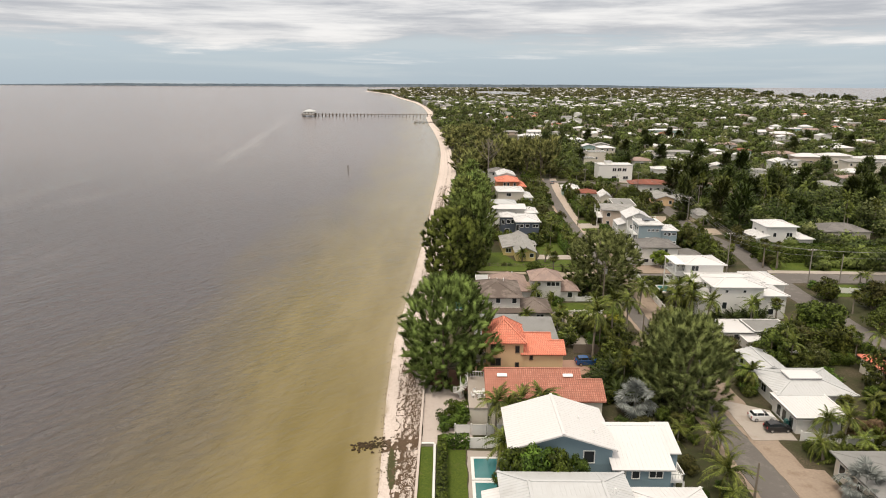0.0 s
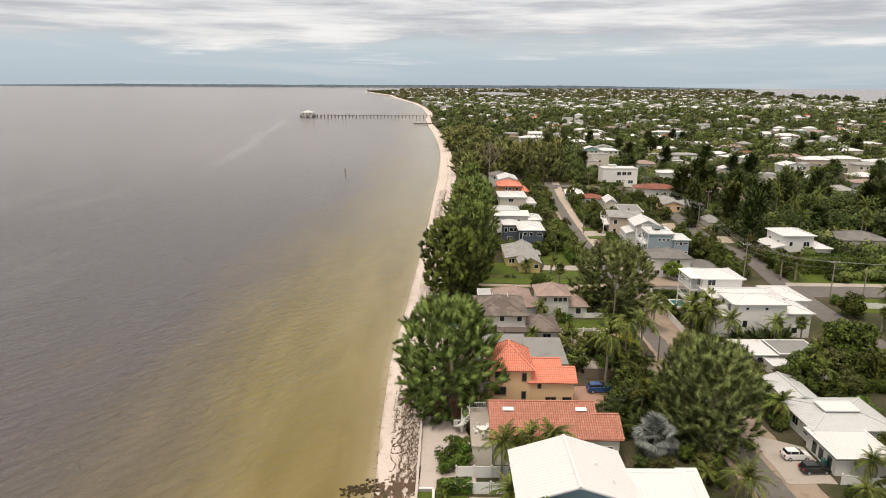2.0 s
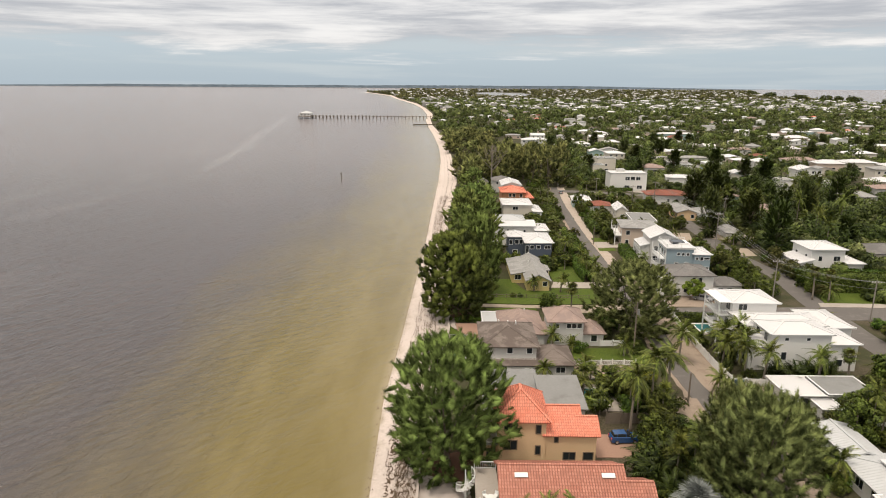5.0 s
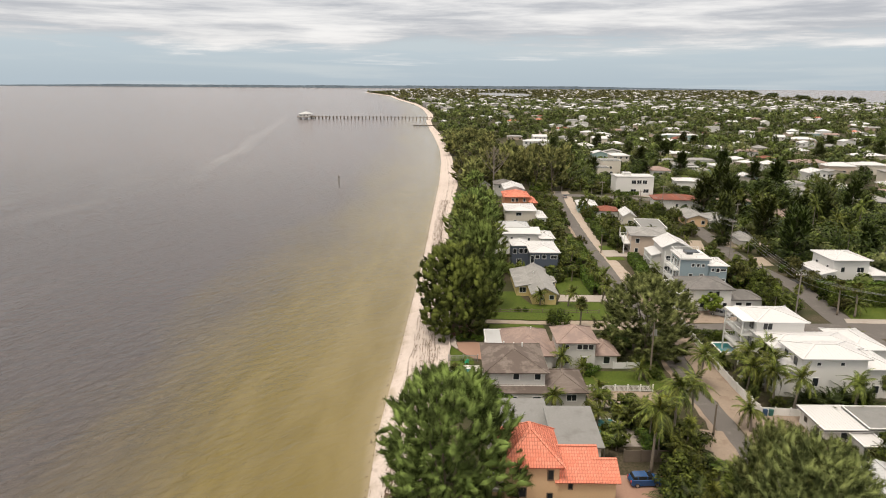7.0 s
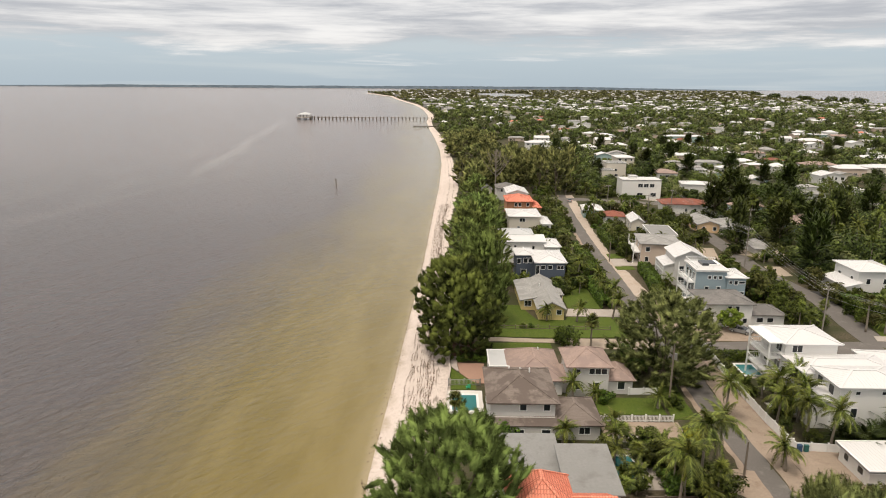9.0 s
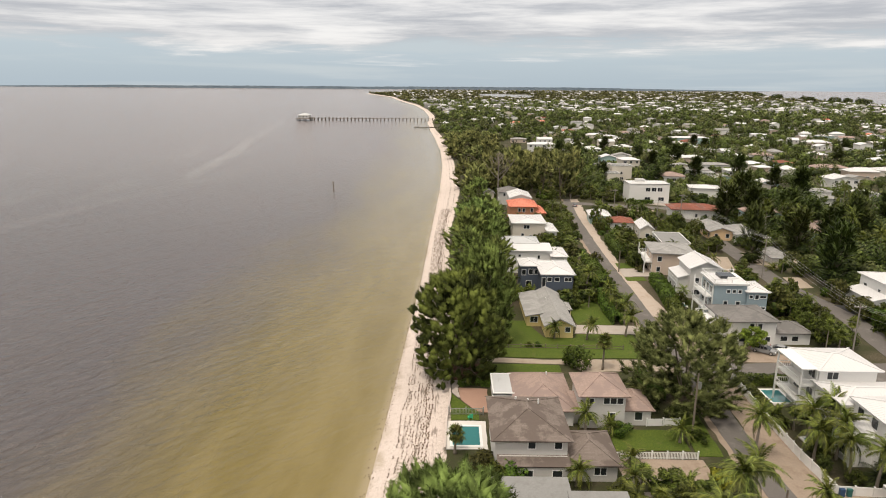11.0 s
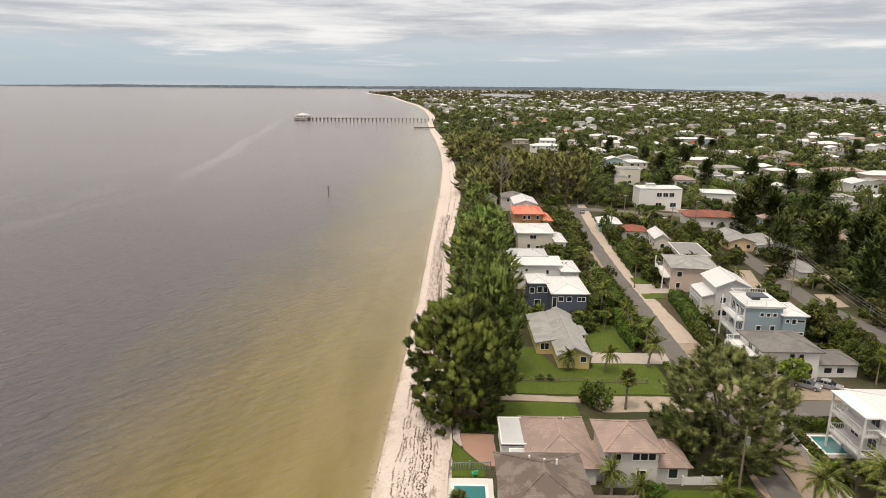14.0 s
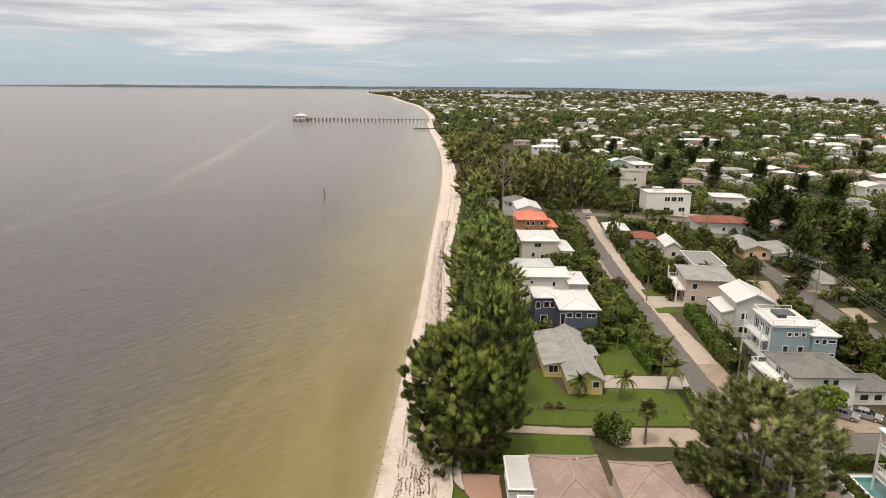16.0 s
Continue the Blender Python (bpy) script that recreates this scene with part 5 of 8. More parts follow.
def casuarina_meshes(seed, high, wide, low, plumes, needles, long_, thin, material, trunk=0.4, swell=0.5, reach=1.9, stout=0.2, club=False, rings=6, sides=7):
    """A casuarina: plumes that stand out and up round the limbs, each a close body of twigs set with fine needles; club: short rounded plumes."""
    rng = np.random.default_rng(seed)
    h = rng.uniform(0, 1, plumes) ** 0.92
    prof = np.sin(np.pi * np.clip(h * 0.84 + 0.15, 0, 1)) ** swell
    a = rng.uniform(0, math.tau, plumes)
    lobes = 1 + 0.08 * np.sin(3 * a + 5 * h + seed) + 0.08 * np.sin(5 * a + 11 * h + seed)
    rr = (wide - reach * 0.4) * prof * np.sqrt(rng.uniform(0.10, 1, plumes)) * lobes
    heart = np.stack([rr * np.cos(a), rr * np.sin(a), low + (high - low - reach * 0.7) * h], axis=1)
    radial = np.stack([np.cos(a), np.sin(a), np.zeros(plumes)], axis=1)
    axis = unit(radial * (1.05 - 0.6 * h)[:, None] + np.array([0, 0, 0.5]) + np.array([0, 0, 0.8]) * h[:, None] + rng.normal(size=(plumes, 3)) * 0.5)
    size = reach * rng.uniform(0.6, 1.25, plumes)
    centre = np.array([0, 0, low + (high - low) * 0.35])
    lo, hi = (-0.5, 0.5) if club else (-0.35, 0.8)

    def girth(u):
        k = np.clip((u - lo) / (hi - lo), 0, 1)
        return stout * (np.sqrt(np.maximum(0.0, 1 - (2 * k - 1) ** 2)) if club else np.sin(np.pi * k ** 0.7))

    # the bodies
    e1 = unit(np.cross(axis, np.array([0.31, 0.52, 0.17])))
    e2 = np.cross(axis, e1)
    us = np.linspace(lo, hi, rings)
    turn = np.arange(sides) * math.tau / sides
    way_ = e1[:, None, :] * np.cos(turn)[None, :, None] + e2[:, None, :] * np.sin(turn)[None, :, None]
    bump_ = rng.uniform(0.72, 1.25, (plumes, rings, sides, 1))
    pts = (heart[:, None, None, :] + axis[:, None, None, :] * (us[None, :, None, None] * size[:, None, None, None])
           + way_[:, None, :, :] * (girth(us)[None, :, None, None] * size[:, None, None, None]) * bump_)
    tilt = np.linspace(-0.9, 1.0, rings)
    nor = unit(way_[:, None, :, :] + axis[:, None, None, :] * tilt[None, :, None, None] + unit(heart - centre)[:, None, None, :] * 0.8 + np.array([0, 0, 0.2]))
    tris, norms = [], []
    for r in range(rings - 1):
        for k in range(sides):
            j = (k + 1) % sides
            for c in (((r, k), (r, j), (r + 1, j)), ((r, k), (r + 1, j), (r + 1, k))):
                if (r == 0 and c[1] == (0, j)) or (r == rings - 2 and c[1] == (rings - 1, j)):
                    continue
                tris.append(np.stack([pts[:, i, w] for i, w in c], axis=1))
                norms.append(np.stack([nor[:, i, w] for i, w in c], axis=1))
    # the needles
    pick = np.repeat(np.arange(plumes), needles)
    n = len(pick)
    ax = axis[pick]
    lateral = rng.normal(size=(n, 3))
    lateral = unit(lateral - ax * np.sum(lateral * ax, axis=1, keepdims=True))
    L = size[pick][:, None]
    u = rng.uniform(lo * 0.6, hi, n)[:, None]
    p = heart[pick] + ax * u * L + lateral * girth(u) * L * rng.uniform(0.7, 1.0, (n, 1))
    lead = 0.2 + 0.8 * (u - lo) / (hi - lo) if club else 0.65
    ways = unit(ax * lead + lateral * 0.75 + rng.normal(size=(n, 3)) * 0.5)
    out = unit(lateral + ax * (0.2 + 0.8 * np.clip(u, 0, 1)) + unit(heart - centre)[pick] * 0.8 + np.array([0, 0, 0.2]))
    side = unit(np.cross(ways, out + rng.normal(size=(n, 3)) * 0.4))
    tip = p + ways * (long_ * rng.uniform(0.6, 1.3, n))[:, None]
    half = (thin * rng.uniform(0.7, 1.3, n))[:, None] / 2
    tris.append(np.stack([p + side * half, tip, p - side * half], axis=1))
    norms.append(np.repeat(out[:, None, :], 3, axis=1))
    q, face = np.concatenate(tris), np.concatenate(norms)
    flip = np.sum(np.cross(q[:, 1] - q[:, 0], q[:, 2] - q[:, 0]) * face[:, 0], axis=1) < 0
    q[flip], face[flip] = q[flip][:, ::-1], face[flip][:, ::-1]
    bm = bmesh.new()
    balls = [(*heart[k], 1.0) for k in range(0, plumes, max(1, plumes // 40))]
    limbs(bm, random.Random(seed), balls, max(1.0, low * 1.05 + 0.6), low + 1.5, trunk, 9)
    return mesh_of("trunk", bm, BARK), quads("crown", q, material, face)


def plant(name, meshes, m, label, category, group=""):
    e = base(name, m, label, category, group)
    if meshes[0]:
        part("trunk", meshes[0], None, e)
    part("crown", meshes[1], None, e)
    return e


def at_scale(x, y, turn, sx, sz=None, z=None):
    return pose(x, y, LAND if z is None else z, 0, 0, turn) @ Matrix.Diagonal((sx, sx, sz or sx, 1))


PINE_A = casuarina_meshes(1, 18.8, 8.7, 0.3, 800, 100, 0.50, 0.055, LEAF_PINE, 0.4, 0.36, 1.8, 0.19, False, 4, 5)
PINE_B = casuarina_meshes(2, 17.2, 8.6, 0.2, 600, 115, 0.60, 0.06, LEAF_OPEN, 0.3, 0.32, 1.9, 0.14, False, 4, 4)
PINE_M = casuarina_meshes(6, 18.2, 5.4, 0.4, 160, 40, 0.62, 0.10, LEAF_PINE, 0.35, 0.42, 2.4, 0.16, False, 4, 4)
PINE_C = casuarina_meshes(3, 18.0, 6.0, 0.3, 90, 20, 0.85, 0.24, LEAF_WOOD, 0.35, 0.4, 3.0, 0.18, False, 4, 4)
DENSE = casuarina_meshes(4, 19.4, 8.9, 0.1, 1050, 95, 0.40, 0.065, LEAF_BIG, 0.4, 0.28, 1.6, 0.25, True, 4, 5)
SPIRE = tree_meshes(5, "pine", 15.0, 2.9, 1.4, 2000, 0.9, LEAF_DEEP, 0.30, 60, 0.28, 0.35)
ROUND = [tree_meshes(10 + k, "leaf", h, w, 1.2, 2300, 0.44, mt, 0.27, 44, 0.2, 0.55) for k, (h, w, mt) in enumerate(
    ((7.0, 3.8, LEAF_GREEN), (8.5, 4.2, LEAF_GREEN), (6.0, 3.4, LEAF_DEEP), (7.5, 4.6, LEAF_OLIVE), (6.4, 4.4, LEAF_GREEN)))]
FAR_ROUND = [tree_meshes(20 + k, "leaf", h, w, 0.8, 1050, 0.70, mt, 0.28, 32, 0.2, 0.55) for k, (h, w, mt) in enumerate(
    ((7.0, 4.0, LEAF_GREEN), (8.5, 4.4, LEAF_GREEN), (6.5, 3.6, LEAF_DEEP), (7.5, 4.8, LEAF_OLIVE), (6.4, 4.6, LEAF_DEEP)))]
BUSH = [(None, tree_meshes(30 + k, "leaf", 2.4, 1.6, 0.3, 1300, 0.22, mt, 0.38, 22)[1]) for k, mt in enumerate((LEAF_SHRUB, LEAF_GREEN, LEAF_SHRUB, LEAF_OLIVE, LEAF_DEEP))]
FAR_BUSH = [(None, tree_meshes(60 + k, "leaf", 2.4, 1.6, 0.3, 330, 0.5, mt, 0.38, 16)[1]) for k, mt in enumerate((LEAF_SHRUB, LEAF_GREEN, LEAF_SHRUB, LEAF_OLIVE, LEAF_GREEN))]
GARDEN = tree_meshes(51, "leaf", 7.4, 4.2, 1.4, 4600, 0.36, LEAF_SHRUB, 0.24, 54, 0.2, 0.5)
BRONZE_BUSH = (None, tree_meshes(41, "leaf", 2.4, 1.6, 0.3, 800, 0.32, LEAF_BRONZE, 0.38, 18)[1])
YELLOW_BUSH = (None, tree_meshes(40, "leaf", 2.4, 1.6, 0.3, 800, 0.32, LEAF_YELLOW, 0.42, 14)[1])


def feather(seed, length, lift_, droop, pairs, leaf, material, wide=0.15):
    """A feather frond: an arched rib with two rows of hanging leaflets."""
    rng = np.random.default_rng(seed)
    t = np.linspace(0, 1, 9)
    rib = np.stack([length * (t - 0.10 * t ** 3), np.zeros(9), length * (lift_ * t - droop * t ** 2.2)], axis=1)
    q = []
    for a, b, s in zip(rib[:-1], rib[1:], t):
        w = 0.06 * (1 - s) + 0.015
        q.append([a + (0, -w, 0.01), b + (0, -w, 0.01), b + (0, w, 0.01), a + (0, w, 0.01)])
    for k in range(pairs):
        s = 0.10 + 0.9 * k / (pairs - 1)
        p = np.array([np.interp(s, t, rib[:, i]) for i in range(3)])
        d = np.array([np.interp(min(1, s + 0.05), t, rib[:, i]) - np.interp(s - 0.05, t, rib[:, i]) for i in range(3)])
        d /= np.linalg.norm(d)
        ll = leaf * (0.35 + 0.65 * math.sin(math.pi * min(1, s * 0.85 + 0.15)))
        for side in (-1, 1):
            way_ = np.array([d[0] * 0.65, side * 0.85, d[2] * 0.5 - 0.45 - 0.3 * rng.random()])
            way_ /= np.linalg.norm(way_)
            tip = p + way_ * ll * rng.uniform(0.85, 1.1)
            q.append([p - d * wide * 0.5, p + d * wide * 0.5, tip + d * 0.02, tip - d * 0.02])
    return quads("frond", np.array(q), material)


def fan(seed, stalk, radius, blades_n, material, spread=150):
    """A fan frond: a stalk and a pleated ring of pointed blades."""
    rng = np.random.default_rng(seed)
    q = [[(0, -0.03, 0), (stalk, -0.02, stalk * 0.1), (stalk, 0.02, stalk * 0.1), (0, 0.03, 0)]]
    c = np.array([stalk, 0, stalk * 0.1])
    for k in range(blades_n):
        a = radians(-spread + 2 * spread * (k + 0.5) / blades_n)
        d = np.array([math.cos(a), math.sin(a), 0])
        s = np.array([-math.sin(a), math.cos(a), 0])
        w = radius * radians(spread) / blades_n * 0.62
        mid = c + d * radius * 0.55 + (0, 0, 0.08 * radius * (1 if k % 2 else -1) * 0.5)
        tip = c + d * radius * rng.uniform(0.9, 1.1) + (0, 0, -0.28 * radius)
        q.append([c, mid - s * w, tip, mid + s * w])
    return quads("frond", np.array(q, dtype=float), material)


COCO = [feather(1, 3.3, 0.45, 0.75, 20, 0.75, LEAF_PALM), feather(2, 3.1, 0.25, 0.95, 20, 0.72, LEAF_PALM), feather(3, 2.9, 0.7, 0.5, 18, 0.62, LEAF_PALM)]
DATE = [feather(4, 3.4, 0.55, 0.70, 26, 0.48, LEAF_PALM, 0.07), feather(5, 3.2, 0.3, 0.85, 26, 0.46, LEAF_PALM, 0.07)]
SABAL = [fan(6, 0.9, 0.85, 16, LEAF_PALM), fan(7, 0.8, 0.9, 16, LEAF_OLIVE)]
BISMARCK = [fan(8, 1.7, 1.05, 16, LEAF_SILVER, 105), fan(9, 1.3, 1.15, 16, LEAF_SILVER, 105), fan(12, 2.0, 0.95, 14, LEAF_SILVER, 95)]


def palm(x, y, high, fronds, count, label, seed, scale=1.0, lean=0.5, steep=(-50, 70), group="palms"):
    """A palm: ringed, slightly leaning trunk and fronds set round its head."""
    rng = random.Random(seed)
    e = base("palm_tree", pose(x, y, LAND, 0, 0, rng.uniform(0, 360)), label, "palm", group)
    bm = bmesh.new()
    n = 9
    line = [(lean * (k / n) ** 2, 0, high * k / n - 0.1 * (k == 0)) for k in range(n + 1)]
    tube(bm, line, [0.26 - 0.14 * (k / n) ** 0.5 + 0.02 * (k % 2) for k in range(n + 1)], 8)
    smooth(part("trunk", bm, PALM_BARK, e))
    for k in range(count):
        f = part("frond", fronds[k % len(fronds)], None, e)
        share = (k + 0.5) / count
        tilt = steep[1] + (steep[0] - steep[1]) * share ** 0.9
        f.matrix_basis = pose(lean, 0, high - 0.05, 0, 0, k * 137.5 + rng.uniform(-14, 14)) @ pose(0, 0, 0, rng.uniform(-18, 18), -tilt + rng.uniform(-13, 13), 0) @ Matrix.Scale(scale * rng.uniform(0.85, 1.1), 4)
    return e


def palm_crown(seed, fronds, count, steep=(-50, 70), leaf=None):
    """The same head as one mesh, for palms further off."""
    rng = random.Random(seed)
    bm = bmesh.new()
    for k in range(count):
        me = fronds[k % len(fronds)].copy()
        tilt = steep[1] + (steep[0] - steep[1]) * ((k + 0.5) / count) ** 0.9
        me.transform(pose(0, 0, 0, 0, 0, k * 137.5) @ pose(0, 0, 0, rng.uniform(-18, 18), -tilt, 0) @ Matrix.Scale(rng.uniform(0.85, 1.1), 4))
        bm.from_mesh(me)
        bpy.data.meshes.remove(me)
    return mesh_of("crown", bm, leaf or LEAF_PALM)


def palm_trunk(high):
    bm = bmesh.new()
    tube(bm, [(0, 0, -0.2), (0.1, 0, high * 0.5), (0, 0, high)], [0.2, 0.14, 0.11], 6)
    return mesh_of("trunk", bm, PALM_BARK)


FAR_PALM = [(palm_trunk(6.0), palm_crown(1, COCO, 13)), (palm_trunk(6.0), palm_crown(2, SABAL, 18, (-70, 80)))]
for me in (FAR_PALM[0][1], FAR_PALM[1][1]):
    me.transform(Matrix.Translation((0, 0, 6.0)))

ARECA = (None, palm_crown(3, COCO, 22, (18, 86)))
DARK_ARECA = (None, palm_crown(5, COCO, 26, (8, 86), LEAF_DARK_PALM))
FAR_ARECA = (None, palm_crown(4, COCO, 10, (18, 86)))

# the big trees
plant("casuarina_tree", PINE_A, at_scale(0.9, 101.5, 20, 1.0, 1.0), "tall spreading feathery casuarina on a mulch bed by the beach", "tree")
plant("broad_tree", DENSE, at_scale(2.6, 160.0, 70, 0.95, 1.0), "massive dark casuarina with dense clubbed sprays above the beach", "tree")
plant("casuarina_tree", PINE_A, at_scale(7.6, 174.5, 140, 0.72, 1.12), "feathery casuarina behind a darker beach tree", "tree")
plant("casuarina_tree", PINE_B, at_scale(38.4, 149.5, 210, 1.12, 0.90), "wide feathery casuarina overhanging the lane", "tree")
plant("casuarina_tree", PINE_B, at_scale(37.6, 92.0, 80, 0.86, 0.92), "wide olive-green casuarina beside the lane", "tree")
plant("casuarina_tree", PINE_B, at_scale(36.6, 97.0, 250, 0.60, 0.86), "soft olive casuarina beside the lane", "tree")
for k, (x, y, s, h) in enumerate(((9, 199, 1.0, 0.72), (4.5, 188, 0.9, 0.62), (6, 212, 1.0, 0.85), (13, 206, 0.8, 0.8), (6.5, 226, 1.1, 1.0), (12, 228, 0.9, 0.9), (10, 240, 1.15, 0.95), (6.5, 255, 0.9, 0.78), (13, 248, 1.0, 0.9), (9.5, 266, 0.9, 0.75), (15, 262, 0.9, 0.75), (14, 280, 0.8, 0.7), (9, 312, 0.8, 0.6), (13, 325, 0.9, 0.7))):
    plant("casuarina_tree", PINE_M, at_scale(x, y, 77 * k, s * 1.15, h), "feathery casuarina along the top of the beach", "tree", "beach casuarinas")
rng = random.Random(5)
for k in range(48):
    y = rng.uniform(335, 640)
    x = along(INLAND, y) + rng.uniform(3, 62 if y > 390 else 42) * (1 if y < 480 else 0.6)
    if (34 < x < 64 and 325 < y < 345) or (12 < x < 33 and y < 345):
        continue
    plant("casuarina_tree", PINE_C, at_scale(x, y, rng.uniform(0, 360), rng.uniform(1.1, 1.6), rng.uniform(0.8, 1.4) if y < 395 else rng.uniform(0.5, 0.85)), "tall dark feathery casuarina in a shore wood", "tree", "shore wood casuarinas")
for k, (x, y, s, h) in enumerate(((14, 352, 1.2, 0.95), (19, 356, 1.3, 1.05), (26, 354, 1.25, 1.1), (31, 351, 1.1, 0.9), (16.5, 346.5, 0.9, 0.72), (28, 347, 0.9, 0.7), (33, 362, 1.3, 1.15), (22, 366, 1.4, 1.2))):
    plant("casuarina_tree", PINE_C, at_scale(x, y, 91 * k, s, h), "tall dark feathery casuarina in a shore wood", "tree", "shore wood casuarinas")
for x, y, s in ((51, 345, 1.25), (45, 356, 1.2), (57, 352, 1.15)):
    plant("casuarina_tree", PINE_C, at_scale(x, y, 33 * x, s, 1.3), "very tall casuarina at a street corner", "tree")
for k, (x, y, h) in enumerate(((88.6, 236.5, 1.12), (149, 480, 0.95), (136, 410, 0.9), (112, 262, 0.85), (130, 300, 0.8), (140, 270, 0.9))):
    plant("conifer_tree", SPIRE, at_scale(x, y, 61 * k, 1.0 + 0.1 * (k % 3), h), "tall narrow dark conifer", "tree", "dark conifers")


def undergrowth():
    """Low leafy growth under the shore wood."""
    rng = np.random.default_rng(6)
    n, cards = 110, 90
    y = rng.uniform(340, 430, n)
    x = np.interp(y, [r[0] for r in INLAND], [r[1] for r in INLAND]) + rng.uniform(2, 66, n)
    ok = ~(((x > 34) & (x < 66) & (y < 350)) | ((x > 12) & (x < 34) & (y < 345)) | (x > 78))
    x, y = x[ok], y[ok]
    m = len(x)
    wide, high = rng.uniform(2.2, 4.2, m), rng.uniform(3.0, 6.0, m)
    out = unit(rng.normal(size=(m, cards, 3)) + np.array([0, 0, 0.5]))
    c = np.stack([x, y, LAND + high * 0.45], axis=1)[:, None, :]
    p = c + out * rng.uniform(0.6, 1.0, (m, cards, 1)) * np.stack([wide, wide, high * 0.5], axis=1)[:, None, :]
    p, out = p.reshape(-1, 3), out.reshape(-1, 3)
    q, face = leaves_on(rng, p, out, 1.1, 0.8)
    tagged(part("undergrowth", quads("undergrowth", q, LEAF_GREEN, unit(face * 0.5 + out)), None), "dark leafy undergrowth beneath a shore wood", "shrubs", kind="stuff")


undergrowth()


def dead_tree(x, y):
    rng = random.Random(11)
    bm = bmesh.new()
    tube(bm, [(0, 0, 0), (0.2, 0, 7), (0.1, 0.1, 13), (0.4, 0, 19)], [0.36, 0.30, 0.2, 0.07], 8)
    for k in range(26):
        h = rng.uniform(7, 17)
        a = rng.uniform(0, math.tau)
        L = (20 - h) * rng.uniform(0.45, 0.75)
        e = Vector((math.cos(a) * L, math.sin(a) * L, h + L * 0.9))
        tube(bm, [(0.15, 0, h), Vector((0.15, 0, h)).lerp(e, 0.5) + Vector((0, 0, -0.5)), e], [0.12, 0.08, 0.03], 5)
        for j in range(3):
            q = Vector((0.15, 0, h)).lerp(e, rng.uniform(0.5, 0.9))
            tube(bm, [q, q + Vector((rng.uniform(-1.5, 1.5), rng.uniform(-1.5, 1.5), rng.uniform(0.5, 1.8)))], [0.07, 0.02], 4)
    e = base("dead_tree", at_scale(x, y, 30, 0.95, 1.14), "bare bleached dead tree standing in a wood", "dead tree")
    part("trunk", bm, DEAD_WOOD, e)


dead_tree(22.6, 343)
rng = random.Random(19)
for k in range(60):
    x, y = rng.uniform(97, 185), rng.uniform(205, 330)
    if k % 2 == 1:
        plant("conifer_tree", SPIRE, at_scale(x, y, 61 * k, rng.uniform(0.9, 1.4), rng.uniform(0.7, 1.15)), "tall narrow dark conifer", "tree", "dark conifers")
    else:
        plant("palm_tree", FAR_PALM[k % 4 // 2], at_scale(x, y, 61 * k, rng.uniform(1.0, 1.3), rng.uniform(1.1, 1.9)), "tall palm rising over dense garden trees", "palm", "town palms")

# palms near the houses
TALL = "coconut palm with arching green fronds beside a house"
for k, (x, y, h, s) in enumerate(((7.6, 81.5, 6.2, 1.0), (14.6, 84.2, 6.0, 1.05), (11.2, 84.4, 5.0, 0.9), (9.0, 83.6, 4.6, 0.9), (7.4, 74.5, 4.4, 1.0), (27.6, 110.5, 9.2, 1.15), (32.4, 116.5, 9.6, 1.15), (36.6, 121, 7.2, 1.1), (43.0, 134.4, 6.0, 1.0), (45.6, 121.2, 3.2, 0.95),
                               (52.2, 138.2, 5.6, 1.05), (54.0, 134.2, 5.8, 1.05), (52.6, 129.0, 6.0, 1.1), (55.0, 127.2, 5.6, 1.0), (56.0, 139, 5.6, 1.0), (50.8, 134.0, 4.6, 1.0),
                               (17.2, 127.4, 2.6, 0.75), (20.8, 139.6, 3.4, 0.8), (22.2, 177.0, 3.0, 0.72), (28.6, 176.4, 3.6, 0.75), (37.6, 189, 5.4, 0.85), (38.6, 186.0, 5.0, 0.85), (38.0, 196, 5.0, 0.85), (34.6, 206.5, 5.6, 0.9), (36.9, 178.4, 4.6, 0.85),
                               (50.4, 98.4, 3.4, 0.9), (54.6, 82.6, 3.6, 0.8), (56.6, 82.0, 3.8, 0.8), (24.8, 132.0, 1.6, 0.7), (31.0, 214, 4.6, 0.8), (33.6, 218, 4.8, 0.8), (29.6, 226, 4.6, 0.8), (51.2, 77.4, 2.6, 0.8), (24.4, 125.4, 3.0, 0.9))):
    palm(x, y, h, COCO, 24, TALL, 100 + k, s, lean=0.3 + 0.12 * (k % 5))
for k, (x, y, h, s) in enumerate(((37.0, 78.6, 3.4, 1.15), (35.0, 70.0, 3.2, 1.25), (24.6, 140.4, 1.3, 0.8), (34.0, 138.0, 2.0, 0.85), (72, 139, 3.0, 1.0), (76, 128, 2.4, 1.0), (92, 172, 2.4, 1.0))):
    palm(x, y, h, DATE, 30, "stout date palm with a dense head of feathery fronds", 200 + k, s, 0.1, (-35, 75))
for k, (x, y, h, s) in enumerate(((28.6, 162.4, 5.6, 1.0), (1.8, 134.6, 3.2, 0.9), (69, 126.6, 5.2, 1.0), (60.4, 88.2, 3.0, 1.0), (88, 172, 7, 1.0), (91, 170.5, 6.6, 1.0), (94, 244, 5, 1.0))):
    palm(x, y, h, SABAL, 26, "cabbage palm with a round head of fan fronds", 230 + k, s, 0.3, (-75, 80))
for k, (x, y, s) in enumerate(((29.6, 90.0, 1.3), (51.2, 68.6, 1.2))):
    palm(x, y, 2.3, BISMARCK, 44, "silver-blue fan palm beside the lane", 250 + k, s, 0.1, (-45, 84))
palm(107, 247.8, 12.5, COCO, 18, "very tall coconut palm over the tree tops", 260, 1.15)
palm(55.6, 283.6, 8.0, COCO, 18, TALL, 261, 1.1)
palm(130, 361, 8.0, COCO, 18, TALL, 262, 1.1)


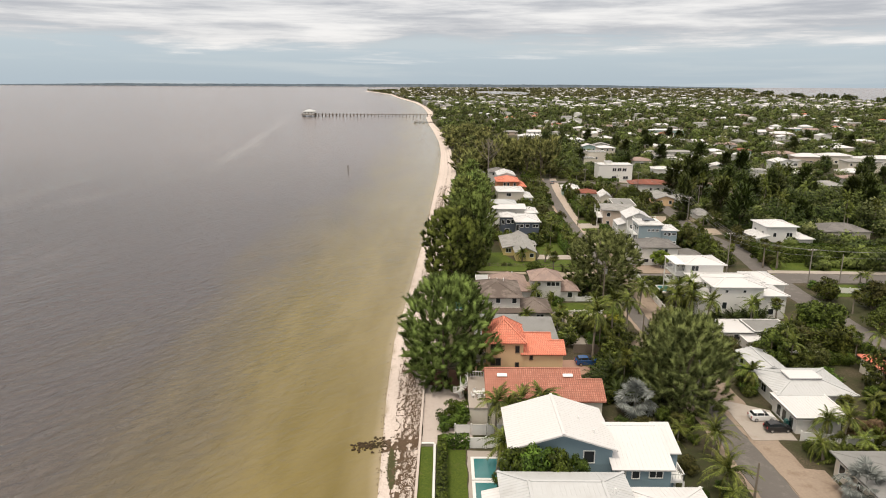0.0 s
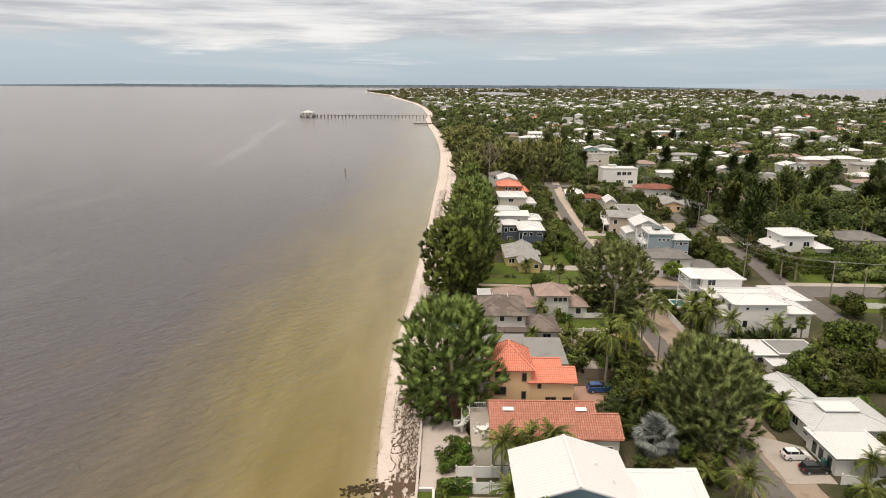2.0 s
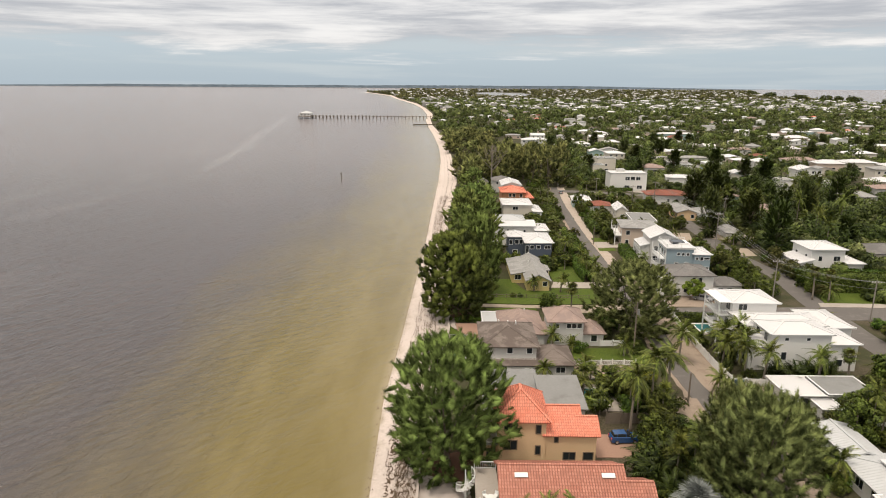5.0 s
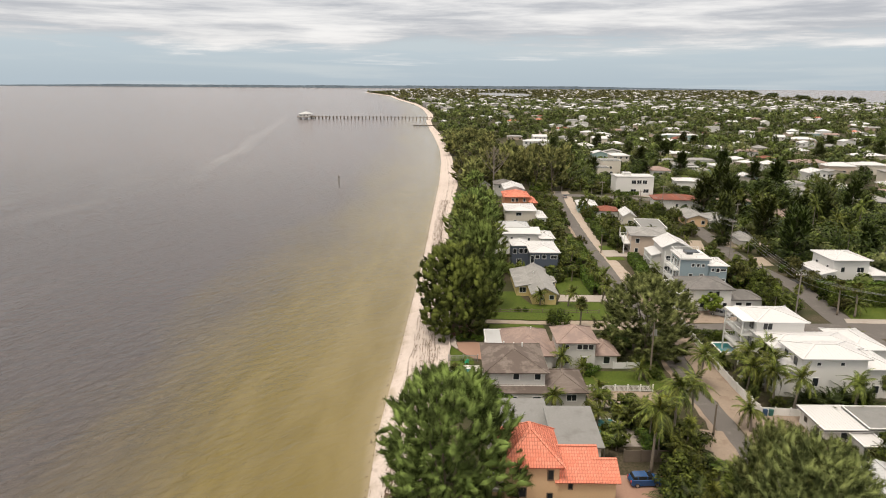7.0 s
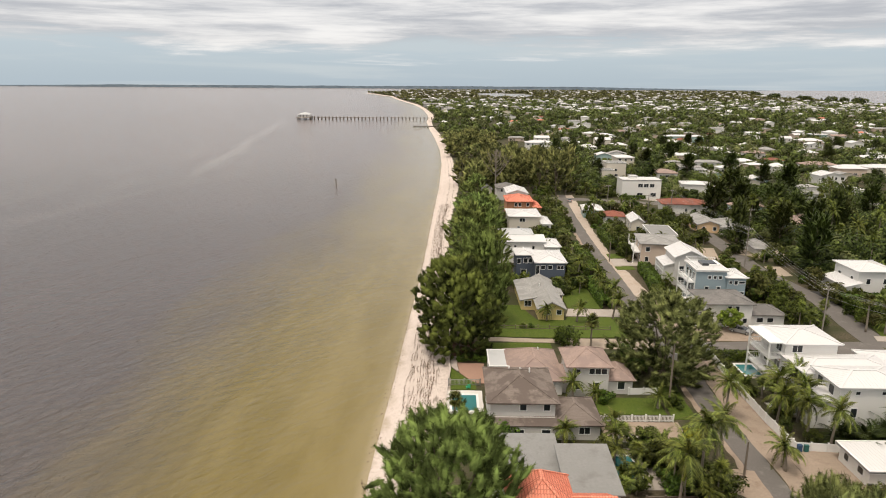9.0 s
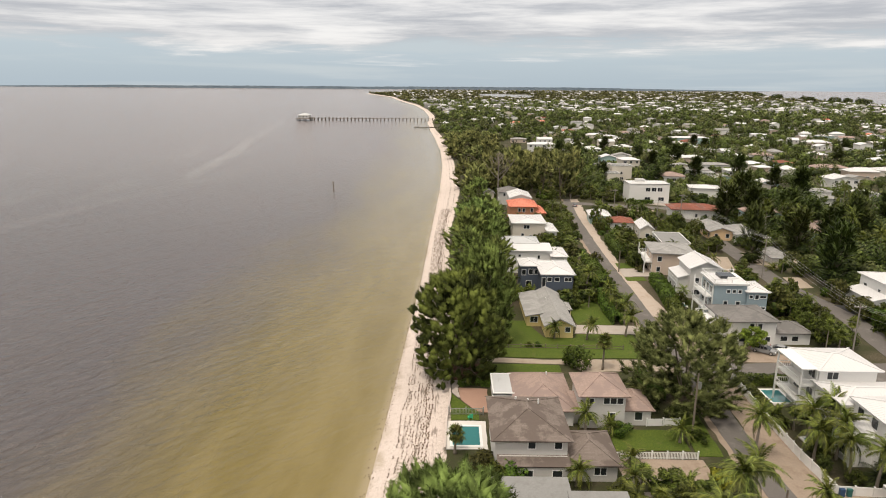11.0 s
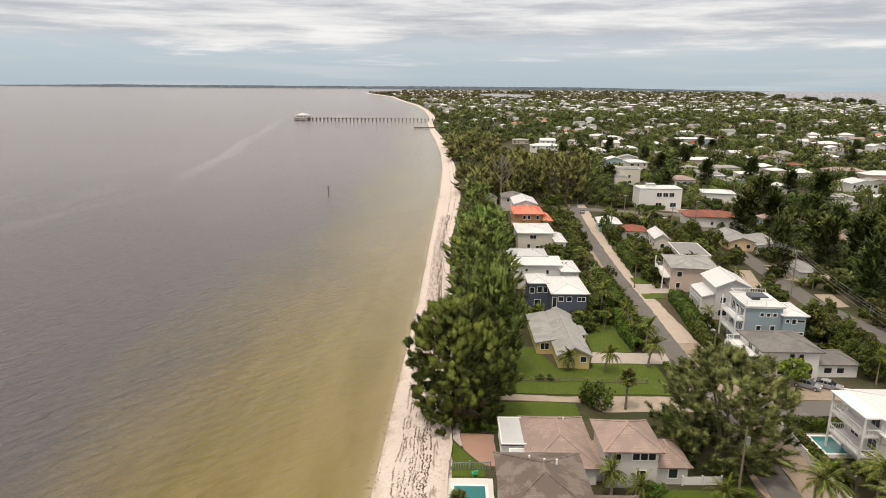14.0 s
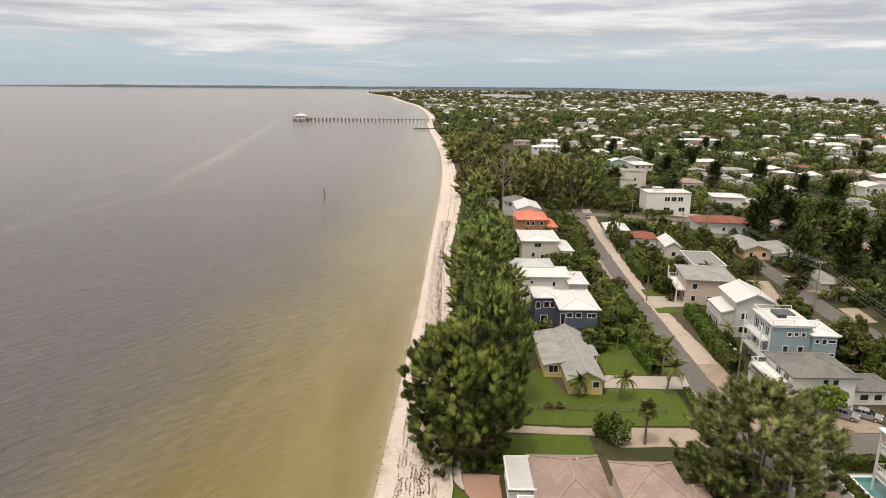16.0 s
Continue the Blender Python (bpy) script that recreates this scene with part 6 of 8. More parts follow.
for k, (x, y, s) in enumerate(((27.6, 97.0, 1.6), (29.6, 99.4, 1.75), (31.8, 97.4, 1.4), (30.6, 103.4, 1.5), (29.0, 101.6, 1.5), (31.6, 100.6, 1.5), (28.2, 94.4, 1.2), (57.5, 128.2, 1.35), (60, 127.6, 1.4), (62.4, 127.4, 1.35), (64.8, 127.6, 1.4), (67.2, 128, 1.3), (59.3, 126.4, 1.1), (66, 126.2, 1.1), (34.6, 115.4, 1.2), (32.4, 112.6, 1.3), (35.4, 118.6, 1.1))):
    plant("palm_clump", DARK_ARECA, at_scale(x, y, 70 * k, s, s), "dense clump of dark green palm fronds beside a wall", "palm", "palm clumps")


# hedges and garden shrubs
def hedge(name, pts, wide, high, label, seed, material=LEAF_SHRUB, dense=190):
    """A clipped hedge along a line: leaves over an uneven body."""
    rng = np.random.default_rng(seed)
    spots, outs = [], []
    for (xa, ya), (xb, yb) in zip(pts, pts[1:]):
        L = math.hypot(xb - xa, yb - ya)
        n = int(L * dense * (wide + high) / 3)
        t = rng.uniform(-0.02, 1.02, n)
        d = np.array([xb - xa, yb - ya]) / L
        face = rng.uniform(0, 2 * high + wide, n)
        u = np.where(face < high, -wide / 2, np.where(face < high + wide, face - high - wide / 2, wide / 2))
        h = np.where(face < high, face, np.where(face < high + wide, high, 2 * high + wide - face))
        u, h = u * rng.uniform(0.8, 1.08, n), np.maximum(0.05, h * rng.uniform(0.88, 1.06, n))
        spots.append(np.stack([xa + (xb - xa) * t - d[1] * u, ya + (yb - ya) * t + d[0] * u, h], axis=1))
        outs.append(np.stack([-d[1] * u, d[0] * u, np.where(h > high * 0.8, 0.8, 0.2)], axis=1))
    p, o = np.concatenate(spots), unit(np.concatenate(outs))
    c = p.mean(axis=0) * (1, 1, 0)
    q, face = leaves_on(rng, p - c, o, 0.44, 0.34)
    me = quads("hedge", q, material, face)
    tagged(part(name, me, None), label, "hedge").location = (c[0], c[1], LAND + 0.08)


HEDGES = [([(80.4, 334.2), (90, 334.4)], 1.6, 1.6), ([(0.2, 58), (0.2, 80)], 1.1, 1.8), ([(0.2, 80.2), (3.8, 80.4)], 1.2, 1.8), ([(2.5, 155.2), (4.8, 156.2), (7.8, 155.3)], 0.9, 0.9), ([(35.2, 150.5), (34.4, 160)], 1.6, 1.8),
          ([(51.0, 156.4), (50.6, 142.0)], 1.3, 1.5), ([(50.2, 157.2), (62, 156.6)], 1.2, 1.8), ([(28.6, 126.8), (35, 127)], 1.0, 1.0), ([(37.0, 184.8), (36.6, 193), (37.4, 204)], 2.0, 2.2), ([(39.4, 187.0), (39.9, 206)], 2.4, 2.4), ([(30.4, 203.6), (38.5, 203.2)], 1.6, 1.6),
          ([(51.6, 186), (51.8, 196)], 2.4, 2.6), ([(52.4, 197), (53.8, 207), (54.6, 216.6)], 3.0, 2.6), ([(90, 180), (132, 178)], 5.0, 4.2), ([(92, 187.6), (114, 186)], 4.0, 3.0), ([(60, 108), (74, 109)], 1.4, 1.8), ([(39.4, 208), (40.6, 234)], 3.6, 2.8), ([(33.6, 206), (36.0, 222)], 3.0, 2.4), ([(27.4, 203.2), (31.2, 214.5)], 2.0, 2.0),
          ([(59.0, 77.4), (72, 77)], 2.2, 1.6), ([(44.8, 100), (46.6, 112)], 1.8, 2.0), ([(39.4, 168), (39.9, 178)], 1.0, 1.2), ([(52, 240), (53.4, 262)], 2.6, 2.4), ([(37, 240), (42.4, 284)], 3.6, 2.6)]
for k, (pts, w, h) in enumerate(HEDGES):
    hedge("hedge", pts, w, h, "dense green garden hedge", 400 + k, (LEAF_SHRUB, LEAF_GREEN)[k % 2] if k > 3 else LEAF_SHRUB)
for x, y, a, b in ((9.0, 67.5, 0.62, 0.93), (11.4, 67.2, 0.64, 1.0), (13.6, 67.1, 0.6, 0.95), (15.8, 66.9, 0.46, 0.86)):
    plant("tree", GARDEN, at_scale(x, y, 40 * x, a * 1.15, b * 1.12), "leafy green tree squeezed between two houses", "tree")
for k, (x, y, a, b) in enumerate(((28.6, 199.6, 0.42, 0.5), (30.6, 199.4, 0.45, 0.52), (32.6, 199.8, 0.45, 0.5), (27.0, 200.0, 0.3, 0.42), (34.4, 200.4, 0.5, 0.55))):
    plant("tree", ROUND[k], at_scale(x, y, 70 * k, a, b), "bushy green garden tree", "tree", "garden trees")
for k, (x, y, a, b) in enumerate(((28, 245.6, 0.8, 0.72), (31, 246.6, 0.85, 0.75), (34, 243.6, 0.85, 0.72), (36.4, 239.5, 0.8, 0.7), (25.2, 248, 0.7, 0.66), (33.2, 250, 0.8, 0.7))):
    plant("tree", FAR_ROUND[k % 5], at_scale(x, y, 70 * k, a, b), "bushy green garden tree", "tree", "garden trees")
for k, (x, y) in enumerate(((19.4, 204.0), (17.2, 203.2), (21.2, 203.0), (18.6, 201.6))):
    plant("palm_clump", FAR_ARECA, at_scale(x, y, 70 * k, 1.2, 1.3), "clump of dark green palm fronds beside a house", "palm", "palm clumps")
PLACED = [(26.2, 139.6, 1.0, 1.0), (24.6, 163.4, 1.5, 1.6), (23.2, 164.6, 1.3, 1.5), (35.6, 128.0, 1.2, 1.1), (31, 127.2, 0.9, 0.7), (36.6, 138.4, 0.9, 0.8),
          (16.6, 172.5, 0.55, 0.5), (18.2, 172.5, 0.55, 0.5), (30.6, 146, 1.0, 1.2), (4.6, 106, 1.2, 1), (8.6, 127, 1.5, 1.4), (6.6, 127.5, 1.4, 1.3), (7.6, 125.6, 1.5, 1.2), (5.4, 130.6, 1.3, 1.2), (26.5, 99, 1.6, 1.8), (30, 103, 1.5, 1.6), (25.6, 94, 1.2, 1.2)]
for k, (x, y, s, h) in enumerate(PLACED):
    plant("shrub", YELLOW_BUSH if k in (3, 4) else BUSH[k % 5], at_scale(x, y, 50 * k, s, h), "yellow-green leafy garden shrub" if k in (3, 4) else "leafy green garden shrub", "shrub", "garden shrubs")
for k, (x, y, a, b) in enumerate(((0.9, 84.8, 1.0, 1.0), (2.6, 85.0, 1.1, 1.1), (1.1, 87.0, 1.05, 1.1), (2.9, 87.4, 1.1, 1.15), (1.9, 89.3, 1.1, 1.05), (3.4, 89.8, 0.9, 0.9))):
    plant("shrub", BUSH[(0, 2)[k % 2]], at_scale(x, y, 50 * k, a, b), "rounded dense green shrub on pale sand", "shrub", "garden shrubs")
for k, (x, y, s) in enumerate(((60.6, 84.6, 1.0), (62.6, 84.2, 1.1), (64.6, 83.8, 0.9), (59.2, 84.0, 0.8), (24.0, 92.6, 0.6))):
    plant("shrub", BRONZE_BUSH, at_scale(x, y, 50 * k, s, s * 0.9), "bronze-leaved garden shrub beside a wall", "shrub", "garden shrubs")
plant("small_tree", (ROUND[0][0], tree_meshes(50, "leaf", 5.2, 2.9, 1.6, 3000, 0.34, LEAF_LIME, 0.28, 36)[1]), at_scale(59.8, 171.4, 0, 1.0), "small bright green tree over parked cars", "tree")
JUNGLE = [((43, 250, 50, 330), 34, 0.6), ((58, 108, 70, 116.5), 16, 0.85), ((21, 194, 36, 198), 14, 0.62), ((20.5, 213, 36, 219), 16, 0.66), ((21, 232, 36, 240), 16, 0.7), ((21, 250, 40, 255.6), 16, 0.7), ((22, 272, 40, 289), 22, 0.7), ((36.5, 205, 44, 330), 50, 0.6),
          ((53, 226, 64, 300), 44, 0.72), ((62, 214, 84, 262), 42, 0.75), ((66, 258, 88, 300), 32, 0.8), ((60, 298, 90, 328), 22, 0.65), ((78, 324, 110, 334), 7, 0.5), ((54, 196, 57, 204), 4, 0.5), ((40, 330, 52, 350), 16, 0.9), ((62, 336, 79, 350), 20, 0.8), ((98, 336, 130, 348), 22, 0.6), ((84, 288, 108, 299), 16, 0.55), ((94, 250, 118, 262), 18, 0.6), ((100, 280, 130, 294), 26, 0.7),
          ((28.8, 96, 33, 118), 20, 1.0), ((21.5, 111, 26, 127), 9, 0.6), ((27, 116, 33, 127), 18, 0.85), ((60, 100, 80, 128), 46, 1.05), ((66, 76, 80, 100), 24, 1.0), ((46, 96, 53.5, 115), 16, 0.7), ((63, 78, 72, 90), 8, 0.8),
          ((47, 176, 51, 200), 8, 0.6), ((64, 150, 79, 157), 16, 0.7), ((73, 166.5, 80, 200), 34, 0.9), ((36, 142, 47, 158), 8, 0.8), ((92, 186, 98, 204), 14, 0.8), ((35, 206, 44, 330), 46, 0.65), ((52, 236, 62, 285), 26, 0.7), ((11, 200, 21, 300), 34, 0.75),
          ((68, 196, 82, 240), 36, 0.8), ((74, 240, 90, 300), 34, 0.75), ((62, 300, 80, 330), 22, 0.7), ((22, 270, 40, 292), 10, 0.6), ((59, 105, 80, 115), 10, 0.9), ((47, 60, 51, 66), 3, 0.8), ((60, 74, 66, 82), 6, 0.8), ((88, 150, 130, 157), 12, 0.8), ((24, 78, 36, 88), 12, 0.5), ((25, 66, 36, 78), 8, 0.5), ((45, 96, 51, 112), 8, 0.6), ((35, 100, 38.4, 111), 7, 0.7), ((50.5, 76, 58, 81), 9, 0.5), ((50, 128, 58, 146), 14, 0.5), ((46, 60, 50, 66), 4, 0.5), ((87, 95, 130, 146), 70, 1.0), ((107, 146, 130, 157), 14, 0.9), ((89, 204, 104, 234), 20, 0.8), ((88, 168, 92, 186), 5, 0.6), ((68, 84, 80, 96), 8, 0.9)]


def blocked(x, y, pad=0.0):
    w = [np.interp(y, [r[0] for r in LANE], [r[i] for r in LANE]) for i in (1, 2)]
    if w[0] - 1.0 - pad < x < w[1] + 3.6 + pad and y < 345:
        return True
    if 80 - pad < x < 98 + pad and 40 < y < 330 and abs(x - np.interp(y, (40, 150, 185, 216, 257, 330), (83.5, 84.3, 86.2, 84.7, 89.7, 95.7))) < 4.2 + pad:
        return True
    if 156 - pad < y < 168 + pad and x > 46:
        return True
    if 40 < x < 150 and abs(y - np.interp(x, (40, 62, 96, 150), (335, 332, 321, 315))) < 5 + pad:
        return True
    return any(x0 - pad < x < x1 + pad and y0 - pad < y < y1 + pad for x0, y0, x1, y1 in TAKEN)


for ob in [o for o in scene.objects if o.type == "EMPTY" and o.name.startswith("house")]:
    for c in ob.children:
        if c.name.startswith("wall"):
            xs, ys = [v.co.x for v in c.data.vertices], [v.co.y for v in c.data.vertices]
            TAKEN.append((ob.location.x + min(xs), ob.location.y + min(ys), ob.location.x + max(xs), ob.location.y + max(ys)))
TAKEN += [(75, 227, 83, 243), (89.6, 212, 94.6, 222), (91, 234, 104, 247)]
rng = random.Random(77)
for (x0, y0, x1, y1), n, s in JUNGLE:
    for k in range(n):
        x, y = rng.uniform(x0, x1), rng.uniform(y0, y1)
        if blocked(x, y, 0.15 if y > 200 else 0.6):
            continue
        pick = rng.random()
        if 0.28 < pick < 0.42:
            plant("palm_clump", ARECA if y < 170 else FAR_ARECA, at_scale(x, y, rng.uniform(0, 360), rng.uniform(0.8, 1.25), rng.uniform(0.8, 1.3)), "clump of upright green palm fronds in a garden", "palm", "palm clumps")
        elif pick < 0.42:
            plant("tree", (ROUND if y < 190 else FAR_ROUND)[rng.randrange(5)], at_scale(x, y, rng.uniform(0, 360), s * rng.uniform(0.6, 1.0), s * rng.uniform(0.6, 1.05)), "bushy green garden tree", "tree", "garden trees")
        elif pick < 0.62:
            plant("palm_tree", FAR_PALM[rng.randrange(2)], at_scale(x, y, rng.uniform(0, 360), rng.uniform(0.75, 1.0), s * rng.uniform(0.6, 1.05)), "garden palm with a leafy head", "palm", "garden palms")
        else:
            plant("shrub", (BUSH if y < 170 else FAR_BUSH)[rng.randrange(5)], at_scale(x, y, rng.uniform(0, 360), rng.uniform(0.9, 1.7) * s, rng.uniform(0.9, 1.5) * s), "leafy green garden shrub", "shrub", "garden shrubs")


# ---- the town beyond ----
rng = random.Random(91)
count = 0
while count < 190:
    y = 230 + 420 * rng.random() ** 0.9
    x = rng.uniform(along(INLAND, y) + 20, 0.72 * y)
    if (x < 100 and y < 345) or (x < 62 and y < 640) or blocked(x, y, 2.0):
        continue
    count += 1
    pick = rng.random()
    if pick < 0.74:
        continue
    elif pick < 0.9:
        plant("palm_tree", FAR_PALM[rng.randrange(2)], at_scale(x, y, rng.uniform(0, 360), 1.0, rng.uniform(0.8, 1.4)), "palm rising between houses", "palm", "town palms")
    else:
        plant("casuarina_tree", (PINE_C[0], SPIRE[1]), at_scale(x, y, rng.uniform(0, 360), 1.1, rng.uniform(0.6, 0.9)), "dark feathery tree between houses", "tree", "town trees")

# houses of the town, each a thing as far as they can be told apart
rng = random.Random(33)
FAR_SPOTS = []
tries = 0
while len(FAR_SPOTS) < 190 and tries < 8000:
    tries += 1
    y = 400 + 1080 * rng.random() ** 1.1
    x = rng.uniform(along(INLAND, y) + (135 if y < 480 else 75 if y < 900 else 14), min(0.72 * y, along(GULF, y) - 30))
    if blocked(x, y, 6) or any(abs(x - a) < 18 and abs(y - b) < 19 for a, b in FAR_SPOTS):
        continue
    FAR_SPOTS.append((x, y))
for x, y in FAR_SPOTS:
    c = rng.choices("wgbrod", (60, 24, 6, 3, 2, 5))[0]
    tone = rng.choice(("white", "cream", "white", "grey", "beige"))
    w, d, ev = rng.uniform(8, 15), rng.uniform(7, 11), rng.choice((3.9, 4.2, 4.6, 6.4, 7.0))
    e = house(("two-storey " if ev > 6 else "low ") + {"white": "white", "cream": "cream", "grey": "light grey", "beige": "beige"}[tone] + " town house with " + ROOFS[c][1],
              [(x - w / 2, y - d / 2, x + w / 2, y + d / 2, ev, rng.choice(("hip", "hip", "gable_x", "gable_y")), rng.uniform(1.0, 1.8), 0.4, tone, ROOFS[c][0], "s" if y < 760 else [])],
              rng.uniform(-12, 12), group="town houses", seams=False)
    e.location.z += lift(y)


def far_town():
    """Roofs and walls too far off to tell apart."""
    rng = random.Random(34)
    for nm, roof in (("distant_white_houses", WHITE_ROOF), ("distant_grey_houses", SILVER_SHINGLE)):
        bm = bmesh.new()
        for k in range(500 if roof is WHITE_ROOF else 560):
            y = 1350 + 2800 * rng.random() ** 1.3
            x = rng.uniform(along(INLAND, y) + 10, min(0.72 * y, along(GULF, y) - 20))
            if abs(x - 262) < 150 and abs(y - 3090) < 500:
                continue
            w, d, h = rng.uniform(5, 10), rng.uniform(4, 7), rng.uniform(4, 8)
            z = LAND + lift(y)
            box(bm, x - w, y - d, z, x + w, y + d, z + h)
            v = [bm.verts.new(p) for p in ((x - w - 0.5, y - d - 0.5, z + h), (x + w + 0.5, y - d - 0.5, z + h), (x + w + 0.5, y + d, z + h), (x - w - 0.5, y + d, z + h), (x - w * 0.4, y, z + h + 2), (x + w * 0.4, y, z + h + 2))]
            for f in ((0, 1, 5, 4), (1, 2, 5), (2, 3, 4, 5), (3, 0, 4)):
                bm.faces.new([v[i] for i in f])
        tagged(part(nm, bm, roof), "pale roofs of a distant low town", "distant houses", kind="stuff")


far_town()


def far_woods():
    """Tree tops of the town, from the middle distance to the end of the island."""
    rng = np.random.default_rng(8)
    for nm, n, ya, yb, cards, size, mt in (("town_trees", 560, 168, 480, 270, 0.72, TOWN_GREEN), ("town_trees", 260, 180, 480, 270, 0.72, TOWN_OLIVE), ("town_trees", 380, 180, 480, 270, 0.72, LEAF_DEEP), ("town_trees", 1700, 420, 1100, 90, 1.4, TOWN_GREEN), ("town_trees", 800, 420, 1100, 90, 1.4, TOWN_OLIVE), ("town_trees", 420, 420, 1100, 90, 1.4, LEAF_DEEP), ("distant_trees", 3400, 1100, 2200, 19, 3.3, TOWN_GREEN), ("distant_trees", 2400, 1100, 2200, 19, 3.3, TOWN_OLIVE), ("distant_trees", 7000, 2200, 4280, 14, 6.0, TOWN_OLIVE)):
        y = ya + (yb - ya) * rng.random(n) ** 1.15
        lo = np.interp(y, [r[0] for r in INLAND], [r[1] for r in INLAND])
        hi = np.minimum(0.74 * y, np.interp(y, [r[0] for r in GULF], [r[1] for r in GULF]))
        lo = np.where(y < 345, 99.0, np.where(y < 640, lo + 64, lo + 3))
        x = lo + (hi - lo) * rng.random(n)
        keep, low = np.ones(n, bool), np.zeros(n, bool)
        for a, b in FAR_SPOTS:
            keep &= ~((np.abs(x - a) < 10) & (y < b + 7) & (y > b - 9))
            low |= (np.abs(x - a) < 13) & (y < b) & (y > b - 24)
        for a0, b0, a1, b1 in TAKEN:
            keep &= ~((x > a0 - 3) & (x < a1 + 3) & (y < b1 + 3) & (y > b0 - 4))
            low |= (x > a0 - 4) & (x < a1 + 4) & (y < b1) & (y > b0 - 40)
        keep &= ~((np.abs(x - 262) < 130) & (np.abs(y - 3090) < 470))
        if ya < 400:
            keep &= ~np.array([blocked(a, b, 1.5) for a, b in zip(x, y)])
        x, y, low = x[keep], y[keep], low[keep]
        m = len(x)
        wide = np.where(low, rng.uniform(1.5, 3.2, m), rng.uniform(2.2, 5.4, m)) * (1.0 if ya < 1100 else 1.4)
        high = np.where(low, rng.uniform(1.8, 5.0, m), np.where(rng.random(m) < 0.14, rng.uniform(9, 14, m), rng.uniform(3.6, 8.6, m)))
        out = unit(rng.normal(size=(m, cards, 3)) + np.array([0, 0, 0.5]))
        z = LAND + 33.0 * np.maximum(0, (y - 1000) / 3900) ** 2
        c = np.stack([x, y, z + high * 0.5], axis=1)[:, None, :]
        p = c + out * rng.uniform(0.5, 1.0, (m, cards, 1)) * np.stack([wide, wide, high * 0.5], axis=1)[:, None, :]
        p, out = p.reshape(-1, 3), out.reshape(-1, 3)
        q, face = leaves_on(rng, p, out, size * 1.3, size)
        tagged(part(nm, quads(nm, q, mt, unit(face * 0.5 + out)), None), "dense green tree tops of a low coastal town", "trees", kind="stuff")


far_woods()


def gulf_trees():
    """Tall dark clumps along the far shore of the island."""
    rng = np.random.default_rng(15)
    mid = []
    for yc in (1480, 1560, 1700, 1790, 1990, 2080, 2190, 2380, 2450, 2700, 2760, 3100, 3400):
        for k in range(7):
            y = yc + rng.uniform(-35, 35)
            mid.append((along(GULF, y) - rng.uniform(18, 46), y, rng.uniform(14, 24)))
    c = np.array(mid)
    n = 70
    out = unit(rng.normal(size=(len(c), n, 3)) + np.array([0, 0, 0.4]))
    z = LAND + 33.0 * np.maximum(0, (c[:, 1] - 1000) / 3900) ** 2
    heart = np.stack([c[:, 0], c[:, 1], z + c[:, 2] * 0.52], axis=1)[:, None, :]
    p = heart + out * rng.uniform(0.5, 1, (len(c), n, 1)) * np.stack([c[:, 2] * 0.42, c[:, 2] * 0.42, c[:, 2] * 0.5], axis=1)[:, None, :]
    p, out = p.reshape(-1, 3), out.reshape(-1, 3)
    q, face = leaves_on(rng, p, out, 5.5, 4.0)
    tagged(part("gulf_trees", quads("gulf_trees", q, LEAF_DEEP, face), None), "tall dark tree clumps along a far shore", "trees", kind="stuff")


gulf_trees()


def lagoon():
    bm = bmesh.new()
    ring = []
    for k in range(40):
        a = k * math.tau / 40
        r = 1 + 0.22 * math.sin(3 * a + 1) + 0.12 * math.sin(5 * a)
        x, y = 262 + 125 * r * math.cos(a), 3120 + 430 * r * math.sin(a)
        ring.append((x, y))
    rows = []
    for (x, y) in ring:
        rows.append([bm.verts.new((262 + (x - 262) * f, 3120 + (y - 3120) * f, LAND + 0.35 + lift(3120 + (y - 3120) * f))) for f in (1.0, 0.66, 0.33, 0.04)])
    for a, b in zip(rows, rows[1:] + rows[:1]):
        for k in range(3):
            bm.faces.new((a[k], b[k], b[k + 1], a[k + 1]))
    bmesh.ops.recalc_face_normals(bm, faces=bm.faces[:])
    mat = plain("lagoon_water", (0.20, 0.19, 0.18), 0.2, 0, 0.1, 0.02, 0.1, 0)
    tagged(part("lagoon", bm, mat), "pale inland lagoon among distant trees", "water", kind="structure")


lagoon()


# ---- on the water ----
def pier():
    e = base("pier", pose(-30, 1030, 0), "long timber fishing pier on piles with a house at its end", "pier")
    part("deck", boxes((-178, -2.2, 3.4, 8, 2.2, 3.8)), TIMBER, e)
    k = -176
    me = mesh_of("pier_leg", boxes((-0.45, -0.45, -1.5, 0.45, 0.45, 4.9)), TIMBER)
    while k < 8:
        for y in (-2.4, 2.4):
            p = part("pier_leg", me, None, e)
            p.location = (k, y, 0)
        k += 5.5
    part("platform", boxes((-196, -14, 3.2, -174, 14, 3.8)), TIMBER, e)
    for x in (-194, -185, -176):
        for y in (-12, -4, 4, 12):
            p = part("pier_leg", me, None, e)
            p.location = (x, y, 0)
    h = base("pier_house", pose(-215, 1030, 3.8), "white pavilion with pale roof at the end of a pier", "building")
    part("wall", boxes((-8, -9, 0, 8, 9, 4.6)), WALLS["white"], h)
    add_roof(h, roof_planes("hip", -8, -9, 8, 9, 4.6, 3.0, 1.2), PALE_ROOF, False)
    for x in (-5, 0, 5):
        window(h, "s", x, 1.2, 1.8, 1.8, (-8, -9, 8, 9))


pier()
e = base("old_dock", pose(-31, 866, 0), "low dark broken timber dock", "dock")
part("deck", boxes((-12, -3.5, 1.0, 16, 3.5, 1.6)), ROCK, e)
for x in (-10, -4, 2, 8):
    part("dock_leg", boxes((x - 0.3, -3.6, -1, x + 0.3, -3.0, 2.2)), TIMBER, e)


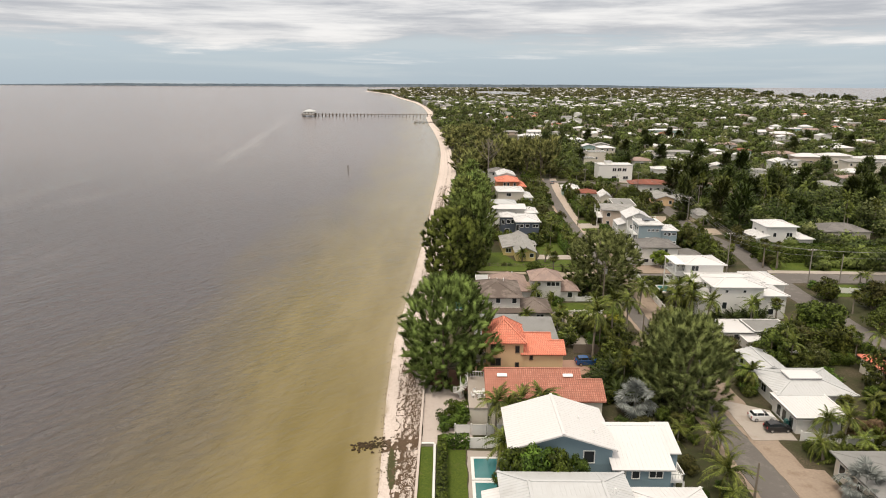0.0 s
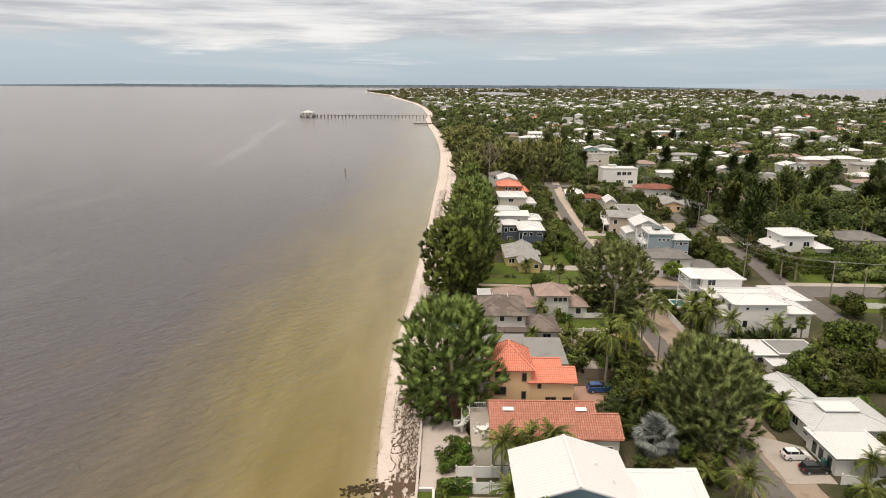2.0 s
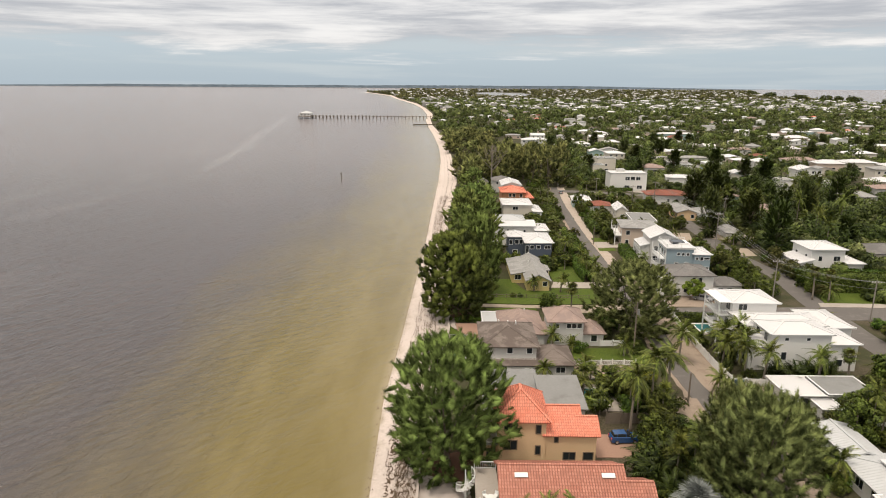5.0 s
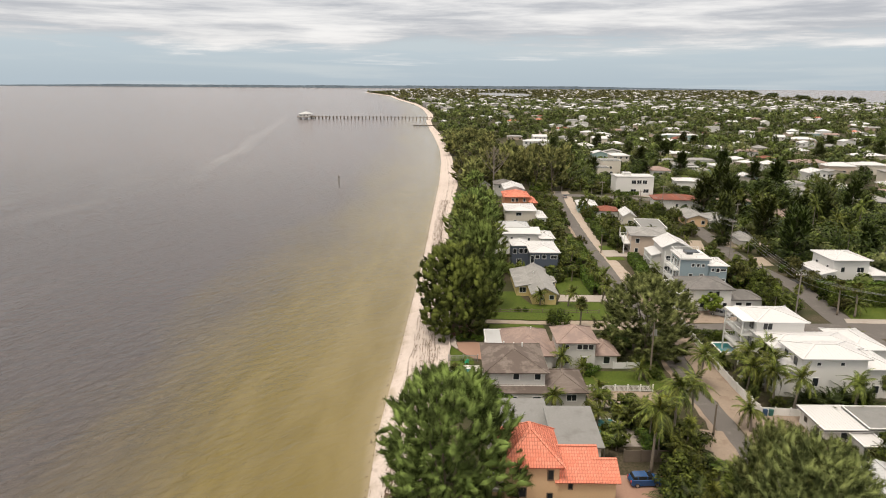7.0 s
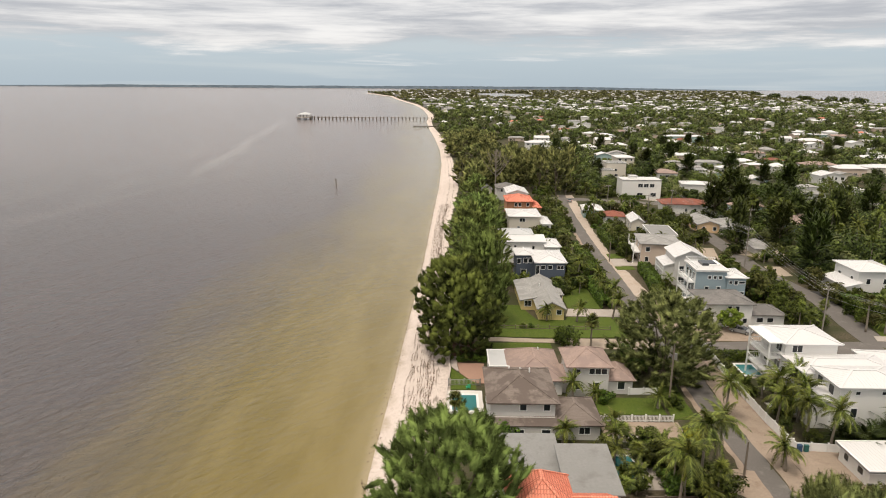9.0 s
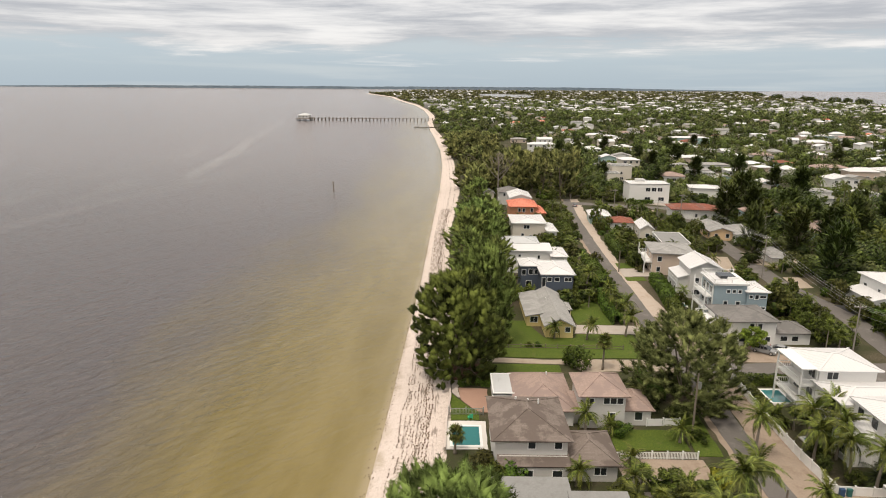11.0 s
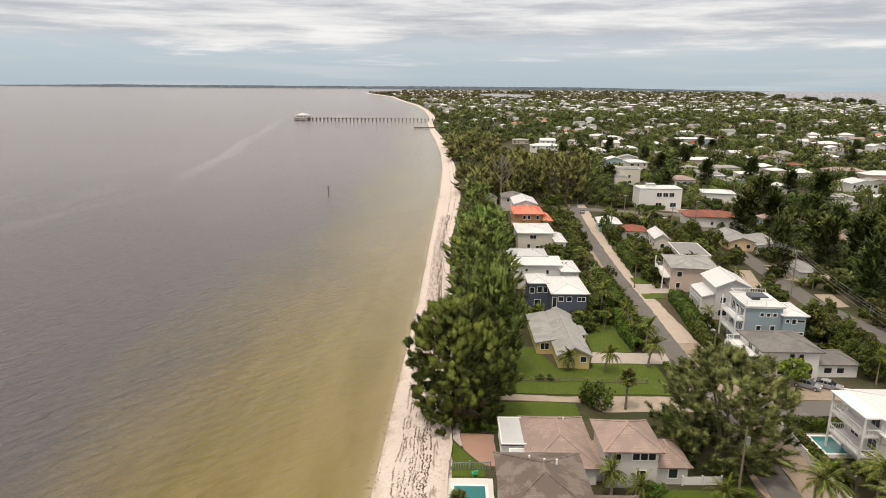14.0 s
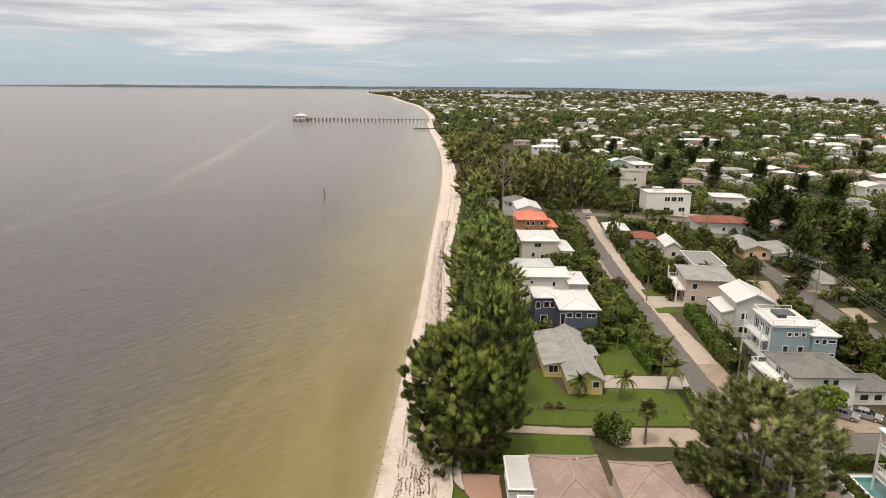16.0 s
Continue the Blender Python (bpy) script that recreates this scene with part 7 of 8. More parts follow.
def marker(x, y):
    e = base("channel_marker", pose(x, y, -1), "wooden channel marker post with a small sign", "channel marker")
    bm = bmesh.new()
    tube(bm, [(0, 0, 0), (0, 0, 6.2)], [0.3, 0.26], 8)
    part("post", bm, TIMBER, e)
    part("sign", boxes((-0.45, -0.36, 4.9, 0.45, -0.3, 5.8)), POLE_WOOD, e)


marker(-55.5, 366)


# ---- cars, walls, fences, poles, small things ----
def disc(bm, x, y, z, r, w, sides=16):
    """A wheel's body, its axle across y."""
    m = pose(x, y, z, 90, 0, 0)
    bmesh.ops.create_cone(bm, cap_ends=True, segments=sides, radius1=r, radius2=r, depth=w, matrix=m)


def hull(profile, half, top=None):
    """A car shell: a side profile drawn across its width, drawn in towards the top."""
    bm = bmesh.new()
    rows = []
    for side in (-1, -0.86, 0.86, 1):
        row = []
        for x, z in profile:
            k = half if abs(side) > 0.9 else half
            y = side * k
            zz = z
            if abs(side) > 0.9:
                y = side * (half - 0.02)
                zz = z - 0.07 if z > 0.6 else z
            if top and z > top:
                y *= 1 - 0.16 * min(1, (z - top) / 0.5)
            row.append(bm.verts.new((x, y, zz)))
        rows.append(row)
    n = len(profile)
    for a, b in zip(rows, rows[1:]):
        for k in range(n):
            bm.faces.new((a[k], a[(k + 1) % n], b[(k + 1) % n], b[k]))
    bm.faces.new(rows[0][::-1])
    bm.faces.new(rows[-1])
    bmesh.ops.recalc_face_normals(bm, faces=bm.faces[:])
    return bm


def car(x, y, turn, paint, label, sedan=False, size=1.0):
    """A parked car, its nose along +x before it is turned."""
    e = base("car", pose(x, y, LAND + 0.10, 0, 0, turn) @ Matrix.Scale(size, 4), label, "car")
    h = 0.0 if sedan else 0.22
    lower = [(-2.25, 0.42), (-2.28, 0.75 + h * 0.5), (-2.05, 0.98 + h), (0.95, 0.96 + h), (2.0, 0.80 + h * 0.7), (2.26, 0.60), (2.24, 0.36), (1.8, 0.26), (-1.9, 0.26)]
    part("body", hull(lower, 0.90), PAINTS[paint], e)
    if sedan:
        cabin = [(-1.75, 0.95), (-1.05, 1.38), (-0.1, 1.44), (0.45, 1.38), (1.2, 0.95)]
    else:
        cabin = [(-2.0, 1.15), (-1.85, 1.60), (-0.9, 1.70), (0.1, 1.66), (1.05, 1.17)]
    part("cabin", hull(cabin, 0.84, 1.0 + h), GLASS, e, "dark tinted windows")
    roof = [(p[0] * 0.94 - 0.03, p[1] + 0.02) for p in cabin[1:-1]] + [(p[0] * 0.94 - 0.03, p[1] - 0.05) for p in cabin[-2:0:-1]]
    part("car_roof", hull(roof, 0.70), PAINTS[paint], e)
    for k in (cabin[1][0] + 0.5, 0.0):
        part("pillar", boxes((k - 0.05, -0.80, 0.95 + h, k + 0.05, 0.80, cabin[2][1] - 0.06)), PAINTS[paint], e)
    for wx in (-1.4, 1.4):
        for wy in (-0.82, 0.82):
            bm = bmesh.new()
            disc(bm, wx, wy, 0.33, 0.34, 0.22)
            t = part("wheel", bm, RUBBER, e)
            bm = bmesh.new()
            disc(bm, wx, wy * 1.03, 0.33, 0.21, 0.20)
            part("rim", bm, STEEL, t)
    for wy in (-0.68, 0.68):
        part("headlight", boxes((2.06, wy - 0.17, 0.62, 2.22, wy + 0.17, 0.76)), TRIM, e, "clear headlight")
        part("tail_light", boxes((-2.31, wy - 0.14, 0.70, -2.2, wy + 0.14, 0.95 + h * 0.5)), LAMP_RED, e, "red tail light")
        part("mirror", boxes((0.75, wy * 1.42 - 0.1, 1.0 + h, 0.92, wy * 1.42 + 0.1, 1.14 + h)), PAINTS[paint], e)


car(48.2, 88.4, 2, "white", "white parked crossover on a pale drive", size=0.82)
car(49.0, 85.2, 2, "black", "black parked crossover on a pale drive", size=0.82)
car(26.0, 107.8, 4, "blue", "dark blue parked crossover on red pavers", size=0.92)
car(61.4, 170.8, -38, "silver", "silver grey sedan parked under a small tree", True)
car(64.8, 170.6, -38, "silver", "silver sedan parked beside a white house", True)
car(54.4, 326.2, 80, "silver", "pale car parked at the end of the lane", True)


def panel_fence(pts, high, label, solid=True, name="fence", material=None, gap=2.2, z=LAND):
    """A fence along a line: posts with panels, or with pickets and rails."""
    material = material or TRIM
    e = base(name, pose(pts[0][0], pts[0][1], z), label, "fence")
    ox, oy = pts[0]
    post = mesh_of("post", boxes((-0.08, -0.08, -0.1, 0.08, 0.08, high + 0.12), (-0.11, -0.11, high + 0.12, 0.11, 0.11, high + 0.17)), material)
    picket = mesh_of("picket", boxes((-0.04, -0.035, 0.06, 0.04, 0.035, high - 0.05)), material)
    for (xa, ya), (xb, yb) in zip(pts, pts[1:]):
        L = math.hypot(xb - xa, yb - ya)
        n = max(1, round(L / gap))
        for k in range(n + 1):
            if k == 0 and (xa, ya) != pts[0]:
                continue
            p = part("post", post, None, e)
            p.location = (xa + (xb - xa) * k / n - ox, ya + (yb - ya) * k / n - oy, 0)
        for k in range(n):
            a = Vector((xa + (xb - xa) * (k + 0.06) / n - ox, ya + (yb - ya) * (k + 0.06) / n - oy, 0))
            b = Vector((xa + (xb - xa) * (k + 0.94) / n - ox, ya + (yb - ya) * (k + 0.94) / n - oy, 0))
            bm = bmesh.new()
            if solid:
                beam(bm, a + Vector((0, 0, 0.06)), b + Vector((0, 0, 0.06)), 0.05, high - 0.12)
                beam(bm, a + Vector((0, 0, high - 0.08)), b + Vector((0, 0, high - 0.08)), 0.09, 0.09)
            else:
                for h in (0.18, high - 0.14):
                    beam(bm, a + Vector((0, 0, h)), b + Vector((0, 0, h)), 0.05, 0.09)
                m = int((b - a).length / 0.2) if high > 0.9 else 0
                for j in range(m + 1 if m else 0):
                    part("picket", picket, None, e).location = a.lerp(b, j / m)
            part("panel" if solid else "rail", bm, material, e)


panel_fence([(50.9, 167), (49.9, 155.3), (49.2, 144.3), (49.0, 134), (49.3, 126.6)], 1.5, "long white panel fence along the sandy verge")
panel_fence([(49.3, 126.2), (56.0, 125.6)], 1.3, "short white panel fence beside a sandy drive")
panel_fence([(22.4, 133.7), (35.0, 133.8)], 1.1, "white picket fence along a front lawn", False)
panel_fence([(23.2, 127.9), (31.0, 127.8)], 1.1, "white picket fence beside a sandy drive", False)
panel_fence([(30.6, 142.6), (35.6, 142.8)], 1.2, "short white panel fence behind a lawn")
panel_fence([(2.0, 83.4), (8.9, 83.5)], 1.7, "white panel fence between two gardens")
panel_fence([(3.8, 80.0), (8.6, 80.1)], 1.7, "white panel fence behind a pool")
panel_fence([(51.0, 82.6), (57, 81.6), (66, 81.0)], 1.4, "white panel fence in front of palms")
panel_fence([(10.2, 172.0), (22, 171.8), (34.6, 171.5)], 0.85, "low dark timber rail fence across a lawn", False, "fence", TIMBER, 2.6)
panel_fence([(24.6, 112.8), (31.5, 113.0)], 1.8, "grey timber garden fence", True, "fence", TIMBER)
panel_fence([(58, 110.4), (74, 111)], 1.6, "white garden panel fence between trees")
panel_fence([(0.9, 145.4), (6.3, 145.5)], 1.2, "thin railing at the back of a pool terrace", False, "fence", STEEL)
panel_fence([(96, 150), (112, 147)], 1.4, "white panel fence beside a lawn")


CAP = plain("rosy_concrete_cap", (0.56, 0.485, 0.44), 0.85, 0, 0.14, 0.5, 4, 0.2)


def low_wall(rows, label):
    e = base("garden_wall", pose(rows[0][0], rows[0][1], 0), label, "wall")
    ox, oy = rows[0][:2]
    for (xa, ya), (xb, yb) in zip(rows, rows[1:]):
        bm = bmesh.new()
        beam(bm, (xa - ox, ya - oy, -0.3), (xb - ox, yb - oy, -0.3), 0.24, 1.75)
        part("wall_section", bm, CONCRETE, e)
        bm = bmesh.new()
        beam(bm, (xa - ox, ya - oy, 1.45), (xb - ox, yb - oy, 1.45), 0.32, 0.1)
        part("coping", bm, CAP if "sea" in label else TRIM, e)


low_wall([(-2.95, 40), (-2.95, 80.4), (-2.95, 100.5), (-2.3, 106)], "low pale concrete seawall above the beach")
low_wall([(-2.7, 80.5), (-0.9, 80.5)], "low white wall at the end of a lawn")
low_wall([(-0.85, 80.3), (-0.75, 58)], "low white wall between a lawn and a hedge")
low_wall([(0.4, 135.4), (0.6, 143.6), (1.2, 151), (0.9, 158)], "low pale seawall along beach gardens")


def pole(x, y, high, arm=True, can=False, lean=0.0, name="utility_pole", label="grey wooden utility pole with a crossarm", wood=None):
    e = base(name, pose(x, y, LAND, 0, lean, 0), label, "utility pole")
    bm = bmesh.new()
    tube(bm, [(0, 0, -0.3), (0, 0, high)], [0.17, 0.11], 8)
    part("post", bm, wood or POLE_WOOD, e)
    if arm:
        part("crossarm", boxes((-1.1, -0.06, high - 0.7, 1.1, 0.06, high - 0.55)), POLE_WOOD, e)
        for k in (-1.0, -0.4, 0.4, 1.0):
            part("insulator", boxes((k - 0.05, -0.05, high - 0.55, k + 0.05, 0.05, high - 0.35)), TRIM, e)
    if can:
        bm = bmesh.new()
        tube(bm, [(0.32, 0, high - 2.4), (0.32, 0, high - 1.4)], [0.26, 0.26], 10)
        part("transformer", bm, STEEL, e, "grey transformer can")


POLES = {"a": (36.2, 139.4, 10.2), "b": (76.2, 167.6, 11.2), "c": (85.0, 222.0, 11.5), "d": (76.0, 284.6, 10.5), "e": (104.0, 262.0, 9.5), "f": (92.4, 157.2, 9.5), "g": (128, 156.4, 10.0), "h": (49.6, 181.0, 5.6), "i": (90.0, 300.0, 10)}
pole(*POLES["a"], False, True, label="wooden utility pole with a transformer beside pines", wood=TIMBER)
for k in "bcdefgi":
    pole(*POLES[k])
pole(*POLES["h"], False, label="short wooden pole beside the lane", wood=TIMBER)
pole(39.4, 119.6, 5.2, False, label="dark wooden pole beside the lane", wood=TIMBER)
pole(37.4, 67.6, 6.0, False, label="dark wooden pole beside the lane", wood=TIMBER)
pole(47.6, 226, 6.0, False, label="wooden pole beside the lane", wood=TIMBER)
pole(41.3, 91.6, 8.4, False, False, -14, label="leaning grey utility pole under a casuarina")
pole(101.2, 158.6, 7.5, False, label="plain wooden street pole")
pole(56.2, 346, 9.5, label="wooden utility pole at a street corner")
pole(69.0, 318, 9.0, label="wooden utility pole beside a cross street")


def cable(a, b, sag, side, drop=0.5):
    c = bpy.data.curves.new("cable", "CURVE")
    c.dimensions, c.bevel_depth, c.bevel_resolution = "3D", 0.02, 1
    sp = c.splines.new("POLY")
    n = 14
    sp.points.add(n)
    A, B = Vector((a[0] + side, a[1], LAND + a[2] - drop)), Vector((b[0] + side, b[1], LAND + b[2] - drop))
    for k in range(n + 1):
        t = k / n
        p = A.lerp(B, t) - Vector((0, 0, sag * 4 * t * (1 - t)))
        sp.points[k].co = (*p, 1)
    c.materials.append(WIRE)
    tagged(new("cable", c), "thin grey overhead cable between utility poles", "cable", "overhead cables")


for p, q in ("bf", "fg", "bc", "cd", "ci"):
    for side, drop in ((-0.9, 0.4), (0.0, 0.4), (0.9, 0.4), (0.1, 2.0)):
        cable(POLES[p], POLES[q], 0.9, side, drop)
cable(POLES["c"], POLES["e"], 0.9, 0, 0.6)


def rocks():
    """A short groyne of dark rocks running into the water, and stray ones on the sand."""
    rng = random.Random(4)
    e = base("rock_groyne", pose(-9.6, 82.2, 0), "short groyne of dark wet rocks at the water's edge", "rocks")
    meshes = []
    for k in range(5):
        bm = bmesh.new()
        bmesh.ops.create_icosphere(bm, subdivisions=2, radius=0.5)
        for v in bm.verts:
            v.co *= 0.75 + 0.5 * noise.noise(v.co * 1.9 + Vector((k * 5, 0, 0)))
            v.co.z *= 0.6
        meshes.append(mesh_of("rock", bm, ROCK))
    for k in range(190):
        t = rng.random()
        x = -2.6 + 6.0 * t + rng.gauss(0, 0.5)
        y = -0.4 + 0.9 * t + rng.gauss(0, 0.55 + 0.5 * t)
        p = part("rock", meshes[k % 5], None, e)
        zz = 0.0 if x < 1.5 else min(0.75, (x - 1.5) * 0.16)
        p.matrix_basis = pose(x, y, zz + 0.06, rng.uniform(-20, 20), 0, rng.uniform(0, 360)) @ Matrix.Scale(rng.uniform(0.2, 0.62), 4)


rocks()


def drift_weed():
    """Dried weed in lines and heaps along the beach."""
    rng = np.random.default_rng(21)
    spots, sizes = [], []

    def lay(n, ya, yb, ua, ub, clump, big):
        y = rng.uniform(ya, yb, n)
        u = rng.uniform(ua, ub, n)
        hold = np.array([0.16 - abs(noise.noise((a * 0.5, b * 5.5, 7.0)) + 0.45 * noise.noise((a * 1.3, b * 12.0, 1.0))) for a, b in zip(y, u)])
        ok = hold > clump
        y, u = y[ok], u[ok]
        s_ = np.interp(y, [r[0] for r in SHORE], [r[1] for r in SHORE])
        e_ = np.interp(y, [r[0] for r in INLAND], [r[1] for r in INLAND])
        z = np.interp(u, BEACH, BEACH_Z)
        spots.append(np.stack([s_ + (e_ - s_) * u, y, np.maximum(z, 0.0) + 0.03], axis=1))
        sizes.append(rng.uniform(0.4, 1.0, len(y)) * big)

    lay(60000, 45, 112, 0.30, 0.98, 0.112, 0.24)
    lay(5000, 45, 112, 0.5, 0.98, -0.3, 0.2)
    for i, u0 in enumerate((0.25, 0.31, 0.36, 0.41, 0.46, 0.51, 0.555, 0.60, 0.645, 0.69)):
        n = 1700
        y = rng.uniform(100, 320, n)
        w = np.array([noise.noise((a * 1.7, i * 7.0, 3.0)) * 0.036 + noise.noise((a * 0.12, i * 0.4, 9.0)) * 0.05 for a in y])
        gap = np.array([noise.noise((a * 0.35, i * 3.0, 5.0)) for a in y]) > -0.12 - (0.2 if i > 6 else 0.0)
        y, u = y[gap], (u0 + w + rng.normal(0, 0.0045, n))[gap]
        s_ = np.interp(y, [r[0] for r in SHORE], [r[1] for r in SHORE])
        e_ = np.interp(y, [r[0] for r in INLAND], [r[1] for r in INLAND])
        spots.append(np.stack([s_ + (e_ - s_) * u, y, np.interp(u, BEACH, BEACH_Z) + 0.03], axis=1))
        sizes.append(rng.uniform(0.4, 1.0, len(y)) * (0.2 if i < 7 else 0.27))
    lay(2600, 55, 330, -0.09, 0.05, 0.05, 0.22)
    lay(1500, 45, 81, 0.44, 0.545, -0.15, 0.30)
    lay(1700, 80.4, 83.4, 0.0, 1.0, -0.12, 0.36)
    p, sz = np.concatenate(spots), np.concatenate(sizes)
    n = len(p)
    q = []
    for k in range(2):
        a = rng.uniform(0, math.tau, n)
        d = np.stack([np.cos(a), np.sin(a) * 1.6, rng.uniform(-0.05, 0.3, n)], axis=1)
        w = np.stack([-np.sin(a), np.cos(a), rng.uniform(-0.1, 0.25, n)], axis=1)
        L, W = (sz * 0.6)[:, None], (sz * 0.33)[:, None]
        c = p + np.array([0, 0, 0.03 * k])
        q.append(np.stack([c - d * L, c + w * W, c + d * L, c - w * W], axis=1))
    tagged(part("drift_weed", quads("drift_weed", np.concatenate(q), WEED), None), "dried brown seaweed in drift lines on the sand", "seaweed", kind="stuff")


drift_weed()


def algae():
    """A strip of green algae stranded beside the groyne."""
    rng = np.random.default_rng(22)
    n = 1500
    y = rng.uniform(71.5, 81.2, n)
    x = -6.5 - 0.07 * (y - 76) + rng.normal(0, 0.30, n) * np.sin(np.pi * (y - 71.0) / 10.6)
    s_ = np.interp(y, [r[0] for r in SHORE], [r[1] for r in SHORE])
    e_ = np.interp(y, [r[0] for r in INLAND], [r[1] for r in INLAND])
    p = np.stack([x, y, np.interp((x - s_) / (e_ - s_), BEACH, BEACH_Z) + 0.04], axis=1)
    a = rng.uniform(0, math.tau, n)
    d = np.stack([np.cos(a), np.sin(a), rng.uniform(-0.05, 0.15, n)], axis=1) * rng.uniform(0.1, 0.22, (n, 1))
    w = np.stack([-np.sin(a), np.cos(a), rng.uniform(-0.05, 0.15, n)], axis=1) * rng.uniform(0.06, 0.14, (n, 1))
    green = plain("stranded_green_algae", (0.085, 0.082, 0.028), 0.9, 0, 0.4, 1.2, 6, 0.4)
    tagged(part("green_algae", quads("green_algae", np.stack([p - d, p + w, p + d, p - w], axis=1), green), None), "strip of green algae stranded on the sand", "seaweed", kind="stuff")


algae()


def sun_terrace():
    """The raised white terrace with its spiral stair beside the tiled house."""
    e = base("raised_terrace", pose(5.6, 91.2, LAND), "raised pale terrace with a white spiral stair", "terrace")
    part("platform", boxes((-1.4, -5.2, 0, 1.2, 5.0, 2.9)), WALLS["cream"], e)
    part("floor_slab", boxes((-1.55, -5.3, 2.9, 1.2, 5.1, 3.05)), CONCRETE, e)
    bm = bmesh.new()
    rail(bm, (-1.5, 5.0), (1.1, 5.0), 3.05, 1.0, 0.25)
    part("railing", bm, TRIM, e)
    stair = part("stair_post", boxes((-2.72, 3.2, 0, -2.58, 3.34, 4.0)), TRIM, e)
    tread = mesh_of("tread", boxes((0.0, -0.16, 0, 1.15, 0.16, 0.06)), TRIM)
    for k in range(15):
        t = part("tread", tread, None, e)
        t.matrix_basis = pose(-2.65, 3.27, 0.2 + k * 0.19, 0, 0, 60 + k * 24)
    bm = bmesh.new()
    ring = [(-2.65 + 1.15 * math.cos(radians(60 + k * 12)), 3.27 + 1.15 * math.sin(radians(60 + k * 12)), 1.15 + k * 0.095) for k in range(30)]
    tube(bm, ring, [0.05] * 30, 5)
    part("stair_railing", bm, TRIM, e)
    baluster = mesh_of("baluster", boxes((-0.02, -0.02, -0.95, 0.02, 0.02, 0)), TRIM)
    for x, y, z in ring:
        part("baluster", baluster, None, e).location = (x, y, z)
    t = base("garden_table", pose(5.7, 89.4, LAND + 3.05), "round white garden table on a terrace", "table")
    bm = bmesh.new()
    tube(bm, [(0, 0, 0.70), (0, 0, 0.75)], [0.62, 0.62], 20)
    part("tabletop", bm, TRIM, t)
    bm = bmesh.new()
    tube(bm, [(0, 0, 0), (0, 0, 0.05), (0, 0, 0.7)], [0.3, 0.07, 0.05], 10)
    part("pedestal", bm, TRIM, t)
    first = None
    for k in range(5):
        m = pose(5.7, 89.4, LAND + 3.05, 0, 0, 72 * k) @ pose(0, -1.0, 0)
        if first is None:
            first = base("garden_chair", m, "white garden chair at a round table", "chair", "terrace chairs")
            part("seat", boxes((-0.24, -0.24, 0.42, 0.24, 0.24, 0.47)), TRIM, first)
            part("backrest", boxes((-0.24, -0.28, 0.47, 0.24, -0.23, 0.9)), TRIM, first)
            for a in (-0.2, 0.2):
                for b in (-0.2, 0.2):
                    part("leg", boxes((a - 0.025, b - 0.025, 0, a + 0.025, b + 0.025, 0.42)), TRIM, first)
        else:
            copy_thing(first, m)


sun_terrace()


def under(house_ob, name, bm, material, label=""):
    """A part of a house given in world places."""
    me = mesh_of(name, bm, material)
    me.transform(Matrix.Translation(-house_ob.location))
    return part(name, me, None, house_ob, label)


for x in (9.1, 19.0):
    bm = boxes((-0.75, -0.28, 0, 0.75, 0.28, 0.14))
    bm.transform(pose(x, 89.9, 7.35, 28, 0, 0))
    under(H3, "skylight", bm, TRIM, "white roof skylight")
under(H22, "roof_panel", boxes((55.0, 94.4, 4.86, 60.2, 97.4, 5.06)), WHITE_ROOF, "white flat roof panel")
for hob, x, y, z in ((H2, 17.4, 74.2, 8.9), (H2, 18.8, 71.6, 8.5), (H6, 10.2, 137.2, 8.0), (H6, 11.8, 136.2, 8.2), (H6, 13.2, 136.0, 8.3), (H1, 18.6, 60.2, 8.2), (H7, 16.6, 151, 5.4), (H9, 22.2, 190, 5.0), (H20, 62, 134.6, 9.3), (H20, 65.4, 132.6, 8.9), (H18, 66.8, 190.2, 8.9), (H18, 67.4, 190.2, 8.9)):
    bm = bmesh.new()
    tube(bm, [(x, y, z - 0.3), (x, y, z + 0.4)], [0.12, 0.12], 8)
    under(hob, "vent_pipe", bm, TRIM)
bm = boxes((61.9, 190.8, 9.75, 64.4, 194.6, 10.2))
under(H18, "roof_hatch", bm, TRIM)
under(H18, "skylight", boxes((60.4, 191.0, 9.75, 63.6, 194.2, 10.35)), GLASS, "glazed roof light")
bm = bmesh.new()
for a, b in (((57.9, 187.1), (61.5, 187.1)), ((57.9, 187.1), (57.9, 195.4)), ((57.9, 195.4), (64.7, 195.4))):
    rail(bm, a, b, 9.9, 0.85, 0.5)
under(H18, "roof_railing", bm, TRIM)


def balcony(house_ob, x0, y0, x1, y1, z, sides, roof=None):
    under(house_ob, "balcony", boxes((x0, y0, z - 0.22, x1, y1, z)), TRIM)
    bm = bmesh.new()
    c = {"s": ((x0, y0), (x1, y0)), "w": ((x0, y0), (x0, y1)), "n": ((x0, y1), (x1, y1)), "e": ((x1, y0), (x1, y1))}
    for k in sides:
        rail(bm, *c[k], z, 1.0, 0.3)
    under(house_ob, "balcony_railing", bm, TRIM)
    for x in (x0, x1) if roof != 0 else ():
        for y in (y0, y1):
            under(house_ob, "column", boxes((x - 0.11, y - 0.11, LAND, x + 0.11, y + 0.11, roof or z)), TRIM)


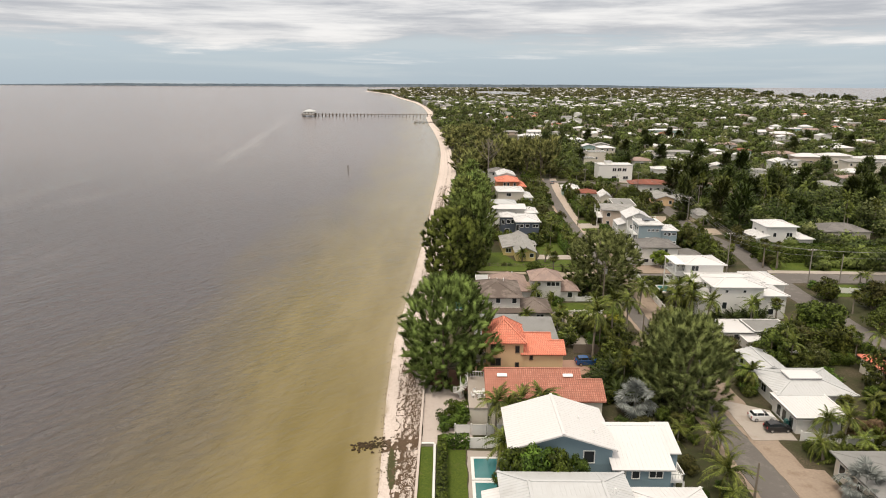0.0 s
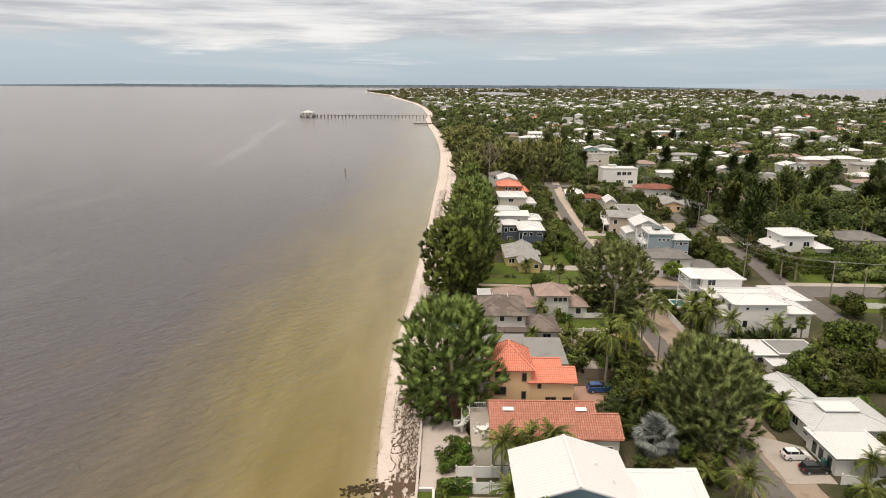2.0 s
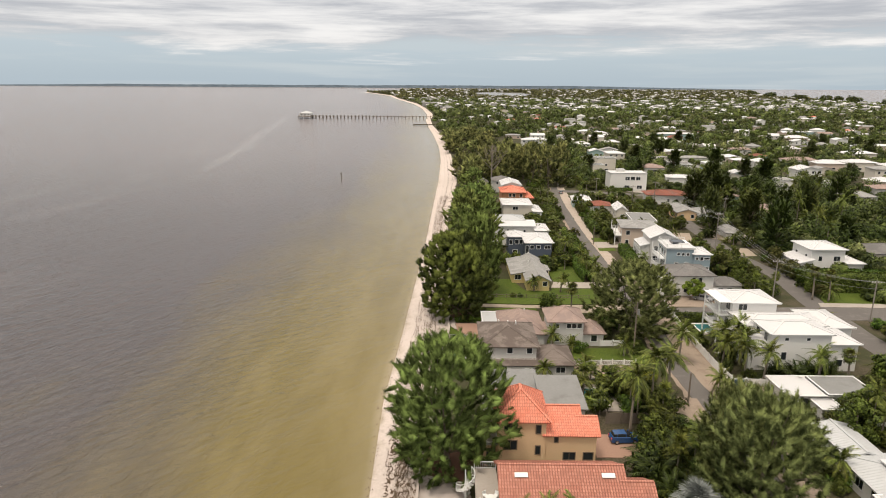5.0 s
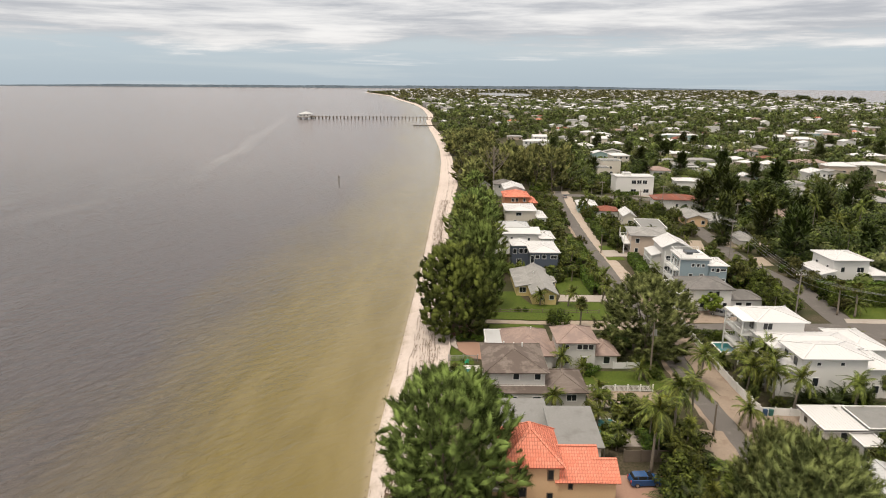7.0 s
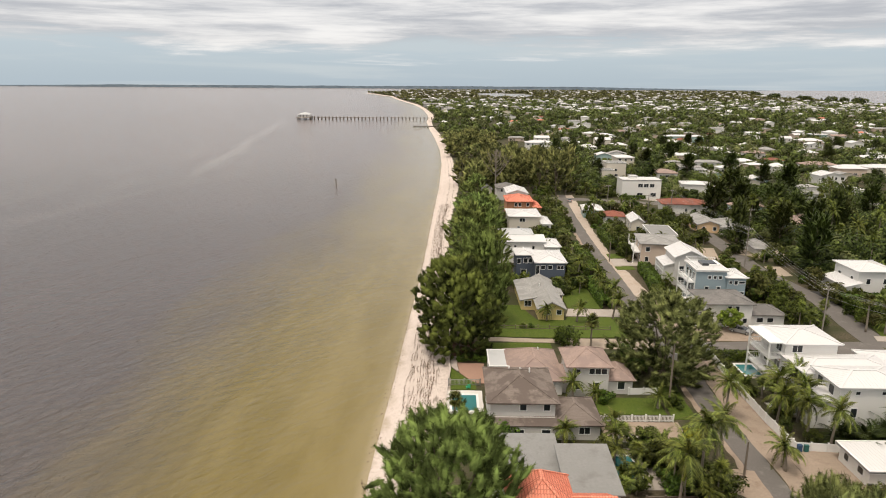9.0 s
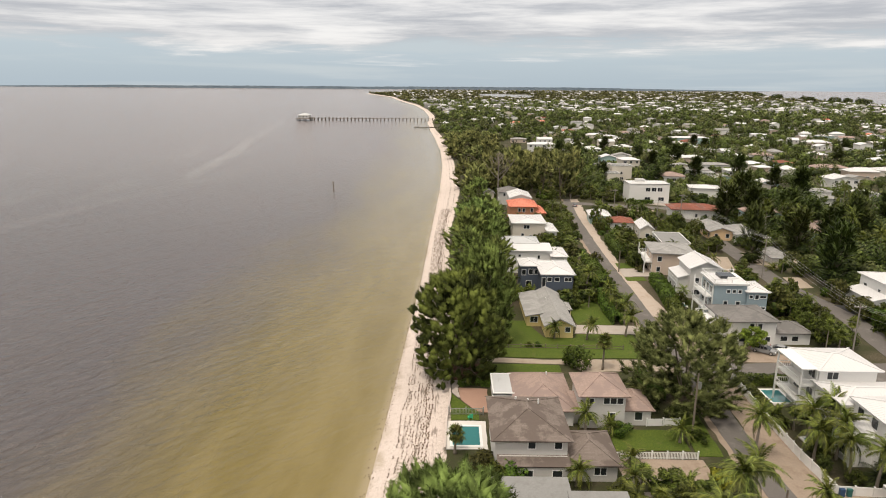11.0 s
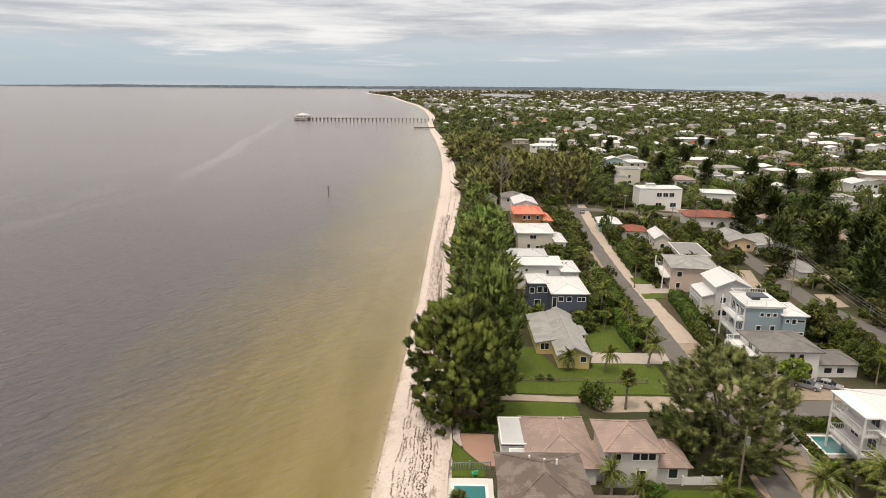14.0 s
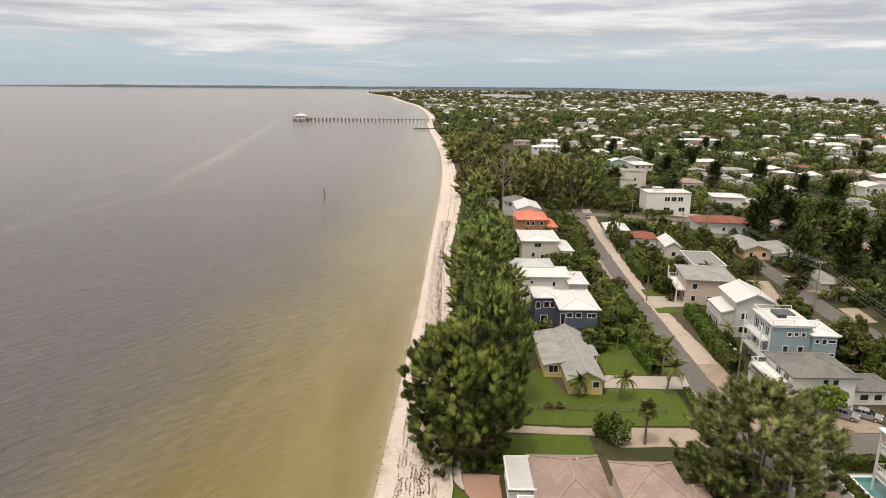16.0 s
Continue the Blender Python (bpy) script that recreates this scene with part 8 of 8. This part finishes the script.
balcony(H18, 56.3, 187.6, 57.9, 195.0, 6.7, "swn", 9.5)
balcony(H18, 56.3, 187.6, 57.9, 195.0, 3.8, "swn", 0)
balcony(H17, 56.4, 204.8, 58.9, 212.6, 4.2, "swn", 6.0)
balcony(H19, 52.4, 175.4, 55.1, 183.0, 4.7, "wn")
balcony(H20, 54.0, 145.0, 56.3, 152.0, 6.8, "swn", 9.5)
balcony(H20, 54.0, 145.0, 56.3, 152.0, 3.9, "swn", 0)
balcony(H20, 54.6, 132.4, 57.5, 136.6, 4.2, "swn")
balcony(H16, 54.8, 224, 56.8, 235, 4.3, "swn", 7.1)
balcony(H2, 27.5, 68.6, 29.2, 71.2, 3.8, "se")
under(H20, "eave_slab", boxes((53.7, 144.6, 9.45, 56.6, 152.4, 9.65)), TRIM)


def bin_(x, y, paint, label):
    e = base("wheeled_bin", pose(x, y, LAND), label, "bin")
    part("tub", boxes((-0.28, -0.32, 0.05, 0.28, 0.32, 1.0)), paint, e)
    part("lid", boxes((-0.31, -0.36, 1.0, 0.31, 0.36, 1.08)), paint, e)
    for k in (-0.25, 0.25):
        part("wheel", boxes((k - 0.05, 0.28, 0, k + 0.05, 0.42, 0.2)), RUBBER, e)


BIN_BLUE = plain("blue_bin_plastic", (0.02, 0.06, 0.14), 0.5, 0, 0.1)
BIN_TEAL = plain("teal_bin_plastic", (0.02, 0.12, 0.11), 0.5, 0, 0.1)
bin_(49.9, 126.0, BIN_BLUE, "dark blue wheeled bin beside a white fence")
bin_(50.8, 126.0, BIN_TEAL, "dark teal wheeled bin beside a white fence")
bin_(51.0, 86.6, BIN_TEAL, "teal wheeled bin beside a white carport")
bin_(22.6, 129.6, BIN_TEAL, "teal wheeled bin beside a picket fence")
e = base("air_conditioner", pose(22.6, 77.6, LAND), "white outdoor air conditioner on a raised stand", "air conditioner")
part("stand", boxes((-0.8, -0.6, 4.2, 0.8, 0.6, 4.32), *[(a - 0.06, b - 0.06, 0, a + 0.06, b + 0.06, 4.2) for a in (-0.7, 0.7) for b in (-0.5, 0.5)]), TRIM, e)
part("casing", boxes((-0.42, -0.4, 4.32, 0.42, 0.4, 5.1)), PALE_ROOF, e)
bm = bmesh.new()
tube(bm, [(0, 0, 5.1), (0, 0, 5.14)], [0.32, 0.32], 12)
part("fan_grille", bm, RUBBER, e)
e = base("lounge_chair", pose(4.2, 144.0, LAND + 0.15, 0, 0, 15), "bright green plastic beach chair on a terrace", "chair")
GREEN_PLASTIC = plain("green_plastic", (0.03, 0.42, 0.22), 0.4, 0, 0.08)
part("seat", boxes((-0.3, -0.3, 0.28, 0.3, 0.4, 0.34)), GREEN_PLASTIC, e)
bm = boxes((-0.3, -0.02, 0, 0.3, 0.04, 0.8))
bm.transform(pose(0, -0.3, 0.3, 20, 0, 0))
part("backrest", bm, GREEN_PLASTIC, e)
for a in (-0.26, 0.26):
    for b in (-0.26, 0.36):
        part("leg", boxes((a - 0.03, b - 0.03, 0, a + 0.03, b + 0.03, 0.28)), GREEN_PLASTIC, e)
e = base("radio_mast", pose(830, 1240, LAND), "thin white mast rising over distant trees", "mast")
bm = bmesh.new()
tube(bm, [(0, 0, 0), (0, 0, 46)], [0.7, 0.3], 6)
part("mast_pole", bm, TRIM, e)
